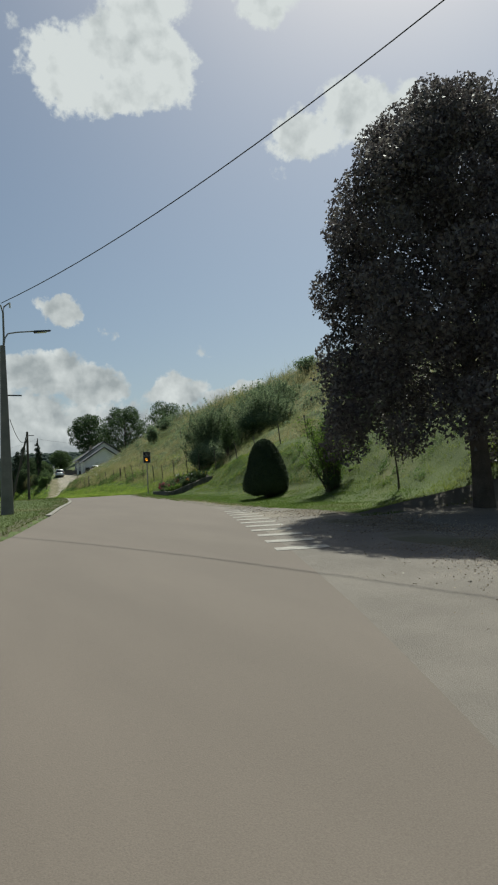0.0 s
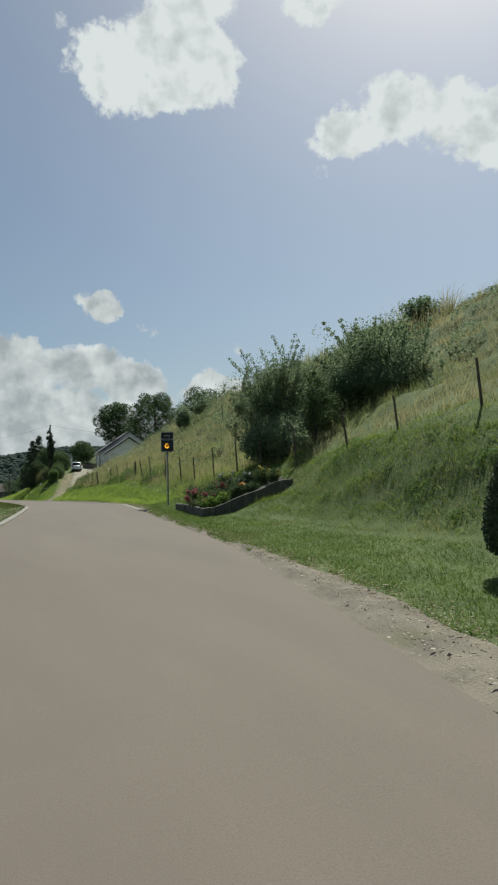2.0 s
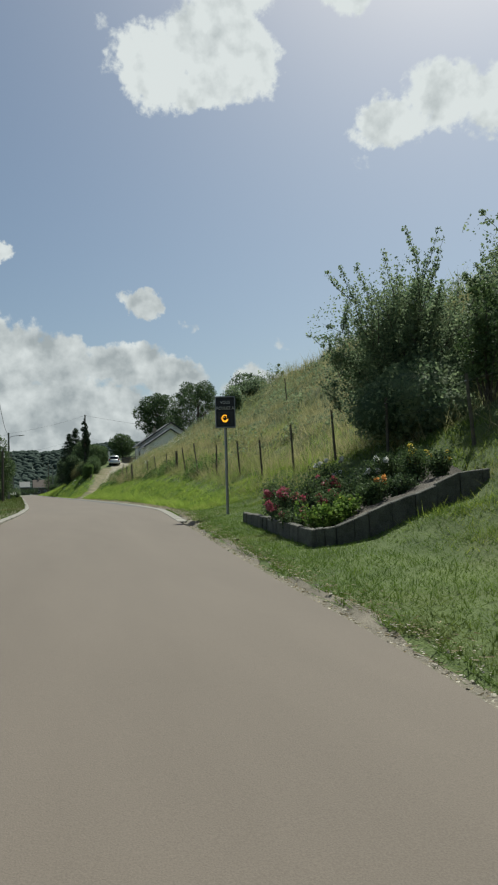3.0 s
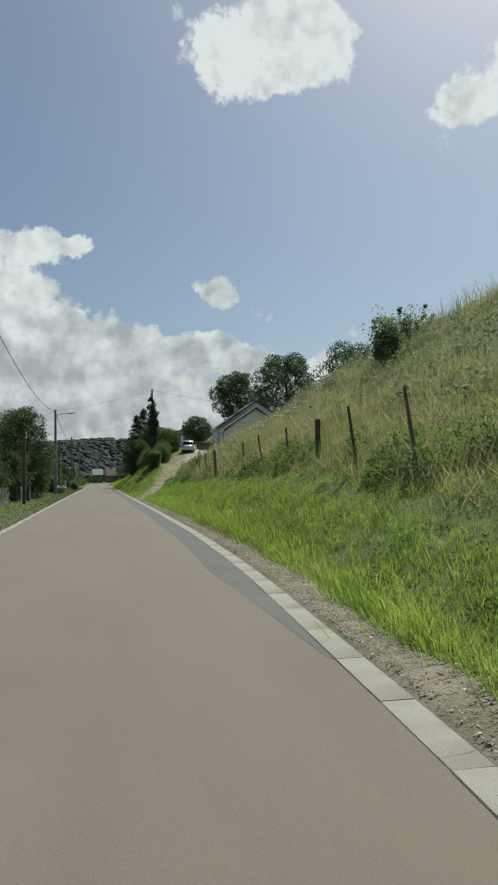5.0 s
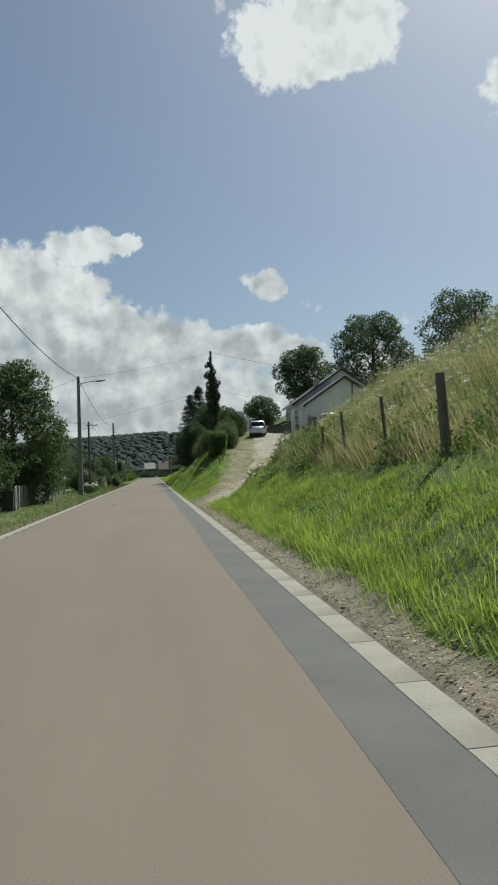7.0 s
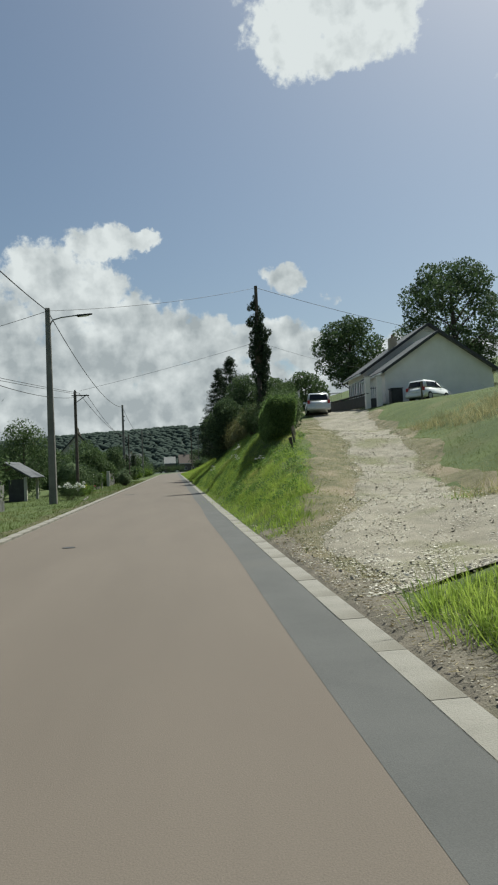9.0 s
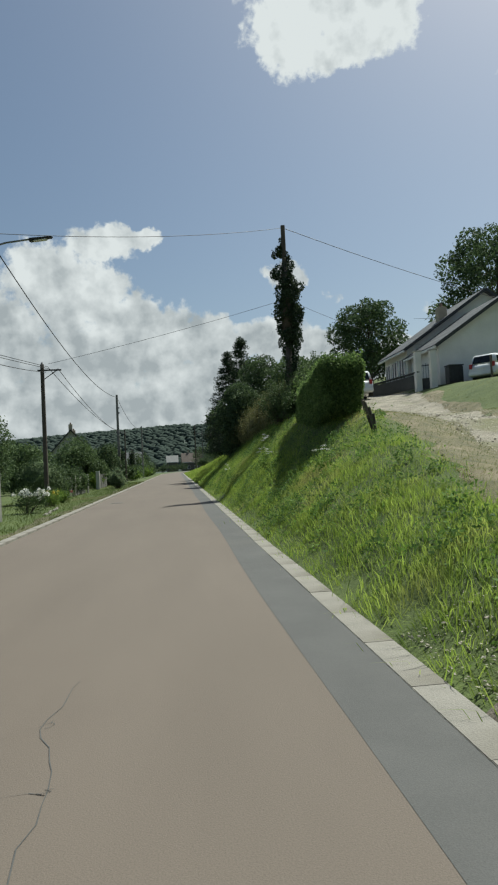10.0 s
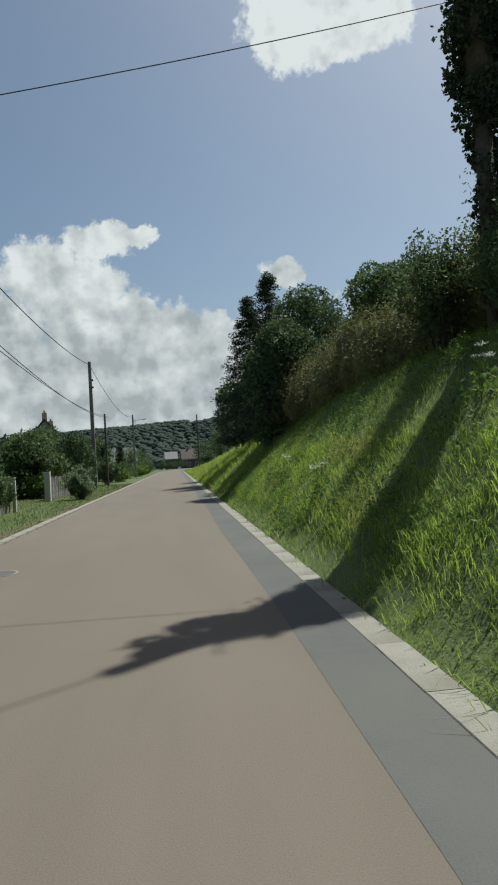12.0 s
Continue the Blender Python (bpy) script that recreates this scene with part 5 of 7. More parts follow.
# row by the road past the ivy-grown pole
tree("roadside_tree", 5.0, 161.0, 5.6, 2.3, 56, "dark dense roadside tree leaning over the bank", M_LEAF_DARK, 0.08, 30000, 0.02, 0.2, 34, 0.34, z=1.6)
tree("roadside_tree", 7.0, 166.5, 7.8, 2.8, 57, "dark dense roadside tree on the bank", M_LEAF_DARK, 0.085, 26000, 0.03, 0.2, 30, 0.34, z=2.4)
tree("roadside_tree", 8.6, 158.5, 5.2, 2.4, 58, "green garden tree behind the hedge", M_LEAF, 0.08, 20000, 0.05, 0.16, 26, 0.34, z=3.6)
tree("roadside_tree", 5.5, 186.0, 5.6, 2.6, 59, "dark roadside tree further along the bank", M_LEAF_DARK, 0.12, 11000, 0.04, 0.2, 24, 0.34)


def conifer(x, y, h, r, seed, z):
    rng = np.random.default_rng(seed)
    e = thing("spruce_tree", x, y, z, "dark narrow spruce beside the road", "tree")
    lines = [[(np.array([0, 0, -0.3]), 0.14), (np.array([0, 0, h * 0.5]), 0.08), (np.array([0, 0, h]), 0.01)]]
    pts = []
    for i in range(220):
        t = rng.uniform(0.08, 0.98)
        a, L = rng.uniform(0, 6.28), r * (1 - t) ** 0.85 * rng.uniform(0.75, 1.15) + 0.1
        p = np.array([0, 0, t * h])
        q = p + [math.cos(a) * L, math.sin(a) * L, -0.18 * L]
        lines.append([(p, 0.025), (q, 0.006)])
        pts += [p + (q - p) * s for s in (0.35, 0.55, 0.75, 0.9, 1.0)]
    V, F = tubes(lines, 5)
    mesh_ob("trunk", fast_mesh("trunk", V, F, True), M_BARK, e)
    V, F = leaf_quads(clumps(rng, np.array(pts), 22000, np.array([0.2, 0.2, 0.14])), 0.09, rng, 0.4, 0.3)
    mesh_ob("crown", fast_mesh("crown", V, F), M_YEW, e)


conifer(6.4, 174.6, 11.1, 3.4, 71, 2.3)
conifer(5.3, 177.0, 10.3, 3.2, 72, 2.2)

# clipped hedge by the drive and the sloping brown hedge past it
def hedge_block():
    rng = np.random.default_rng(81)
    e = thing("clipped_hedge", 4.7, 135.1, 2.1, "tall clipped green hedge beside the driveway", "hedge")
    n = 52000
    t = rng.uniform(-1, 1, (n, 3))
    p = 7.0
    k = (np.abs(t) ** p).sum(1) ** (-1 / p)
    s = t * k[:, None] * rng.uniform(0.95, 1.03, n)[:, None]
    y = s[:, 1] * 3.1
    lean = 0.06 * s[:, 2]
    C = np.stack([s[:, 0] * (0.62 + 0.06 * s[:, 2]) - 0.1 + lean + 0.06 * (y + 3.1), y, 1.3 + s[:, 2] * 0.82 - 0.07 * (y + 3.1) + 0.06 * np.sin(y * 2)], 1)
    m = 4500
    yt = rng.uniform(-3.0, 3.0, m)
    top = np.stack([rng.uniform(-0.68, 0.48, m) + 0.06 * (yt + 3.1), yt, 2.1 - 0.07 * (yt + 3.1) + np.abs(rng.normal(0, 0.09, m))], 1)
    V, F = leaf_quads(np.concatenate([C, top]), 0.04, rng)
    mesh_ob("foliage", fast_mesh("foliage", V, F), M_HEDGE, e)
    bm = boxm(0.2, 0, 1.25, 0.7, 5.4, 1.3, 0.3, Matrix.Rotation(radians(-3.4), 4, 'Z') @ Matrix.Rotation(radians(-4), 4, 'X'))
    part("inner_growth", bm, M_HEDGE, e)
    for yy in (-2.7, -2.3, 0.5):
        part("stake", cylm((0.5, yy, -0.3), (0.25, yy - 0.15, 0.6), 0.035), M_POST, e)


hedge_block()
lob, rngl = [], random.Random(6)
for i in range(34):
    t = i / 33
    lob.append((-0.4 - 0.6 * t + rngl.uniform(-0.35, 0.35), t * 17 + 4.2, 0.55 - 0.4 * t + rngl.uniform(-0.3, 0.35), rngl.uniform(0.9, 1.3), rngl.uniform(1.2, 1.9), rngl.uniform(1.3, 1.75)))
clipped("overgrown_hedge", 6.35, 141, lob, 82, "sloping overgrown brown-green hedge along the bank top", M_LEAF_BROWN, 0.046, 76000, z=3.35, core=0.7, aspect=0.4)
clipped("garden_bush", 6.3, 141.4, [(0.0, -1.2, 1.1, 0.85, 1.2, 1.2), (0.0, 0.8, 1.2, 0.9, 1.3, 1.3), (0.3, 3, 1.5, 1.1, 1.5, 1.5), (0.3, 5.2, 0.9, 0.9, 1.3, 1.1), (0.6, 8.0, 1.2, 1.1, 2.0, 1.3)], 83, "leafy garden shrubs behind the hedge", M_LEAF, 0.06, 24000, "bush", core=0.72)

for i, (x, y, h, r, lf) in enumerate(((5.05, 143.2, 1.5, 0.75, M_LEAF), (5.0, 145.6, 2.1, 0.9, M_LEAF), (5.7, 143.8, 1.9, 0.8, M_LEAF), (5.9, 141.4, 1.9, 0.9, M_HEDGE), (6.6, 145.8, 2.6, 1.1, M_LEAF))):
    shrub("bank_bush", x, y, h, r, 280 + i, "leafy bush round the foot of the ivy-grown pole", lf, 0.04, 6500, 18, loose=0.4, group="bank-top bushes")

# row of short stakes on the crest beside the hedge
rngk = random.Random(12)
for i, (x, y) in enumerate(((5.1, 131.6), (5.0, 131.1), (4.85, 130.4), (4.7, 129.8), (4.5, 129.1), (4.4, 128.8))):
    z = float(land(x, y))
    e = thing("short_stake", x, y, z, "short leaning wooden stake on the bank crest", "fence post", group="crest stakes")
    part("stake", cylm((0, 0, -0.3), (rngk.uniform(-0.22, -0.08), rngk.uniform(-0.1, 0.1), rngk.uniform(0.32, 0.45)), 0.04, 0.035, 8), M_POST, e)

# ---------------------------------------------------------------- poles and cables


def pole(name, x, y, h, label, wide=0.26, top=0.17, material=None, round_=False, z=None):
    z = float(land(x, y)) if z is None else z
    e = thing(name, x, y, z, label, "utility pole")
    bm = bmesh.new()
    if round_:
        cyl(bm, (0, 0, -0.4), (0, 0, h), wide / 2, top / 2, 14)
    else:
        geo = bmesh.ops.create_cube(bm, size=1, matrix=pose(0, 0, h / 2 - 0.2) @ Matrix.Diagonal((wide, wide * 0.8, h + 0.4, 1)))
        for v in geo["verts"]:
            if v.co.z > 0:
                v.co.x *= top / wide
                v.co.y *= top / wide
        bmesh.ops.bevel(bm, geom=bm.edges[:], offset=0.02, segments=1, affect="EDGES")
    part("shaft", bm, material or M_POLE, e)
    return e


def lamp_arm(e, h, reach, up, rz=0.0):
    bm = bmesh.new()
    base = h - 0.55
    pts = [(0.06, 0, base - 0.5), (0.1, 0, base - 0.2), (0.22, 0, base), (0.45 * reach, 0, base + up * 0.55), (reach, 0, base + up)]
    r = Matrix.Rotation(radians(rz), 3, "Z")
    pts = [r @ Vector(p) for p in pts]
    for p, q in zip(pts, pts[1:]):
        cyl(bm, p, q, 0.03, n=8)
    part("lamp_arm", bm, M_METAL, e)
    bm = boxm(0, 0, 0, 0.72, 0.24, 0.09, 0.03)
    for v in bm.verts:
        if v.co.x > 0:
            v.co.y *= 0.6
            v.co.z *= 0.6
    hd = part("lamp_head", bm, M_DARKTRIM, e, "grey street lamp head")
    hd.matrix_local = Matrix.Translation(pts[-1] + r @ Vector((0.3, 0, 0.0))) @ pose(0, 0, 0, 0, -6, rz)
    part("lens", boxm(-0.02, 0, -0.045, 0.4, 0.15, 0.03, 0.01), M_TRIM, hd)


def wire(p, q, sag, r=0.014, name="overhead_cable", label="black overhead cable slung between poles", n=24):
    t = np.linspace(0, 1, n)
    P = np.outer(1 - t, p) + np.outer(t, q)
    P[:, 2] -= 4 * sag * t * (1 - t)
    V, F = tubes([[(P[i], r) for i in range(n)]], 6)
    return tagged(mesh_ob(name, fast_mesh(name, V, F, True), M_CABLE), label, "cable", "overhead cables")


p0 = pole("utility_pole", -10.9, 40.6, 7.1, "tapered concrete utility pole with a lamp mast", 0.5, 0.2, z=-0.7)
lamp_arm(p0, 8.15, 1.3, 0.12, -10)
V, F = tubes([[((0.0, 0, 6.2), 0.045), ((0.06, 0, 7.4), 0.042), ((0.06, 0, 8.5), 0.04)], [((0.06, 0, 8.45), 0.03), ((0.1, 0, 8.75), 0.03), ((0.3, 0, 8.92), 0.026)], [((0.06, 0, 8.45), 0.03), ((-0.02, 0, 8.8), 0.03), ((-0.2, 0, 8.9), 0.03), ((-0.34, 0, 8.72), 0.026)]], 8)
mesh_ob("mast", fast_mesh("mast", V, F, True), M_POLE, p0, "forked steel tube mast on the pole")
for s_ in (0.34, -0.36):
    part("insulator", cylm((s_, 0, 8.72), (s_, 0, 8.95), 0.035, n=8), M_TRIM, p0)
part("bracket", boxm(0.35, 0, 5.0, 0.7, 0.05, 0.05), M_DARKTRIM, p0)
ps = pole("utility_pole", -7.0, 63.9, 5.5, "tarred wooden pole propped by a slanting strut", 0.2, 0.16, M_WOODPOLE, True, z=-0.25)
part("strut", cylm((-1.4, 0, -0.4), (-0.06, 0, 5.1), 0.085, 0.07, 12), M_WOODPOLE, ps)
part("bracket", boxm(0.2, 0, 5.2, 0.6, 0.05, 0.05), M_DARKTRIM, ps)
pa = pole("utility_pole", -5.4, 135.0, 8.85, "square concrete utility pole with a street lamp", 0.34, 0.2, z=0.03)
lamp_arm(pa, 8.85, 1.35, 0.18, -5)
pb = pole("utility_pole", -5.55, 143.5, 6.1, "short tarred wooden pole with a cable bracket", 0.2, 0.16, M_WOODPOLE, True, z=0.03)
part("bracket", boxm(0.3, 0, 5.85, 1.0, 0.06, 0.06), M_DARKTRIM, pb)
part("brace", cylm((0.05, 0, 5.45), (0.6, 0, 5.83), 0.02, n=6), M_DARKTRIM, pb)
part("cap", cylm((0, 0, 6.08), (0, 0, 6.2), 0.085, 0.02, 10), M_DARKTRIM, pb)
pc = pole("utility_pole", -5.6, 179.8, 8.9, "square concrete utility pole beside the verge", 0.3, 0.2, z=0.03)
for zz in (7.6, 7.1):
    part("bracket", boxm(0.14, 0, zz, 0.14, 0.1, 0.12), M_DARKTRIM, pc)
pdd = pole("utility_pole", -5.6, 188.0, 5.9, "short tarred wooden pole by the gardens", 0.18, 0.15, M_WOODPOLE, True, z=0.03)
pe = pole("utility_pole", -5.6, 224.0, 8.6, "square concrete utility pole with a lamp", 0.28, 0.2)
lamp_arm(pe, 8.3, 1.3, 0.18, 0)
pf = pole("utility_pole", 3.6, 236.0, 8.6, "tall wooden utility pole further down the road", 0.24, 0.18, M_WOODPOLE, True, z=0.6)
pg = pole("utility_pole", 6.0, 262.0, 8.8, "tall concrete utility pole with a lamp", 0.26, 0.18, z=0.8)
lamp_arm(pg, 8.6, 1.3, 0.15, 180)
pl = pole("utility_pole", -5.5, 107.2, 4.7, "old wooden telephone pole beside the garden gate", 0.24, 0.2, M_WOODPOLE, True, z=0.03)
for zz in (4.35, 4.1):
    part("insulator", cylm((0.12, -0.02, zz), (0.12, -0.02, zz + 0.16), 0.045, n=8), M_TRIM, pl)

# the ivy-grown pole
IVX, IVY, IVZ = 5.4, 144.4, 3.2
pi_ = pole("ivy_grown_pole", IVX, IVY, 9.25, "leaning wooden pole overgrown with dark ivy", 0.24, 0.2, M_WOODPOLE, True, z=IVZ)
rng = np.random.default_rng(91)
lobes_ = []
for i in range(46):                           # ivy masses of uneven size, thickest at mid height
    hz = 2.5 + 6.2 * ((i + rng.uniform(0, 1)) / 46) ** 1.05
    rr = np.interp(hz, [2.4, 3.0, 3.6, 4.4, 6.1, 7.4, 8.2, 8.8], [0.16, 0.28, 0.44, 0.6, 0.56, 0.4, 0.22, 0.08])
    a = rng.uniform(0, 2 * np.pi)
    k = rr * rng.uniform(0.42, 0.8)
    lobes_.append((math.cos(a) * rr * 0.55 + 0.04 * (6 - hz), math.sin(a) * rr * 0.55, hz, k, k, k * rng.uniform(0.9, 1.5)))
lobes_ += [(-0.5, 0.1, 7.0, 0.2, 0.2, 0.28), (-0.42, 0.1, 7.9, 0.16, 0.16, 0.2), (0.58, -0.2, 6.3, 0.28, 0.26, 0.26), (0.42, -0.1, 5.2, 0.34, 0.3, 0.4), (-0.4, 0.0, 5.0, 0.22, 0.2, 0.3), (0, 0, 0.9, 0.22, 0.22, 0.5), (0.05, 0, 1.6, 0.24, 0.22, 0.5), (-0.04, 0, 2.2, 0.24, 0.24, 0.5), (0.1, -0.05, 2.8, 0.28, 0.26, 0.4)]
C = bushy(rng, lobes_, 24000, 0.05, 0.22)
V, F = leaf_quads(C, 0.042, rng, aspect=0.7, tri=False)
mesh_ob("ivy", fast_mesh("ivy", V, F), M_YEW, pi_, "dark ivy leaves wrapped round the pole")
for i in range(12):                           # loose tendrils
    a, hz = rng.uniform(0, 6.28), rng.uniform(4.2, 8.4)
    q = np.array([math.cos(a), math.sin(a), 0])
    V, F = tubes([[(q * 0.2 + [0, 0, hz], 0.012), (q * 0.5 + [0, 0, hz + 0.05], 0.008), (q * rng.uniform(0.6, 0.85) + [0, 0, hz - rng.uniform(0.0, 0.3)], 0.004)]], 4)
    mesh_ob("tendril", fast_mesh("tendril", V, F, True), M_BARK, pi_)
bm = bmesh.new()
cyl(bm, (0, 0, -0.4), (0, 0, 4.2), 0.13, 0.16, 10)
cyl(bm, (0, 0, 4.2), (0, 0, 7.4), 0.26, 0.15, 10)
part("ivy_stem", bm, M_BARK, pi_, smooth=True)

# cables
A_, B_, C_, D_, I_ = (-5.4, 135, 8.75), (-5.3, 143.5, 6.0), (-5.6, 179.8, 8.7), (-5.6, 188, 5.8), (5.4, 144.4, 12.35)
wire(A_, C_, 1.1, 0.02)
wire(C_, (-5.6, 224, 8.4), 1.1, 0.02)
wire((-5.6, 224, 8.4), (-5.6, 275, 8.4), 1.1, 0.02)
wire((-5.6, 92, 9.0), A_, 1.1, 0.02)
wire(A_, I_, 0.25, 0.01)
wire(A_, (-16.0, 128.0, 4.6), 0.4, 0.012)
wire(I_, (23.5, 156.0, 11.35), 0.2, 0.014)
wire((5.4, 144.4, 9.0), (-5.3, 143.5, 6.15), 0.1, 0.008)
wire((5.4, 144.4, 9.0), (17.2, 157, 8.9), 0.3, 0.008)
wire(B_, (-5.4, 188, 5.7), 0.75, 0.014)
wire((-4.9, 143.5, 5.95), (-5.3, 188, 5.6), 0.85, 0.014)
for dz in (0, 0.25):
    wire((-14, 100, 5.4 + dz), (-5.3, 143.5, 5.95 + dz * 0.3), 0.5, 0.012)
wire((-5.5, 107.2, 4.5), (-5.4, 143.5, 5.8), 0.9, 0.012)
pole("utility_pole", 1.2, 10.0, 14.8, "tall concrete utility pole beside the side street", 0.36, 0.2)
wire((-10.9, 40.6, 8.2), (1.2, 10.0, 13.5), 1.4, 0.016)
wire((-10.7, 40.6, 3.3), (-7.0, 63.9, 4.9), 0.7, 0.014)

# ---------------------------------------------------------------- speed display sign


def speed_sign(x, y):
    e = thing("speed_display_sign", x, y, float(land(x, y)), "black speed display sign on a grey post, amber face lit", "road sign", -14)
    part("post", cylm((0, 0.06, -0.3), (0, 0.06, 3.2), 0.04, n=14), M_METAL, e)
    k = Matrix.Translation((0, 0, 3.23)) @ Matrix.Diagonal((0.7, 0.9, 0.78, 1)) @ Matrix.Translation((0, 0, -3.7))
    b = part("display_box", boxm(0, 0, 3.16, 0.72, 0.14, 1.06, 0.02), M_BLACK, e)
    bm = bmesh.new()
    for sx, sz, cx, cz in ((0.78, 0.035, 0, 3.7), (0.78, 0.035, 0, 2.62), (0.035, 1.05, -0.375, 3.16), (0.035, 1.05, 0.375, 3.16)):
        box(bm, cx, -0.01, cz, sx, 0.17, sz, 0.006)
    part("display_frame", bm, M_METAL, e)
    bm = boxm(0, -0.074, 2.93, 0.6, 0.012, 0.48, 0.003)
    part("led_panel", bm, M_DARKTRIM, e)
    for text, zc, size in (("VOUS", 3.5, 0.15), ("ROULEZ A", 3.3, 0.15)):
        c = bpy.data.curves.new("lettering", "FONT")
        c.body, c.size, c.align_x, c.extrude = text, size, "CENTER", 0.004
        tmp = bpy.data.objects.new("lettering", c)
        scene.collection.objects.link(tmp)
        me = bpy.data.meshes.new_from_object(tmp.evaluated_get(bpy.context.evaluated_depsgraph_get()))
        bpy.data.objects.remove(tmp)
        ob = mesh_ob("lettering", me, M_LETTER, e, "pale lettering")
        ob.matrix_local = pose(0, -0.076, zc - 0.05, 90, 0, 0)
    led = part("led_face", boxm(0, -0.081, 2.93, 0.4, 0.006, 0.4), M_BLACK, e, "dark round face panel")
    bm = bmesh.new()
    for i in range(22):                       # ring of light points
        t = radians(60 + i * 13.5)
        box(bm, 0.12 * math.cos(t) - 0.02, -0.084, 2.93 + 0.12 * math.sin(t), 0.026, 0.012, 0.026)
    part("ring", bm, M_AMBER, led, "glowing amber ring")
    bm = bmesh.new()
    for i in range(7):
        t = radians(200 + i * 23)
        box(bm, 0.085 * math.cos(t) - 0.02, -0.084, 2.93 + 0.085 * math.sin(t), 0.026, 0.012, 0.026)
    part("mouth", bm, M_AMBER, led, "glowing amber curve")
    for s in (-0.06, 0.04):
        part("eye", boxm(s, -0.084, 2.98, 0.03, 0.012, 0.03), M_AMBER, led, "glowing amber dot")
    for ob in e.children:                     # the panel's true size, hung from the post's top
        if ob.name.split(".")[0] != "post":
            ob.matrix_basis = k @ ob.matrix_basis


speed_sign(1.33, 60.6)

# ---------------------------------------------------------------- flower bed
BED = [(1.0, 58.2), (0.38, 53.05), (3.32, 52.5)]
bed = thing("flower_bed", 1.4, 55.5, 0.0, "triangular flower bed edged with upright rough stones", "flower bed")
rngb = random.Random(4)
inv = bed.matrix_world.inverted()


def bed_top(x):
    return float(np.interp(x, [0.36, 0.75, 1.6, 2.33, 2.8, 3.31], [0.03, 0.07, 0.42, 0.66, 0.86, 0.92]))


def bed_z(x, y):
    """Height of the planted soil."""
    return max(float(land(x, y)) + 0.03, bed_top(x) - 0.07 - 0.16 * max(0.0, y - 53.3))


def stone_row(p, q, tops):
    d = math.dist(p, q)
    u = Vector((q[0] - p[0], q[1] - p[1], 0)) / d
    w = Vector((-u.y, u.x, 0))
    s = 0.0
    while s < d - 0.08:
        e2 = min(d, s + rngb.uniform(0.14, 0.5))
        bm = bmesh.new()
        lift, shift, thick = rngb.uniform(-0.022, 0.018), rngb.uniform(-0.018, 0.018), rngb.uniform(0.06, 0.085)
        ring = []
        for f in (s + 0.004, e2 - 0.004):
            c = Vector((p[0], p[1], 0)) + u * f + w * shift
            zt, zb = tops(f / d) + lift, float(land(c.x, c.y)) - 0.12
            ring.append([bm.verts.new(inv @ Vector((c.x + w.x * k * m, c.y + w.y * k * m, z + rngb.uniform(-0.008, 0.008)))) for k, m, z in ((-1, thick, zb), (1, thick, zb), (1, thick * 0.85, zt), (-1, thick * 0.85, zt))])
        (a0, a1, a2, a3), (b0, b1, b2, b3) = ring
        for face in ((a0, a1, a2, a3), (b3, b2, b1, b0), (a0, b0, b1, a1), (a1, b1, b2, a2), (a2, b2, b3, a3), (a3, b3, b0, a0)):
            bm.faces.new(face)
        bmesh.ops.recalc_face_normals(bm, faces=bm.faces)
        bmesh.ops.bevel(bm, geom=list(bm.edges), offset=0.012, segments=1, affect="EDGES")
        part("stone", bm, M_STONE, bed)
        s = e2


stone_row(BED[0], BED[1], lambda f: 0.16 * (1 - f) + 0.03 * f)
stone_row(BED[1], BED[2], lambda f: bed_top(0.38 + 2.94 * f))
bm = bmesh.new()
grid = []
for i in range(17):
    row = []
    for j in range(17):
        u, v = i / 16, j / 16
        x = (1.05 * (1 - u) + 0.43 * u) * (1 - v) + (4.2 * (1 - u) + 3.3 * u) * v
        y = (58.1 * (1 - u) + 53.1 * u) * (1 - v) + (56.5 * (1 - u) + 52.56 * u) * v
        row.append(bm.verts.new(inv @ Vector((x, y, bed_z(x, y) + 0.025 * math.sin(i * 2.1 + j * 3.7)))))
    grid.append(row)
for i in range(16):
    for j in range(16):
        bm.faces.new((grid[i][j], grid[i][j + 1], grid[i + 1][j + 1], grid[i + 1][j]))
part("soil", bm, M_BARK, bed, "dark planted soil")


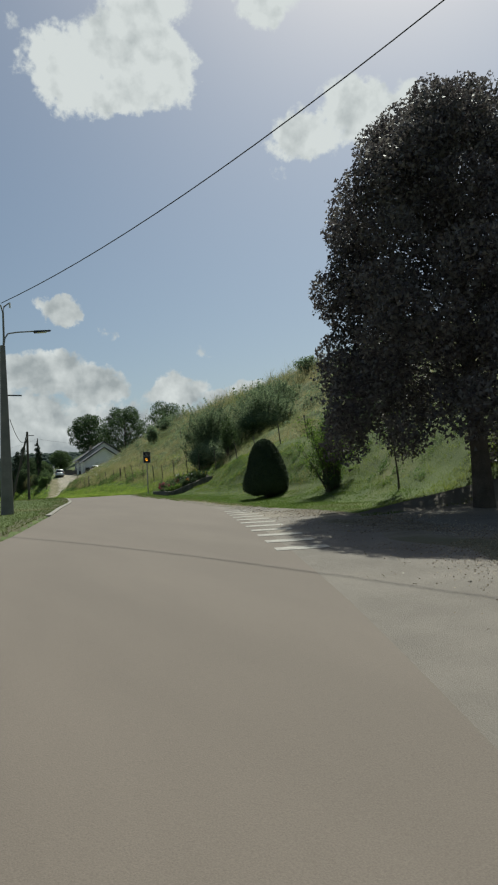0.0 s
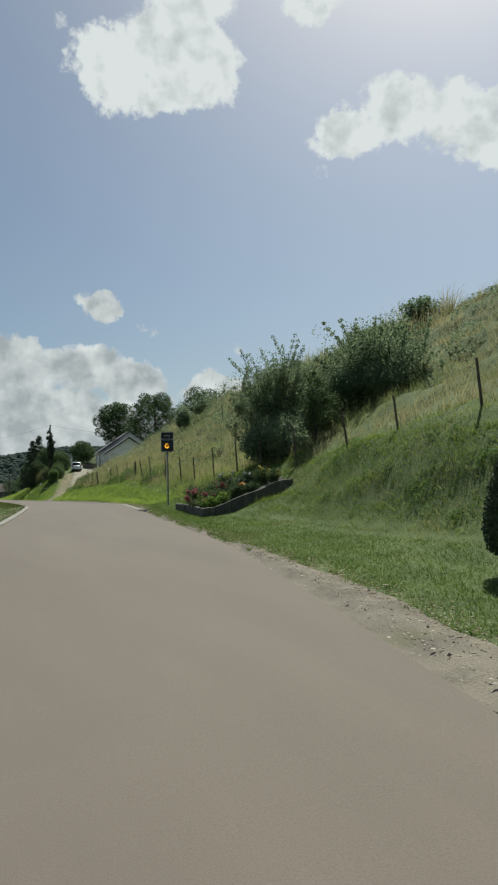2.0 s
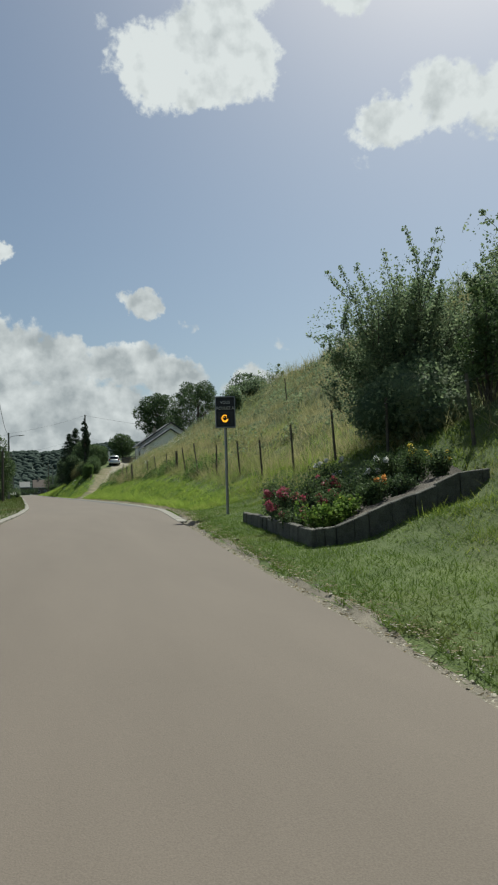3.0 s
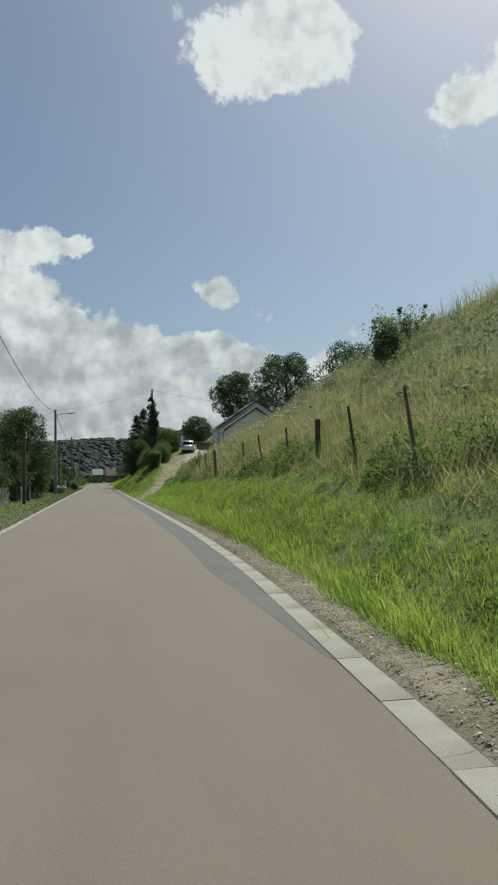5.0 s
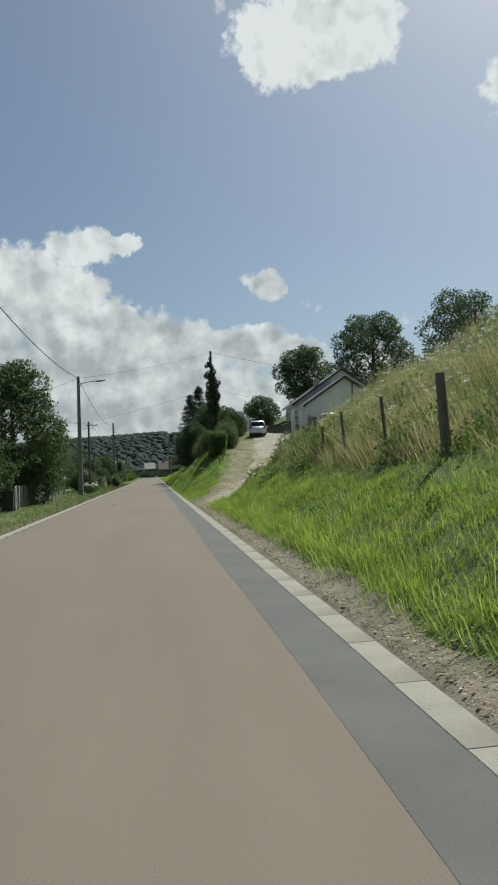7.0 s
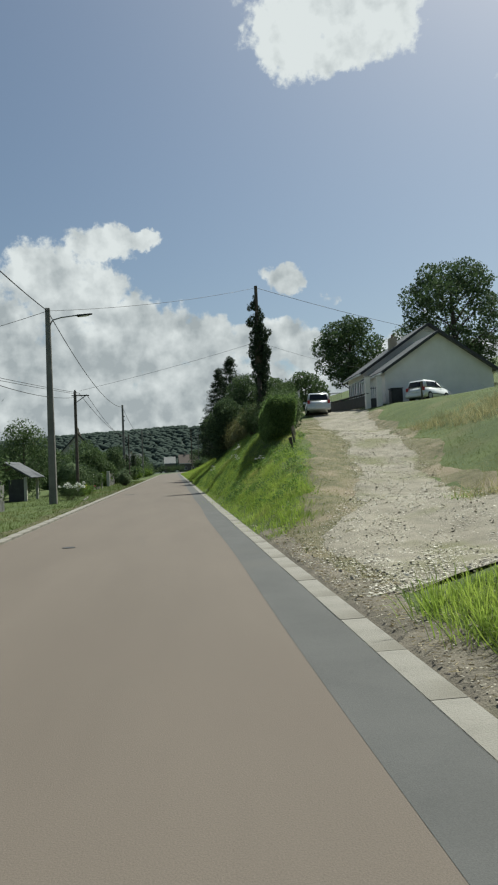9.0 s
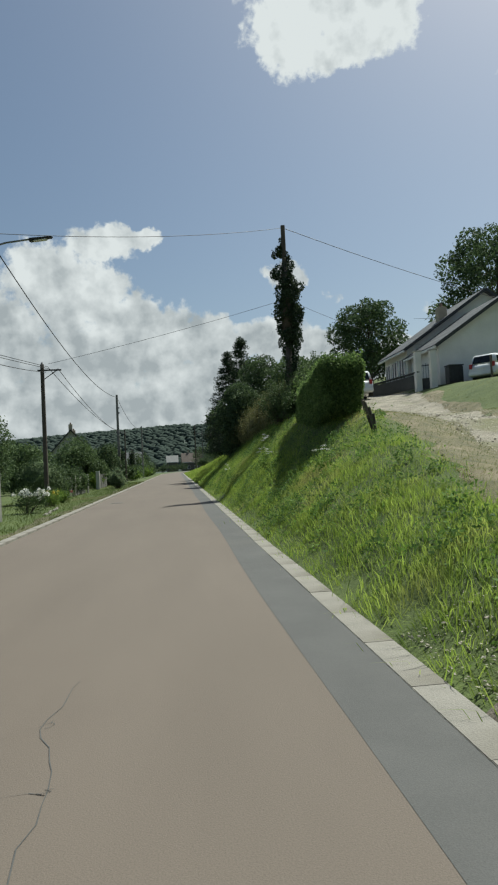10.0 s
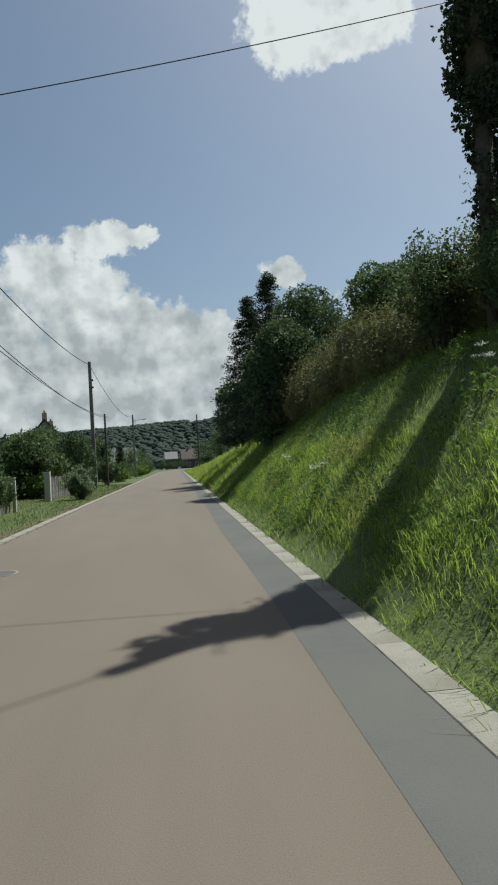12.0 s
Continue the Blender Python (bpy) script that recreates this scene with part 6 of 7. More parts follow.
def flower(name, x, y, h, r, petal, count, seed, label, green=None, pr=0.035, leaf=0.026, n=2400):
    rng = np.random.default_rng(seed)
    z = bed_z(x, y) - 0.02 if y < 60 else float(land(x, y)) + 0.06
    e = thing(name, x, y, z, label, "flowering plant", group="bed flowers")
    pts, lines = [], []
    for i in range(16):
        a, t = rng.uniform(0, 6.28), rng.uniform(0, 1)
        q = np.array([math.cos(a) * r * t, math.sin(a) * r * t, h * rng.uniform(0.55, 1)])
        lines.append([(np.array([q[0] * 0.2, q[1] * 0.2, -0.05]), 0.01), (q * [0.7, 0.7, 0.6], 0.007), (q, 0.004)])
        pts += [q, q * [0.7, 0.7, 0.6], q * [0.9, 0.9, 0.8], q * [0.5, 0.5, 0.35]]
    V, F = tubes(lines, 4)
    mesh_ob("stem", fast_mesh("stem", V, F), M_BARK, e)
    V, F = leaf_quads(clumps(rng, np.array(pts), n, r * 0.24), leaf, rng, tri=False)
    mesh_ob("foliage", fast_mesh("foliage", V, F), green or M_LEAF, e)
    heads = np.array([p for p in pts[::4]])[rng.integers(0, 16, count)] + rng.normal(0, 0.1, (count, 3)) * r
    C = np.repeat(heads, 30, 0)
    d = rng.normal(size=C.shape)
    d /= np.linalg.norm(d, axis=1, keepdims=True)
    C = C + d * pr * 1.1
    V, F = leaf_quads(C, pr * 0.7, rng, aspect=0.9)
    mesh_ob("blossom", fast_mesh("blossom", V, F), petal, e)


flower("rose_bush", 0.95, 55.5, 0.75, 0.42, M_PINK, 16, 1, "pink rose bush in full bloom", pr=0.05)
flower("rose_bush", 0.75, 54.6, 0.45, 0.32, M_PINK, 6, 2, "low pink rose bush at the bed corner", pr=0.045)
flower("rose_bush", 1.2, 56.9, 0.9, 0.45, M_PINK, 8, 12, "pink rose bush in full bloom", pr=0.045)
flower("rose_bush", 1.8, 55.3, 0.75, 0.5, M_REDP, 12, 3, "dark red rose bush", pr=0.042)
flower("rose_bush", 1.4, 54.3, 0.45, 0.38, M_REDP, 9, 4, "dark red rose bush", pr=0.042)
flower("leafy_perennial", 0.8, 53.65, 0.42, 0.36, M_PINK, 1, 5, "pale green leafy plant at the bed edge", M_LEAF_LIGHT, 0.03, 0.034, 2600)
flower("leafy_perennial", 1.25, 53.7, 0.36, 0.28, M_YELLOWP, 2, 13, "pale green leafy plant at the bed edge", M_LEAF_LIGHT, 0.022, 0.03, 1600)
flower("orange_rose", 1.8, 53.75, 0.45, 0.3, M_ORANGEP, 4, 9, "small orange blooms over dark leaves", pr=0.036)
flower("white_lily", 2.3, 54.6, 0.75, 0.3, M_WHITEP, 6, 6, "white flowers on tall stems", pr=0.04)
flower("white_lily", 2.75, 54.7, 0.75, 0.28, M_WHITEP, 3, 7, "white flowers on tall stems", pr=0.04)
flower("white_lily", 2.5, 57.0, 0.95, 0.5, M_WHITEP, 8, 14, "white flowers scattered over tall leafy stems", M_LEAF, 0.035)
flower("yellow_daisy", 2.9, 53.9, 0.7, 0.34, M_YELLOWP, 13, 8, "yellow daisies at the upper end of the bed", pr=0.032)
flower("yellow_daisy", 3.1, 53.5, 0.5, 0.26, M_YELLOWP, 5, 15, "yellow daisies at the upper end of the bed", pr=0.03)
flower("leafy_perennial", 2.35, 55.4, 0.5, 0.5, M_WHITEP, 2, 10, "green leafy plant in the bed", M_LEAF, 0.02)
flower("leafy_perennial", 1.9, 56.6, 0.7, 0.55, M_PINK, 3, 11, "green leafy plant in the bed", M_LEAF, 0.03)
flower("leafy_perennial", 2.3, 53.6, 0.28, 0.32, M_WHITEP, 2, 16, "low dark leafy plant in the bed", M_LEAF_DARK, 0.02)
flower("leafy_perennial", 3.3, 55.2, 0.5, 0.5, M_WHITEP, 1, 17, "green leafy plant in the bed", M_LEAF, 0.02)

# ---------------------------------------------------------------- hillside fence
rngf = random.Random(9)
FENCE = [(4.4, 35.6, 3.9), (4.4, 38.6, 3.75), (4.4, 41.7, 3.62), (4.4, 44.75, 3.5), (4.48, 48.1, 3.12), (4.44, 50.7, 2.98), (4.3, 54.0, 2.8), (4.2, 57.0, 2.75), (4.53, 60.3, 2.86), (4.35, 62.9, 2.71), (4.2, 65.4, 2.4), (4.45, 68.6, 2.6), (4.45, 72.0, 2.7), (4.55, 75.4, 3.02), (4.64, 78.4, 3.0), (4.91, 81.9, 3.03), (5.11, 85.4, 3.08), (5.04, 88.5, 3.05), (4.9, 91.2, 2.92), (4.45, 95.3, 2.8), (4.43, 97.8, 2.74), (4.59, 101.0, 2.74), (4.8, 104.0, 2.6), (5.4, 107.0, 2.8), (6.0, 110.0, 3.4)]
FENCE2 = [(7.5, 109.5, 4.35), (15.1, 114.0, 9.4), (13.9, 112.0, 8.6), (17.0, 110, 9.6), (18.6, 117, 9.4), (11.5, 80, 7.3)]
tops = []
for i, (x, y, zt) in enumerate(FENCE + FENCE2):
    z = float(land(x, y))
    hgt = min(1.7, max(0.8, zt - z))
    thick = 0.036 if i not in (15, 19, 26) else 0.08
    e = thing("fence_post", x, y, z, "weathered leaning wooden fence post in long grass", "fence post", group="hillside fence")
    lx, ly = (-0.16 if i in (0, 2, 3, 4, 5, 13, 14, 17) else rngf.uniform(-0.1, 0.02)), rngf.uniform(-0.06, 0.06)
    bm = cylm((0, 0, -0.4), (lx * hgt, ly * hgt, hgt), thick * 1.1, thick * 0.9, 9)
    part("stake", bm, M_POST, e)
    part("staple", boxm(lx * hgt * 0.9 - thick, ly * hgt * 0.9, hgt * 0.9, 0.02, 0.05, 0.02), M_METAL, e)
    tops.append((x + lx * hgt * 0.9, y + ly * hgt * 0.9, z + hgt * 0.9))
for i in range(len(FENCE) - 1):
    for dz in (0.0, -0.35):
        p, q = list(tops[i]), list(tops[i + 1])
        p[2] += dz
        q[2] += dz
        wire(p, q, 0.03, 0.003, "fence_wire", "thin rusty fence wire", 5)["group"] = "hillside fence"

# ---------------------------------------------------------------- houses


def gable_house(name, x, y, z, rz, w, d, eave, ridge, wall, roof, label, over=0.35, chimneys=((0.3, 0.7),), windows=(), slate=0.0, base_drop=1.5):
    """w across the gable, d along the ridge; the near gable is at local y = 0."""
    e = thing(name, x, y, z, label, "house", rz)
    bm = bmesh.new()
    pts = [(-w / 2, 0, -base_drop), (w / 2, 0, -base_drop), (w / 2, 0, eave), (0, 0, ridge), (-w / 2, 0, eave)]
    v0 = [bm.verts.new(p) for p in pts]
    v1 = [bm.verts.new((p[0], d, p[2])) for p in pts]
    bm.faces.new(v0)
    bm.faces.new(v1[::-1])
    for i in range(5):
        if i in (2, 3):
            continue
        bm.faces.new((v0[i], v0[(i + 1) % 5], v1[(i + 1) % 5], v1[i]))
    part("wall", bm, wall, e)
    slope = math.atan2(ridge - eave, w / 2)
    for s in (-1, 1):
        L = math.hypot(w / 2, ridge - eave) + over
        bm = bmesh.new()
        box(bm, 0, 0, 0, L, d + 2 * over, 0.14, 0.01)
        r = part("roof_slope", bm, roof, e)
        cx, cz = s * (w / 4 + over / 2 * math.cos(slope)), (ridge + eave) / 2 - over / 2 * math.sin(slope) + 0.09
        r.matrix_local = pose(cx, d / 2, cz, 0, math.degrees(slope) * s, 0)
        if slate:                              # raised courses of slates
            nrow = int(L / slate)
            me = bpy.data.meshes.new("slate_course")
            b2 = boxm(0, 0, 0, slate * 1.05, d + 2 * over, 0.02, 0.0)
            b2.to_mesh(me)
            b2.free()
            me.materials.append(roof)
            for k in range(nrow):
                c = new("slate_course", me)
                c.parent = r
                c.matrix_local = pose(-L / 2 + slate * (k + 0.5), 0, 0.08, 0, 2.2 * s, 0)
        bm = boxm(0, 0, 0, 0.12, d + 2 * over, 0.14, 0.02)
        g = part("gutter", bm, M_TRIM, e)
        g.matrix_local = pose(s * (w / 2 + over * math.cos(slope) + 0.02), d / 2, eave - over * math.sin(slope) + 0.02)
        bm = boxm(0, 0, 0, L, 0.04, 0.2, 0.005)
        g = part("verge_board", bm, M_DARKTRIM, e)
        g.matrix_local = pose(cx, -over - 0.02, cz - 0.02, 0, math.degrees(slope) * s, 0)
    for cxf, cyf in chimneys:
        zc = ridge - abs(cxf) * (ridge - eave)
        ch = part("chimney", boxm(cxf * w / 2, cyf * d + 0.35, zc + 0.25, 0.6, 0.6, 1.5, 0.02), M_WALL_TAN, e)
        part("chimney_pot", cylm((cxf * w / 2, cyf * d + 0.35, zc + 0.97), (cxf * w / 2, cyf * d + 0.35, zc + 1.3), 0.12, 0.1), M_TILE, ch)
    for side, along, zc, ww, hh in windows:      # side: -1 left wall, 1 right wall, 0 near gable
        if side == 0:
            m = pose(along, -0.005, zc)
        else:
            m = pose(side * (w / 2 + 0.005), along, zc, 0, 0, 90 * side)
        fr = bmesh.new()
        for sx, sz, px, pz in ((ww + 0.16, 0.08, 0, hh / 2 + 0.04), (ww + 0.16, 0.08, 0, -hh / 2 - 0.04), (0.08, hh, -ww / 2 - 0.04, 0), (0.08, hh, ww / 2 + 0.04, 0), (0.05, hh, 0, 0)):
            box(fr, px, -0.03, pz, sx, 0.08, sz, 0.006)
        f_ = part("window_frame", fr, M_TRIM, e)
        f_.matrix_local = m
        p_ = part("pane", boxm(0, -0.012, 0, ww, 0.02, hh), M_GLASS, f_)
        s_ = part("window_sill", boxm(0, -0.08, -hh / 2 - 0.1, ww + 0.3, 0.2, 0.05, 0.008), M_WALL_GREY, f_)
    return e


gable_house("white_house", 20.4, 152.5, 5.8, 0, 8.6, 4.6, 2.35, 5.2, M_WALL, M_SLATE, "white rendered bungalow with a dark slate roof", 0.42, (), (), 0.3)
gable_house("white_house_wing", 21.6, 157.3, 6.0, 0, 11.4, 4.6, 2.75, 6.6, M_WALL, M_SLATE, "rear wing of the white bungalow with terrace doors", 0.42, ((-0.5, 0.05),), ((-1, 0.9, 1.15, 1.0, 2.0), (-1, 2.4, 1.15, 1.0, 2.0), (-1, 3.8, 1.15, 0.9, 2.0)), 0.3)

# gate, pillars and low wall across the drive
for x, y, hgt in ((14.6, 152.2, 2.35), (11.2, 162.0, 1.9), (15.3, 151.6, 2.2)):
    z = float(land(x, y))
    e = thing("gate_pillar", x, y, z, "white rendered gate pillar", "pillar", group="gate pillars")
    part("shaft", boxm(0, 0, hgt / 2 - 0.2, 0.36, 0.36, hgt + 0.4, 0.015), M_WALL, e)
    part("cap", boxm(0, 0, hgt + 0.03, 0.46, 0.46, 0.08, 0.02), M_WALL_GREY, e)


def gate(x0, y0, x1, y1, z, hgt, label, bars=12):
    e = thing("metal_gate", x0, y0, z, label, "gate", math.degrees(math.atan2(y1 - y0, x1 - x0)))
    L = math.dist((x0, y0), (x1, y1))
    part("top_rail", boxm(L / 2, 0, hgt, L, 0.05, 0.05, 0.008), M_DARKTRIM, e)
    part("bottom_rail", boxm(L / 2, 0, 0.15, L, 0.05, 0.05, 0.008), M_DARKTRIM, e)
    part("lower_panel", boxm(L / 2, 0, hgt * 0.3, L, 0.03, hgt * 0.45), M_DARKTRIM, e)
    for i in range(bars):
        part("bar", cylm((L * (i + 0.5) / bars, 0, 0.15), (L * (i + 0.5) / bars, 0, hgt + 0.12 * math.sin(math.pi * (i + 0.5) / bars)), 0.012, n=6), M_DARKTRIM, e)


gate(13.7, 161.6, 15.0, 160.9, 6.0, 1.5, "dark metal gate beside the drive, standing open", 8)
gate(14.7, 152.2, 15.3, 151.7, 5.2, 1.6, "narrow dark metal side gate", 5)
lw = thing("low_wall", 13.9, 156.0, 5.6, "low dark wall and fence beside the terrace", "wall", 100)
part("wall_body", boxm(0, 0, 0.3, 8.0, 0.2, 0.8, 0.02), M_DARKTRIM, lw)
part("coping", boxm(0, 0, 0.83, 8.1, 0.3, 0.07, 0.015), M_DARKTRIM, lw)

# ---------------------------------------------------------------- cars


def car(name, x, y, z, rz, length, width, height, paint, label, hatch=0.35):
    e = thing(name, x, y, z, label, "car", rz)
    L, W, H = length, width, height
    # side outline: lower body
    lower = [(-L / 2, 0.28), (-L / 2 + 0.03, 0.62), (-L / 2 + 0.1, 0.86), (L / 2 - 1.05, 0.9), (L / 2 - 0.25, 0.76), (L / 2 - 0.02, 0.55), (L / 2, 0.28), (L / 2 - 0.1, 0.2), (-L / 2 + 0.1, 0.2)]
    upper = [(-L / 2 + 0.12, 0.86), (-L / 2 + hatch, H - 0.06), (-L / 2 + hatch + 0.25, H), (L / 2 - 2.1, H - 0.01), (L / 2 - 1.8, H - 0.07), (L / 2 - 1.05, 0.9)]

    def prism(outline, w0, inset_z, taper, bevel):
        bm = bmesh.new()
        zs = [p[1] for p in outline]
        lo, hi = min(zs), max(zs)
        left = [bm.verts.new((px, -(w0 / 2 - taper * (pz - lo) / (hi - lo)), pz)) for px, pz in outline]
        right = [bm.verts.new((px, (w0 / 2 - taper * (pz - lo) / (hi - lo)), pz)) for px, pz in outline]
        bm.faces.new(left)
        bm.faces.new(right[::-1])
        n = len(outline)
        for i in range(n):
            bm.faces.new((left[i], right[i], right[(i + 1) % n], left[(i + 1) % n]))
        bmesh.ops.recalc_face_normals(bm, faces=bm.faces[:])
        bmesh.ops.bevel(bm, geom=bm.edges[:], offset=bevel, segments=2, affect="EDGES")
        return bm

    body = part("body", prism(lower, W, 0, 0.03, 0.05), paint, e, smooth=True)
    part("cabin", prism(upper, W - 0.08, 0, 0.16, 0.04), paint, e, smooth=True)
    for s in (-1, 1):
        b = bmesh.new()
        pts = [(-L / 2 + hatch + 0.1, 0.93), (-L / 2 + hatch + 0.2, H - 0.12), (L / 2 - 2.15, H - 0.12), (L / 2 - 1.35, 0.93)]
        yy = [W / 2 - 0.055, W / 2 - 0.175, W / 2 - 0.175, W / 2 - 0.055]
        b.faces.new([b.verts.new((px, s * (q + 0.012), pz)) for (px, pz), q in zip(pts, yy)])
        bmesh.ops.solidify(b, geom=b.faces[:], thickness=0.012)
        part("side_window", b, M_GLASS, e)
        part("door_pillar", boxm(-0.1, s * (W / 2 - 0.105), (0.93 + H) / 2 - 0.06, 0.09, 0.05, H - 1.0, 0.004, Matrix.Rotation(s * radians(14), 4, "X")), M_BLACK, e)
        part("mirror", boxm(L / 2 - 1.45, s * (W / 2 + 0.08), 0.98, 0.12, 0.2, 0.13, 0.03), paint, e)
        part("tail_light", boxm(-L / 2 + 0.08, s * (W / 2 - 0.14), 0.78, 0.12, 0.18, 0.26, 0.02), M_RED, e)
        part("headlight", boxm(L / 2 - 0.16, s * (W / 2 - 0.24), 0.66, 0.2, 0.34, 0.14, 0.03), M_GLASS, e)
        part("sill_trim", boxm(0, s * (W / 2 - 0.01), 0.45, L * 0.5, 0.03, 0.06, 0.008), M_BLACK, e)
        for xw in (-L / 2 + 0.72, L / 2 - 0.78):
            wh = part("wheel", cylm((xw, s * (W / 2 - 0.2), 0.3), (xw, s * (W / 2 + 0.005), 0.3), 0.3, n=22), M_TYRE, e)
            part("rim", cylm((xw, s * (W / 2 - 0.02), 0.3), (xw, s * (W / 2 + 0.014), 0.3), 0.19, n=16), M_METAL, wh)
    b = bmesh.new()
    b.faces.new([b.verts.new(p) for p in ((-L / 2 + 0.12, -W / 2 + 0.2, 0.92), (-L / 2 + 0.12, W / 2 - 0.2, 0.92), (-L / 2 + hatch - 0.04, W / 2 - 0.27, H - 0.12), (-L / 2 + hatch - 0.04, -W / 2 + 0.27, H - 0.12))])
    bmesh.ops.solidify(b, geom=b.faces[:], thickness=-0.03)
    part("rear_window", b, M_GLASS, e)
    b = bmesh.new()
    b.faces.new([b.verts.new(p) for p in ((L / 2 - 1.06, -W / 2 + 0.16, 0.93), (L / 2 - 1.06, W / 2 - 0.16, 0.93), (L / 2 - 1.78, W / 2 - 0.25, H - 0.1), (L / 2 - 1.78, -W / 2 + 0.25, H - 0.1))])
    bmesh.ops.solidify(b, geom=b.faces[:], thickness=0.03)
    part("windscreen", b, M_GLASS, e)
    part("number_plate", boxm(-L / 2 - 0.005, 0, 0.6, 0.02, 0.5, 0.11, 0.004), M_TRIM, e)
    part("bumper", boxm(-L / 2 + 0.02, 0, 0.36, 0.14, W - 0.06, 0.2, 0.04), paint, e)
    return e


car("parked_car", 11.0, 153.4, float(land(11.0, 153.4)) + 0.04, 80, 4.3, 1.75, 1.48, M_SILVER, "silver hatchback parked at the top of the drive")
car("parked_car", 18.6, 150.3, float(land(18.6, 150.3)) - 0.12, 35, 3.6, 1.62, 1.45, M_CARWHITE, "white hatchback parked beside the house wall", 0.3)

# ---------------------------------------------------------------- left side of the road
tree("garden_tree", -7.2, 121.5, 7.6, 3.1, 101, "dense leafy garden tree over the fence", M_LEAF, 0.08, 32000, 0.03, 0.16, 40, 0.32)
tree("garden_tree", -10.5, 112, 6.5, 3.0, 102, "dense dark garden tree over the fence", M_LEAF_DARK, 0.08, 18000, 0.03, 0.16, 28, 0.34)
shrub("garden_shrub", -6.9, 114.0, 3.2, 1.3, 103, "tall leafy shrub behind the garden fence", M_LEAF, 0.06, 9000, 18, loose=0.3)
shrub("garden_shrub", -7.2, 106.5, 2.8, 1.4, 104, "tall leafy shrub behind the garden fence", M_LEAF, 0.06, 8000, 18, loose=0.3)
shrub("garden_shrub", -6.7, 127.0, 2.6, 1.2, 105, "leafy shrub behind the garden fence", M_LEAF, 0.06, 7000, 16, loose=0.3)


def bin_(x, y, rz):
    e = thing("wheelie_bin", x, y, float(land(x, y)), "dark wheelie bin beside the garden gate", "bin", rz)
    bm = boxm(0, 0, 0.5, 0.52, 0.6, 0.95, 0.03)
    for v in bm.verts:
        if v.co.z < 0.5:
            v.co.x *= 0.82
            v.co.y *= 0.82
    part("body", bm, M_BIN, e)
    part("lid", boxm(0, 0, 1.02, 0.6, 0.7, 0.08, 0.03), M_BIN, e)
    part("handle", cylm((-0.25, 0.36, 0.98), (0.25, 0.36, 0.98), 0.02, n=8), M_BIN, e)
    for s in (-1, 1):
        part("wheel", cylm((s * 0.22, 0.28, 0.1), (s * 0.28, 0.28, 0.1), 0.1, n=12), M_TYRE, e)


bin_(-6.15, 114.3, 8)


def garden_fence(x, y0, y1, hgt, label, boardw=0.13, gap=0.03, material=None):
    e = thing("garden_fence", x, y0, float(land(x, y0)), label, "fence", group="garden fences")
    L = y1 - y0
    n = int(L / (boardw + gap))
    me = None
    for i in range(n):
        if me is None:
            b = boxm(0, 0, hgt / 2, 0.025, boardw, hgt, 0.004)
            me = bpy.data.meshes.new("board")
            b.to_mesh(me)
            b.free()
            me.materials.append(material or M_FENCE)
        ob = new("board", me)
        ob.parent = e
        ob.matrix_local = pose(rngf.uniform(-0.01, 0.01), (i + 0.5) * (boardw + gap), rngf.uniform(-0.05, 0.03), 0, rngf.uniform(-2, 2), 0)
    for zz in (0.25, hgt - 0.25):
        part("rail", boxm(-0.035, L / 2, zz, 0.04, L, 0.07), material or M_FENCE, e)


garden_fence(-6.6, 100, 108.5, 1.05, "weathered board fence along a front garden")
garden_fence(-6.5, 117.5, 131, 1.05, "weathered board fence along a front garden")
garden_fence(-6.0, 148.7, 158.4, 1.1, "grey trellis fence with climbing plants")
garden_fence(-6.2, 166.0, 173.5, 1.15, "grey board fence behind the verge")
for x, y, hgt, w in ((-5.9, 109.2, 1.0, 0.08), (-6.0, 115.0, 1.0, 0.08), (-6.1, 116.3, 1.0, 0.08), (-5.6, 122.6, 1.2, 0.09), (-6.0, 165.3, 1.35, 0.26), (-5.9, 148.7, 1.15, 0.1), (-5.9, 153.4, 1.15, 0.1), (-5.85, 158.4, 1.2, 0.12)):
    e = thing("concrete_post", x, y, float(land(x, y)), "pale concrete fence post", "fence post", group="garden posts")
    part("shaft", boxm(0, 0, hgt / 2 - 0.15, w, w, hgt + 0.3, 0.008), M_WALL_GREY, e)
    part("cap", boxm(0, 0, hgt + 0.02, w * 1.1, w * 1.1, 0.04, 0.008), M_WALL, e)

# small open shed with a slate roof
sh = thing("garden_shed", -8.6, 141.0, 0.0, "small open garden shed with a slate roof", "shed")
for sx in (-1, 1):
    for sy in (-1, 1):
        part("shed_post", boxm(sx * 1.0, sy * 1.4, 0.6, 0.14, 0.14, 1.4, 0.01), M_WALL_GREY, sh)
for s in (-1, 1):
    r_ = part("roof_slope", boxm(0, 0, 0, 1.6, 3.4, 0.07, 0.01), M_SLATE, sh)
    r_.matrix_local = pose(s * 0.68, 0, 1.68, 0, 32 * s, 0)
part("back_panel", boxm(-0.98, 0, 0.8, 0.04, 2.6, 1.4), M_POST, sh)
part("door_panel", boxm(0.55, -1.45, 0.6, 0.75, 0.04, 1.2), M_DARKTRIM, sh)

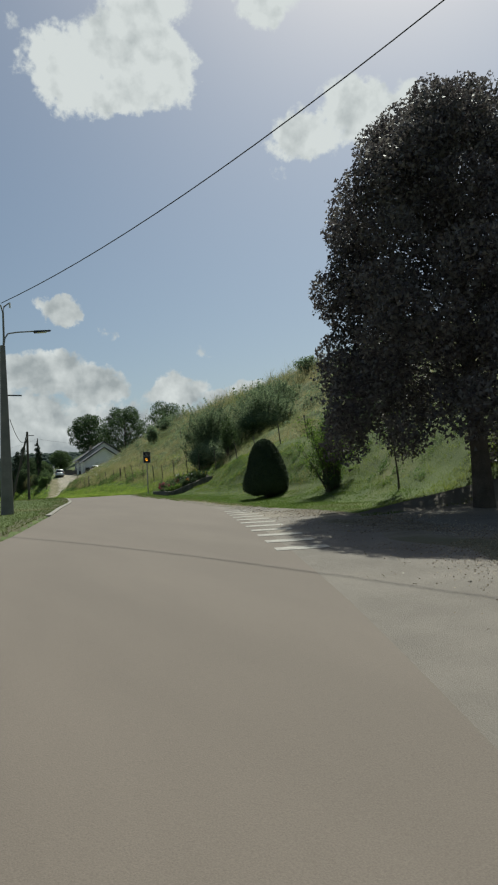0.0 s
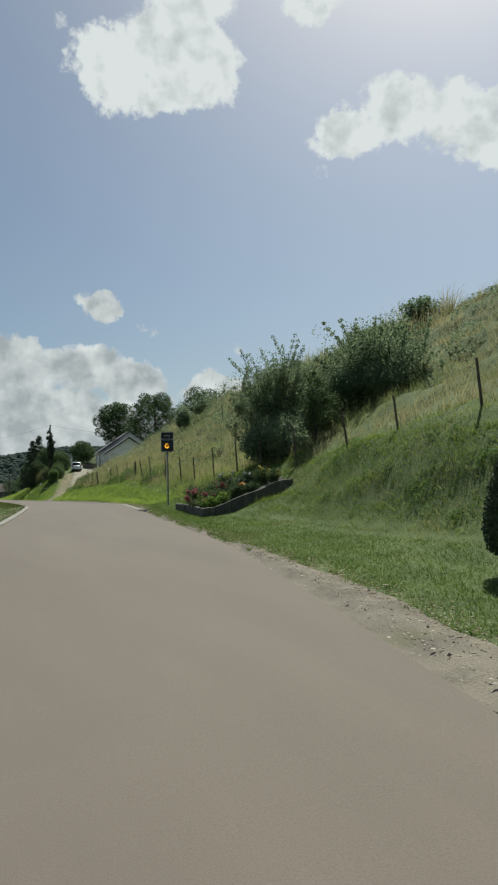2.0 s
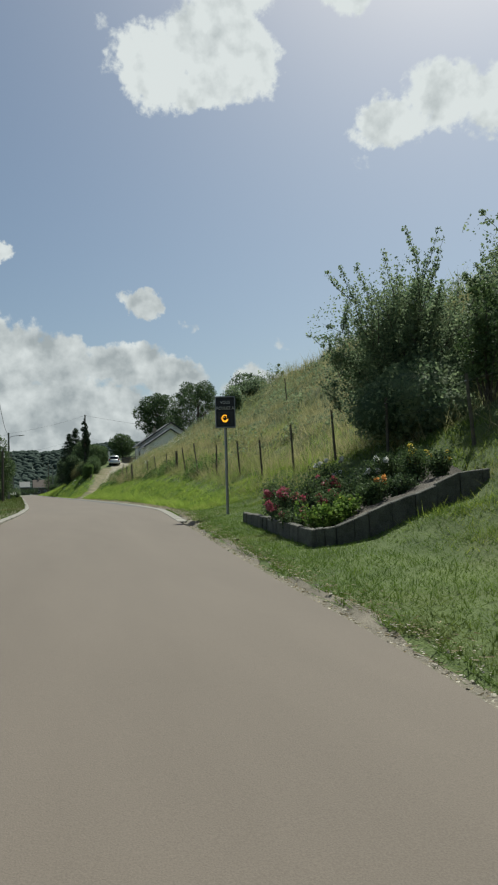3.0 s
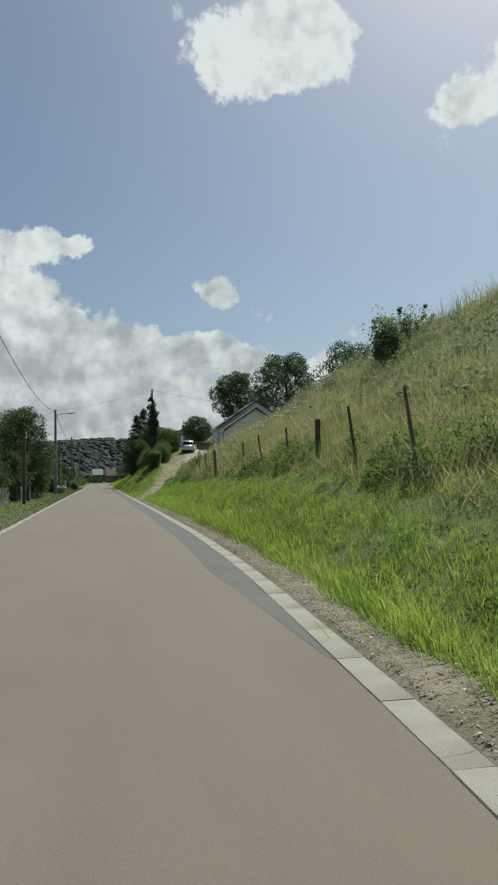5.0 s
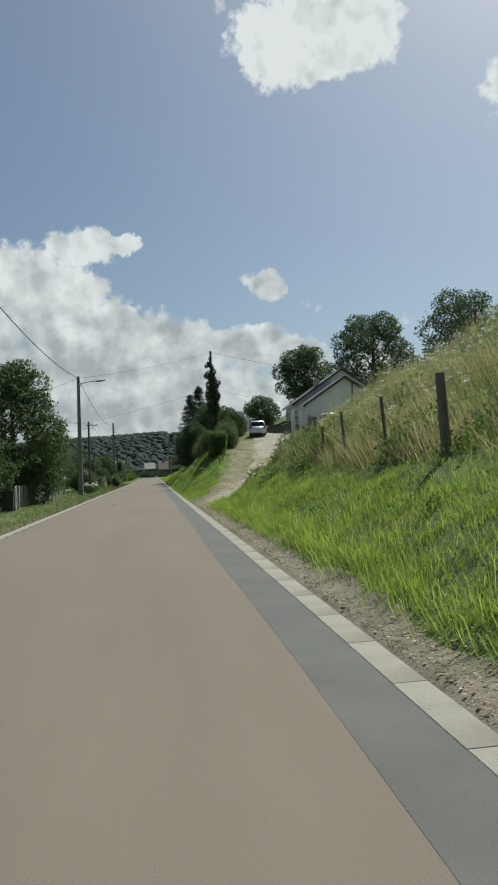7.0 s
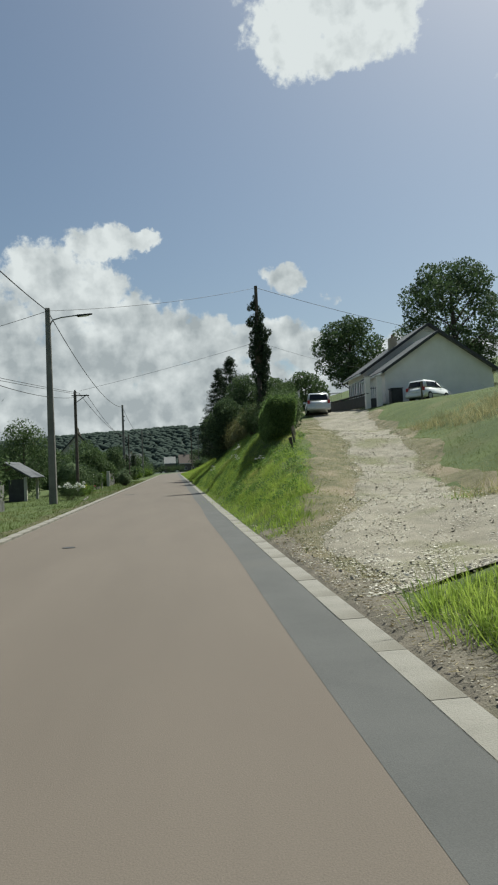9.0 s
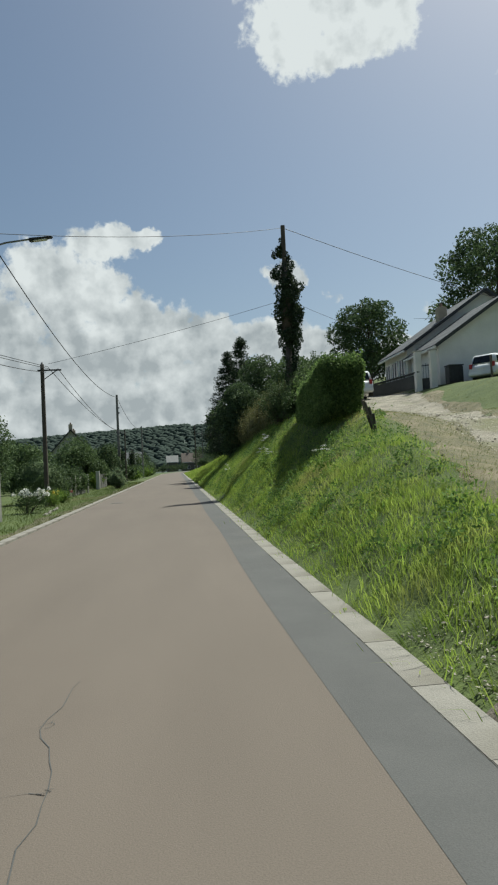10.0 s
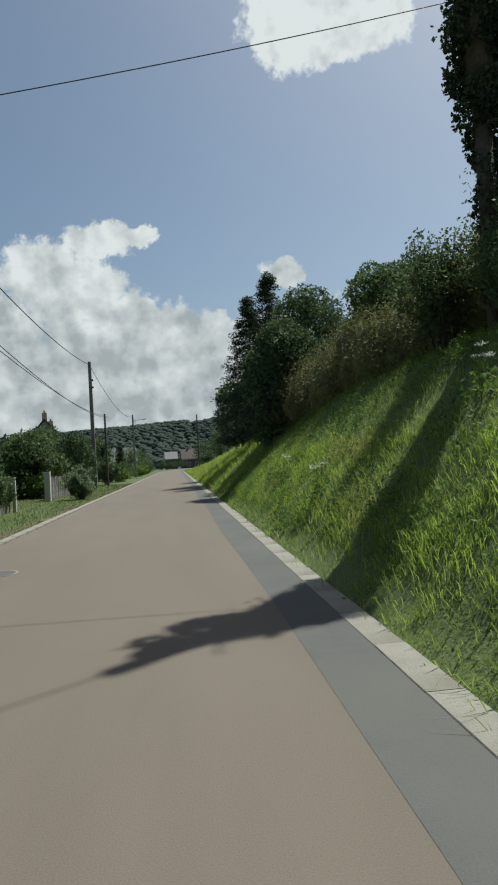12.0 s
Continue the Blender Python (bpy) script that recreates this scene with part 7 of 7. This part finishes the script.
clipped("round_bush", -6.3, 146.2, [(0, 0, 1.0, 1.15, 1.2, 1.15), (0.2, 0.9, 0.9, 0.9, 0.9, 0.95)], 111, "dark rounded garden bush beside the verge", M_LEAF_DARK, 0.05, 12000, "bush")
flower("white_hydrangea", -5.3, 138.6, 0.72, 0.75, M_WHITEP, 22, 112, "white flowering bush at the foot of the pole", pr=0.05)
edge = thing("bed_edging", -4.5, 139.0, 0.03, "pale concrete edging blocks round a verge flower bed", "garden edging", 4)
for i in range(6):
    part("edging_block", boxm(0.04 * math.sin(i * 2.3), (i - 2.5) * 0.72, 0.02, 0.08, 0.66, 0.14, 0.02), M_KERB, edge)
flower("yellow_perennial", -5.2, 143.0, 0.5, 0.6, M_YELLOWP, 8, 113, "low yellow and green border plants", M_LEAF_LIGHT, 0.04)
flower("border_plant", -5.3, 145.4, 0.45, 0.5, M_REDP, 5, 114, "low border plants with red flowers", M_LEAF_LIGHT, 0.04)
shrub("pampas_bush", -4.55, 165.6, 1.35, 0.72, 115, "rounded grey-green ornamental bush on the verge", M_LEAF_GREY, 0.045, 9000, 50, loose=0.3)
for i, (x, y, h, r, lf) in enumerate([(-7.6, 152, 1.6, 1.0, M_LEAF), (-7.4, 156.5, 1.7, 1.0, M_LEAF_DARK), (-7.6, 161, 1.7, 1.0, M_LEAF), (-7.0, 169.5, 1.3, 0.8, M_LEAF_LIGHT), (-6.5, 178, 1.5, 1.0, M_LEAF_DARK), (-6.2, 192, 2.2, 1.2, M_LEAF_DARK), (-6.0, 199, 1.5, 1.2, M_LEAF_LIGHT), (-6.2, 206, 1.6, 1.3, M_LEAF), (-6, 215, 1.8, 1.5, M_LEAF_DARK), (-6, 232, 1.6, 1.5, M_LEAF_LIGHT), (-5.8, 245, 1.6, 1.6, M_LEAF), (6.0, 250, 1.8, 1.6, M_LEAF_DARK), (7.0, 275, 2.0, 1.8, M_LEAF), (-6, 262, 2.0, 1.8, M_LEAF_DARK), (-5.5, 372, 3.0, 2.4, M_LEAF_DARK), (-1.5, 374, 2.6, 2.4, M_LEAF), (2.0, 373, 3.2, 2.6, M_LEAF_DARK), (-9.5, 360, 4.0, 3.0, M_LEAF)]):
    shrub("garden_bush", x, y, h, r, 120 + i, "leafy garden bush along the road", lf, 0.08, 3000, 14, loose=0.4, group="garden bushes")

for i, y in enumerate((149.4, 151.2, 153.2, 155.0, 156.6, 157.8)):
    shrub("climbing_plant", -6.25, y, 1.3 + 0.12 * (i % 3), 0.6, 160 + i, "climbing plant over the grey trellis fence", (M_LEAF, M_LEAF_DARK)[i % 2], 0.05, 3200, 14, loose=0.4, group="fence climbers")
bx = thing("garden_composter", 16.5, 151.4, float(land(16.5, 151.4)), "dark green plastic box against the house wall", "composter")
part("body", boxm(0, 0, 0.5, 0.85, 0.7, 1.05, 0.05), M_BIN, bx)
part("lid", boxm(0, 0, 1.05, 0.92, 0.77, 0.07, 0.02), M_BIN, bx)
lp = thing("lawn_post", 17.4, 148.6, float(land(17.4, 148.6)), "dark wooden post on the lawn", "fence post")
part("stake", cylm((0, 0, -0.3), (-0.04, 0, 1.25), 0.06, 0.055, 9), M_POST, lp)

# garden and village trees on the left
rngt = np.random.default_rng(33)
LEFT_TREES = [(-11.5, 166, 4.6, 3.0), (-9.2, 172, 4.3, 2.4), (-13, 158, 4.4, 3.0), (-15, 176, 5.5, 3.4), (-10.5, 184, 5.6, 3.0), (-20, 150, 5.0, 3.4), (-16, 142, 4.4, 3.0), (-19, 190, 6.5, 3.6), (-24, 168, 6.5, 3.8),
              (-13, 200, 7.6, 3.6), (-9, 208, 6.4, 3.0), (-27, 205, 8.5, 4.5), (-33, 185, 8.0, 4.6), (-20, 235, 8.0, 4.4), (-12, 240, 6.5, 3.6), (-8.5, 255, 6.0, 3.2), (-30, 250, 9.5, 5.0), (-42, 220, 9.5, 5.5),
              (-45, 270, 11, 6), (-18, 280, 8, 4.5), (-10, 300, 7.5, 4.5), (9, 262, 7.0, 3.5), (14, 300, 9, 5), (8, 320, 8, 4.5), (22, 280, 10, 5), (-26, 330, 10, 6), (-55, 310, 12, 7), (-14, 345, 9, 5), (15, 368, 9, 5)]
for i, (x, y, h, r) in enumerate(LEFT_TREES):
    tree("village_tree", x, y, h * 0.82, r * 0.85, 200 + i, "green broadleaf tree among the gardens", (M_LEAF, M_LEAF_DARK, M_LEAF_DARK)[i % 3], 0.035 + y * 0.0004, 7500 if y < 212 else 2600, 0.02, None, 22, 0.36, group="village trees")
tree("garden_tree", -7.9, 171.0, 3.6, 2.2, 251, "leafy garden tree beside a gabled house", M_LEAF, 0.09, 9000, 0.02, None, 24, 0.36)
tree("garden_tree", -6.9, 179.0, 4.0, 1.8, 252, "leafy garden tree beside a gabled house", M_LEAF_DARK, 0.09, 7000, 0.02, None, 22, 0.36)
tree("garden_tree", -9.2, 146.5, 4.7, 1.9, 253, "open leafy garden tree behind the trellis", M_LEAF, 0.06, 9000, 0.02, None, 24, 0.36)
tree("columnar_cypress", -6.6, 212, 4.2, 0.6, 240, "narrow dark cypress by a garden", M_YEW, 0.07, 4000, 0.02, 0.08, 22, 0.7)
for i, (x, y, h) in enumerate(((-6.5, 196, 5.0),)):
    tree("columnar_cypress", x, y, 3.6, 0.5, 241, "narrow dark cypress by a garden", M_YEW, 0.07, 4000, 0.02, 0.08, 22, 0.7)

gable_house("village_house", -16.2, 218, float(land(-16.2, 218)), 8, 7.0, 10, 4.3, 8.2, M_WALL_GREY, M_TILE_OLD, "tall gabled village house with a chimney", 0.3, ((0.0, 0.02), (0.1, 0.9)), ((0, -1.2, 4.0, 0.9, 1.2), (0, 1.2, 4.0, 0.9, 1.2), (1, 3, 2, 1, 1.3), (1, 7, 2, 1, 1.3)))
gable_house("village_house", -19.0, 263, float(land(-14, 262)), -82, 8.0, 11, 2.8, 5.4, M_WALL, M_SLATE, "low white village house with a grey roof", 0.3, ((0.0, 0.3),), ((-1, 3, 1.5, 1, 1.2), (-1, 7, 1.5, 1, 1.2), (0, 0, 1.5, 1, 1.2)))
gable_house("village_house", 2.2, 384, -0.5, -88, 7.0, 7.8, 4.2, 7.8, M_STONE, M_TILE_OLD, "low stone village house with a weathered brown tiled roof", 0.3, ((0.0, 0.3),), ((1, 2.5, 2.0, 1.0, 1.2), (1, 5.5, 2.0, 1.0, 1.2)))
gable_house("village_house", -4.1, 383, -0.5, -88, 5.5, 4.6, 4.4, 7.0, M_STONE, M_SHEET, "low stone outbuilding with a pale sheet roof", 0.2, (), ((1, 2.2, 1.8, 1.0, 1.0),))
gable_house("village_house", -16.2, 304, -0.3, -84, 6.0, 6.2, 4.2, 6.4, M_WALL_GREY, M_SLATE, "pale village house with a grey roof", 0.3, ((0.0, 0.5),), ((-1, 3, 1.5, 1, 1.2), (-1, 7, 1.5, 1, 1.2)))
gable_house("village_house", -34.0, 176, float(land(-34, 176)), -75, 8.0, 14, 3.0, 5.6, M_WALL_GREY, M_TILE, "low village house behind the gardens", 0.3, ((0.0, 0.5),), ((-1, 3, 1.5, 1, 1.2), (-1, 9, 1.5, 1, 1.2)))

# ---------------------------------------------------------------- far woods
rngw = np.random.default_rng(77)


def crowns(name, X, Y, rad, label, lift):
    """Many far tree crowns: small uneven rounded lumps, each an island of its own."""
    bm = bmesh.new()
    bmesh.ops.create_icosphere(bm, subdivisions=1, radius=1.0)
    P = np.array([v.co[:] for v in bm.verts])
    T = np.array([[v.index for v in f.verts] for f in bm.faces])
    bm.free()
    n, k = len(X), len(P)
    grow = rngw.uniform(0.85, 1.15, (n, k, 1))
    V = np.stack([X, Y, land(X, Y) + rad * lift], 1)[:, None] + P[None] * grow * (rad[:, None] * [1, 1, 0.7])[:, None]
    F = (np.arange(n)[:, None, None] * k + T[None]).reshape(-1, 3)
    tagged(mesh_ob(name, fast_mesh(name, V.reshape(-1, 3), F, True), M_HAZY_FOREST), label, "woods", kind="stuff")


m = 9000
fy = 480 + rngw.uniform(0, 1, m) ** 0.7 * 620
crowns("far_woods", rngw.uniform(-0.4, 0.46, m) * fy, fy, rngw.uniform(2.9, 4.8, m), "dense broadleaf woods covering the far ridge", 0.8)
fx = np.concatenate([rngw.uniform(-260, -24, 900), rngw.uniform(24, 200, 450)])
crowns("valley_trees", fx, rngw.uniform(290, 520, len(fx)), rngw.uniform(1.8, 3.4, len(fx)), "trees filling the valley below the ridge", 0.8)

# ---------------------------------------------------------------- kerbs, laid last


def kerb(name, line, sign, y0, y1, width, rise, label):
    e = thing(name, 0, 0, 0, label, "kerb", kind="structure")
    me = bpy.data.meshes.new("kerb_stone")
    b = boxm(0, 0, 0, width, 0.998, 0.2, 0.004)
    b.to_mesh(me)
    b.free()
    me.materials.append(M_KERB)
    r = random.Random(3)
    y = y0
    while y < y1:
        ang = math.degrees(math.atan2(line(y + 0.5) - line(y - 0.5), 1.0))
        ob = new("kerb_stone", me)
        ob.parent = e
        slope = math.degrees(math.atan2(float(zr(y + 0.5) - zr(y - 0.5)), 1.0))
        ob.matrix_local = pose(float(line(y)) + sign * (width / 2) + r.uniform(-0.003, 0.003), y, float(zr(y)) - 0.1 + rise + r.uniform(-0.002, 0.002), slope, 0, -ang + r.uniform(-0.15, 0.15))
        y += 1.0 / math.sqrt(1 + math.tan(radians(ang)) ** 2)
    return e


kerb("kerb", xr, 1, 60.5, 286, 0.24, 0.009, "low pale concrete kerb on the bank side")
kerb("kerb", xl, -1, 38.0, 286, 0.22, 0.05, "pale concrete kerb on the garden side")
vc = thing("valve_cover", -2.02, 117.8, 0.0, "small dark iron valve cover in the asphalt", "manhole cover")
part("cover_plate", cylm((0, 0, -0.02), (0, 0, 0.008), 0.12, n=20), M_DARKTRIM, vc)
cover = thing("manhole_cover", -2.66, 143.9, 0.0, "round dark iron manhole cover in the asphalt", "manhole cover")
part("cover_frame", cylm((0, 0, -0.02), (0, 0, 0.006), 0.33, n=28), M_KERB, cover)
part("cover_plate", cylm((0, 0, -0.02), (0, 0, 0.008), 0.29, n=28), M_GUTTER, cover)


def crack(name, pts, seed):
    """A jagged hairline crack with side branches, lying in the asphalt."""
    r = random.Random(seed)
    V, F = [], []
    lines = [pts]
    for i in range(2):
        p = pts[r.randrange(1, len(pts) - 1)]
        lines.append([p, (p[0] + r.uniform(-0.35, 0.35), p[1] + r.uniform(-0.2, 0.2)), (p[0] + r.uniform(-0.6, 0.6), p[1] + r.uniform(-0.4, 0.4))])
    for line in lines:
        fine_pts = []
        for (x0, y0), (x1, y1) in zip(line, line[1:]):
            for k in range(5):
                f = k / 5
                fine_pts.append((x0 + (x1 - x0) * f + r.uniform(-0.03, 0.03), y0 + (y1 - y0) * f + r.uniform(-0.03, 0.03)))
        b = len(V)
        for x, y in fine_pts:
            w = r.uniform(0.0015, 0.0035)
            V += [(x - w, y - w * 0.5, float(zr(y)) + 0.003), (x + w, y + w * 0.5, float(zr(y)) + 0.003)]
        for k in range(len(fine_pts) - 1):
            F.append((b + 2 * k, b + 2 * k + 1, b + 2 * k + 3, b + 2 * k + 2))
    tagged(mesh_ob(name, fast_mesh(name, np.array(V), np.array(F)), M_GUTTER), "fine branching crack in the worn asphalt", "road crack", kind="structure")


crack("road_crack", [(-0.72, 119.6), (-0.77, 118.8), (-0.62, 118.1), (-0.66, 117.3), (-0.81, 116.9)], 1)
crack("road_crack", [(-3.44, 57.42), (-3.3, 57.26), (-3.15, 57.15), (-2.96, 56.95)], 3)
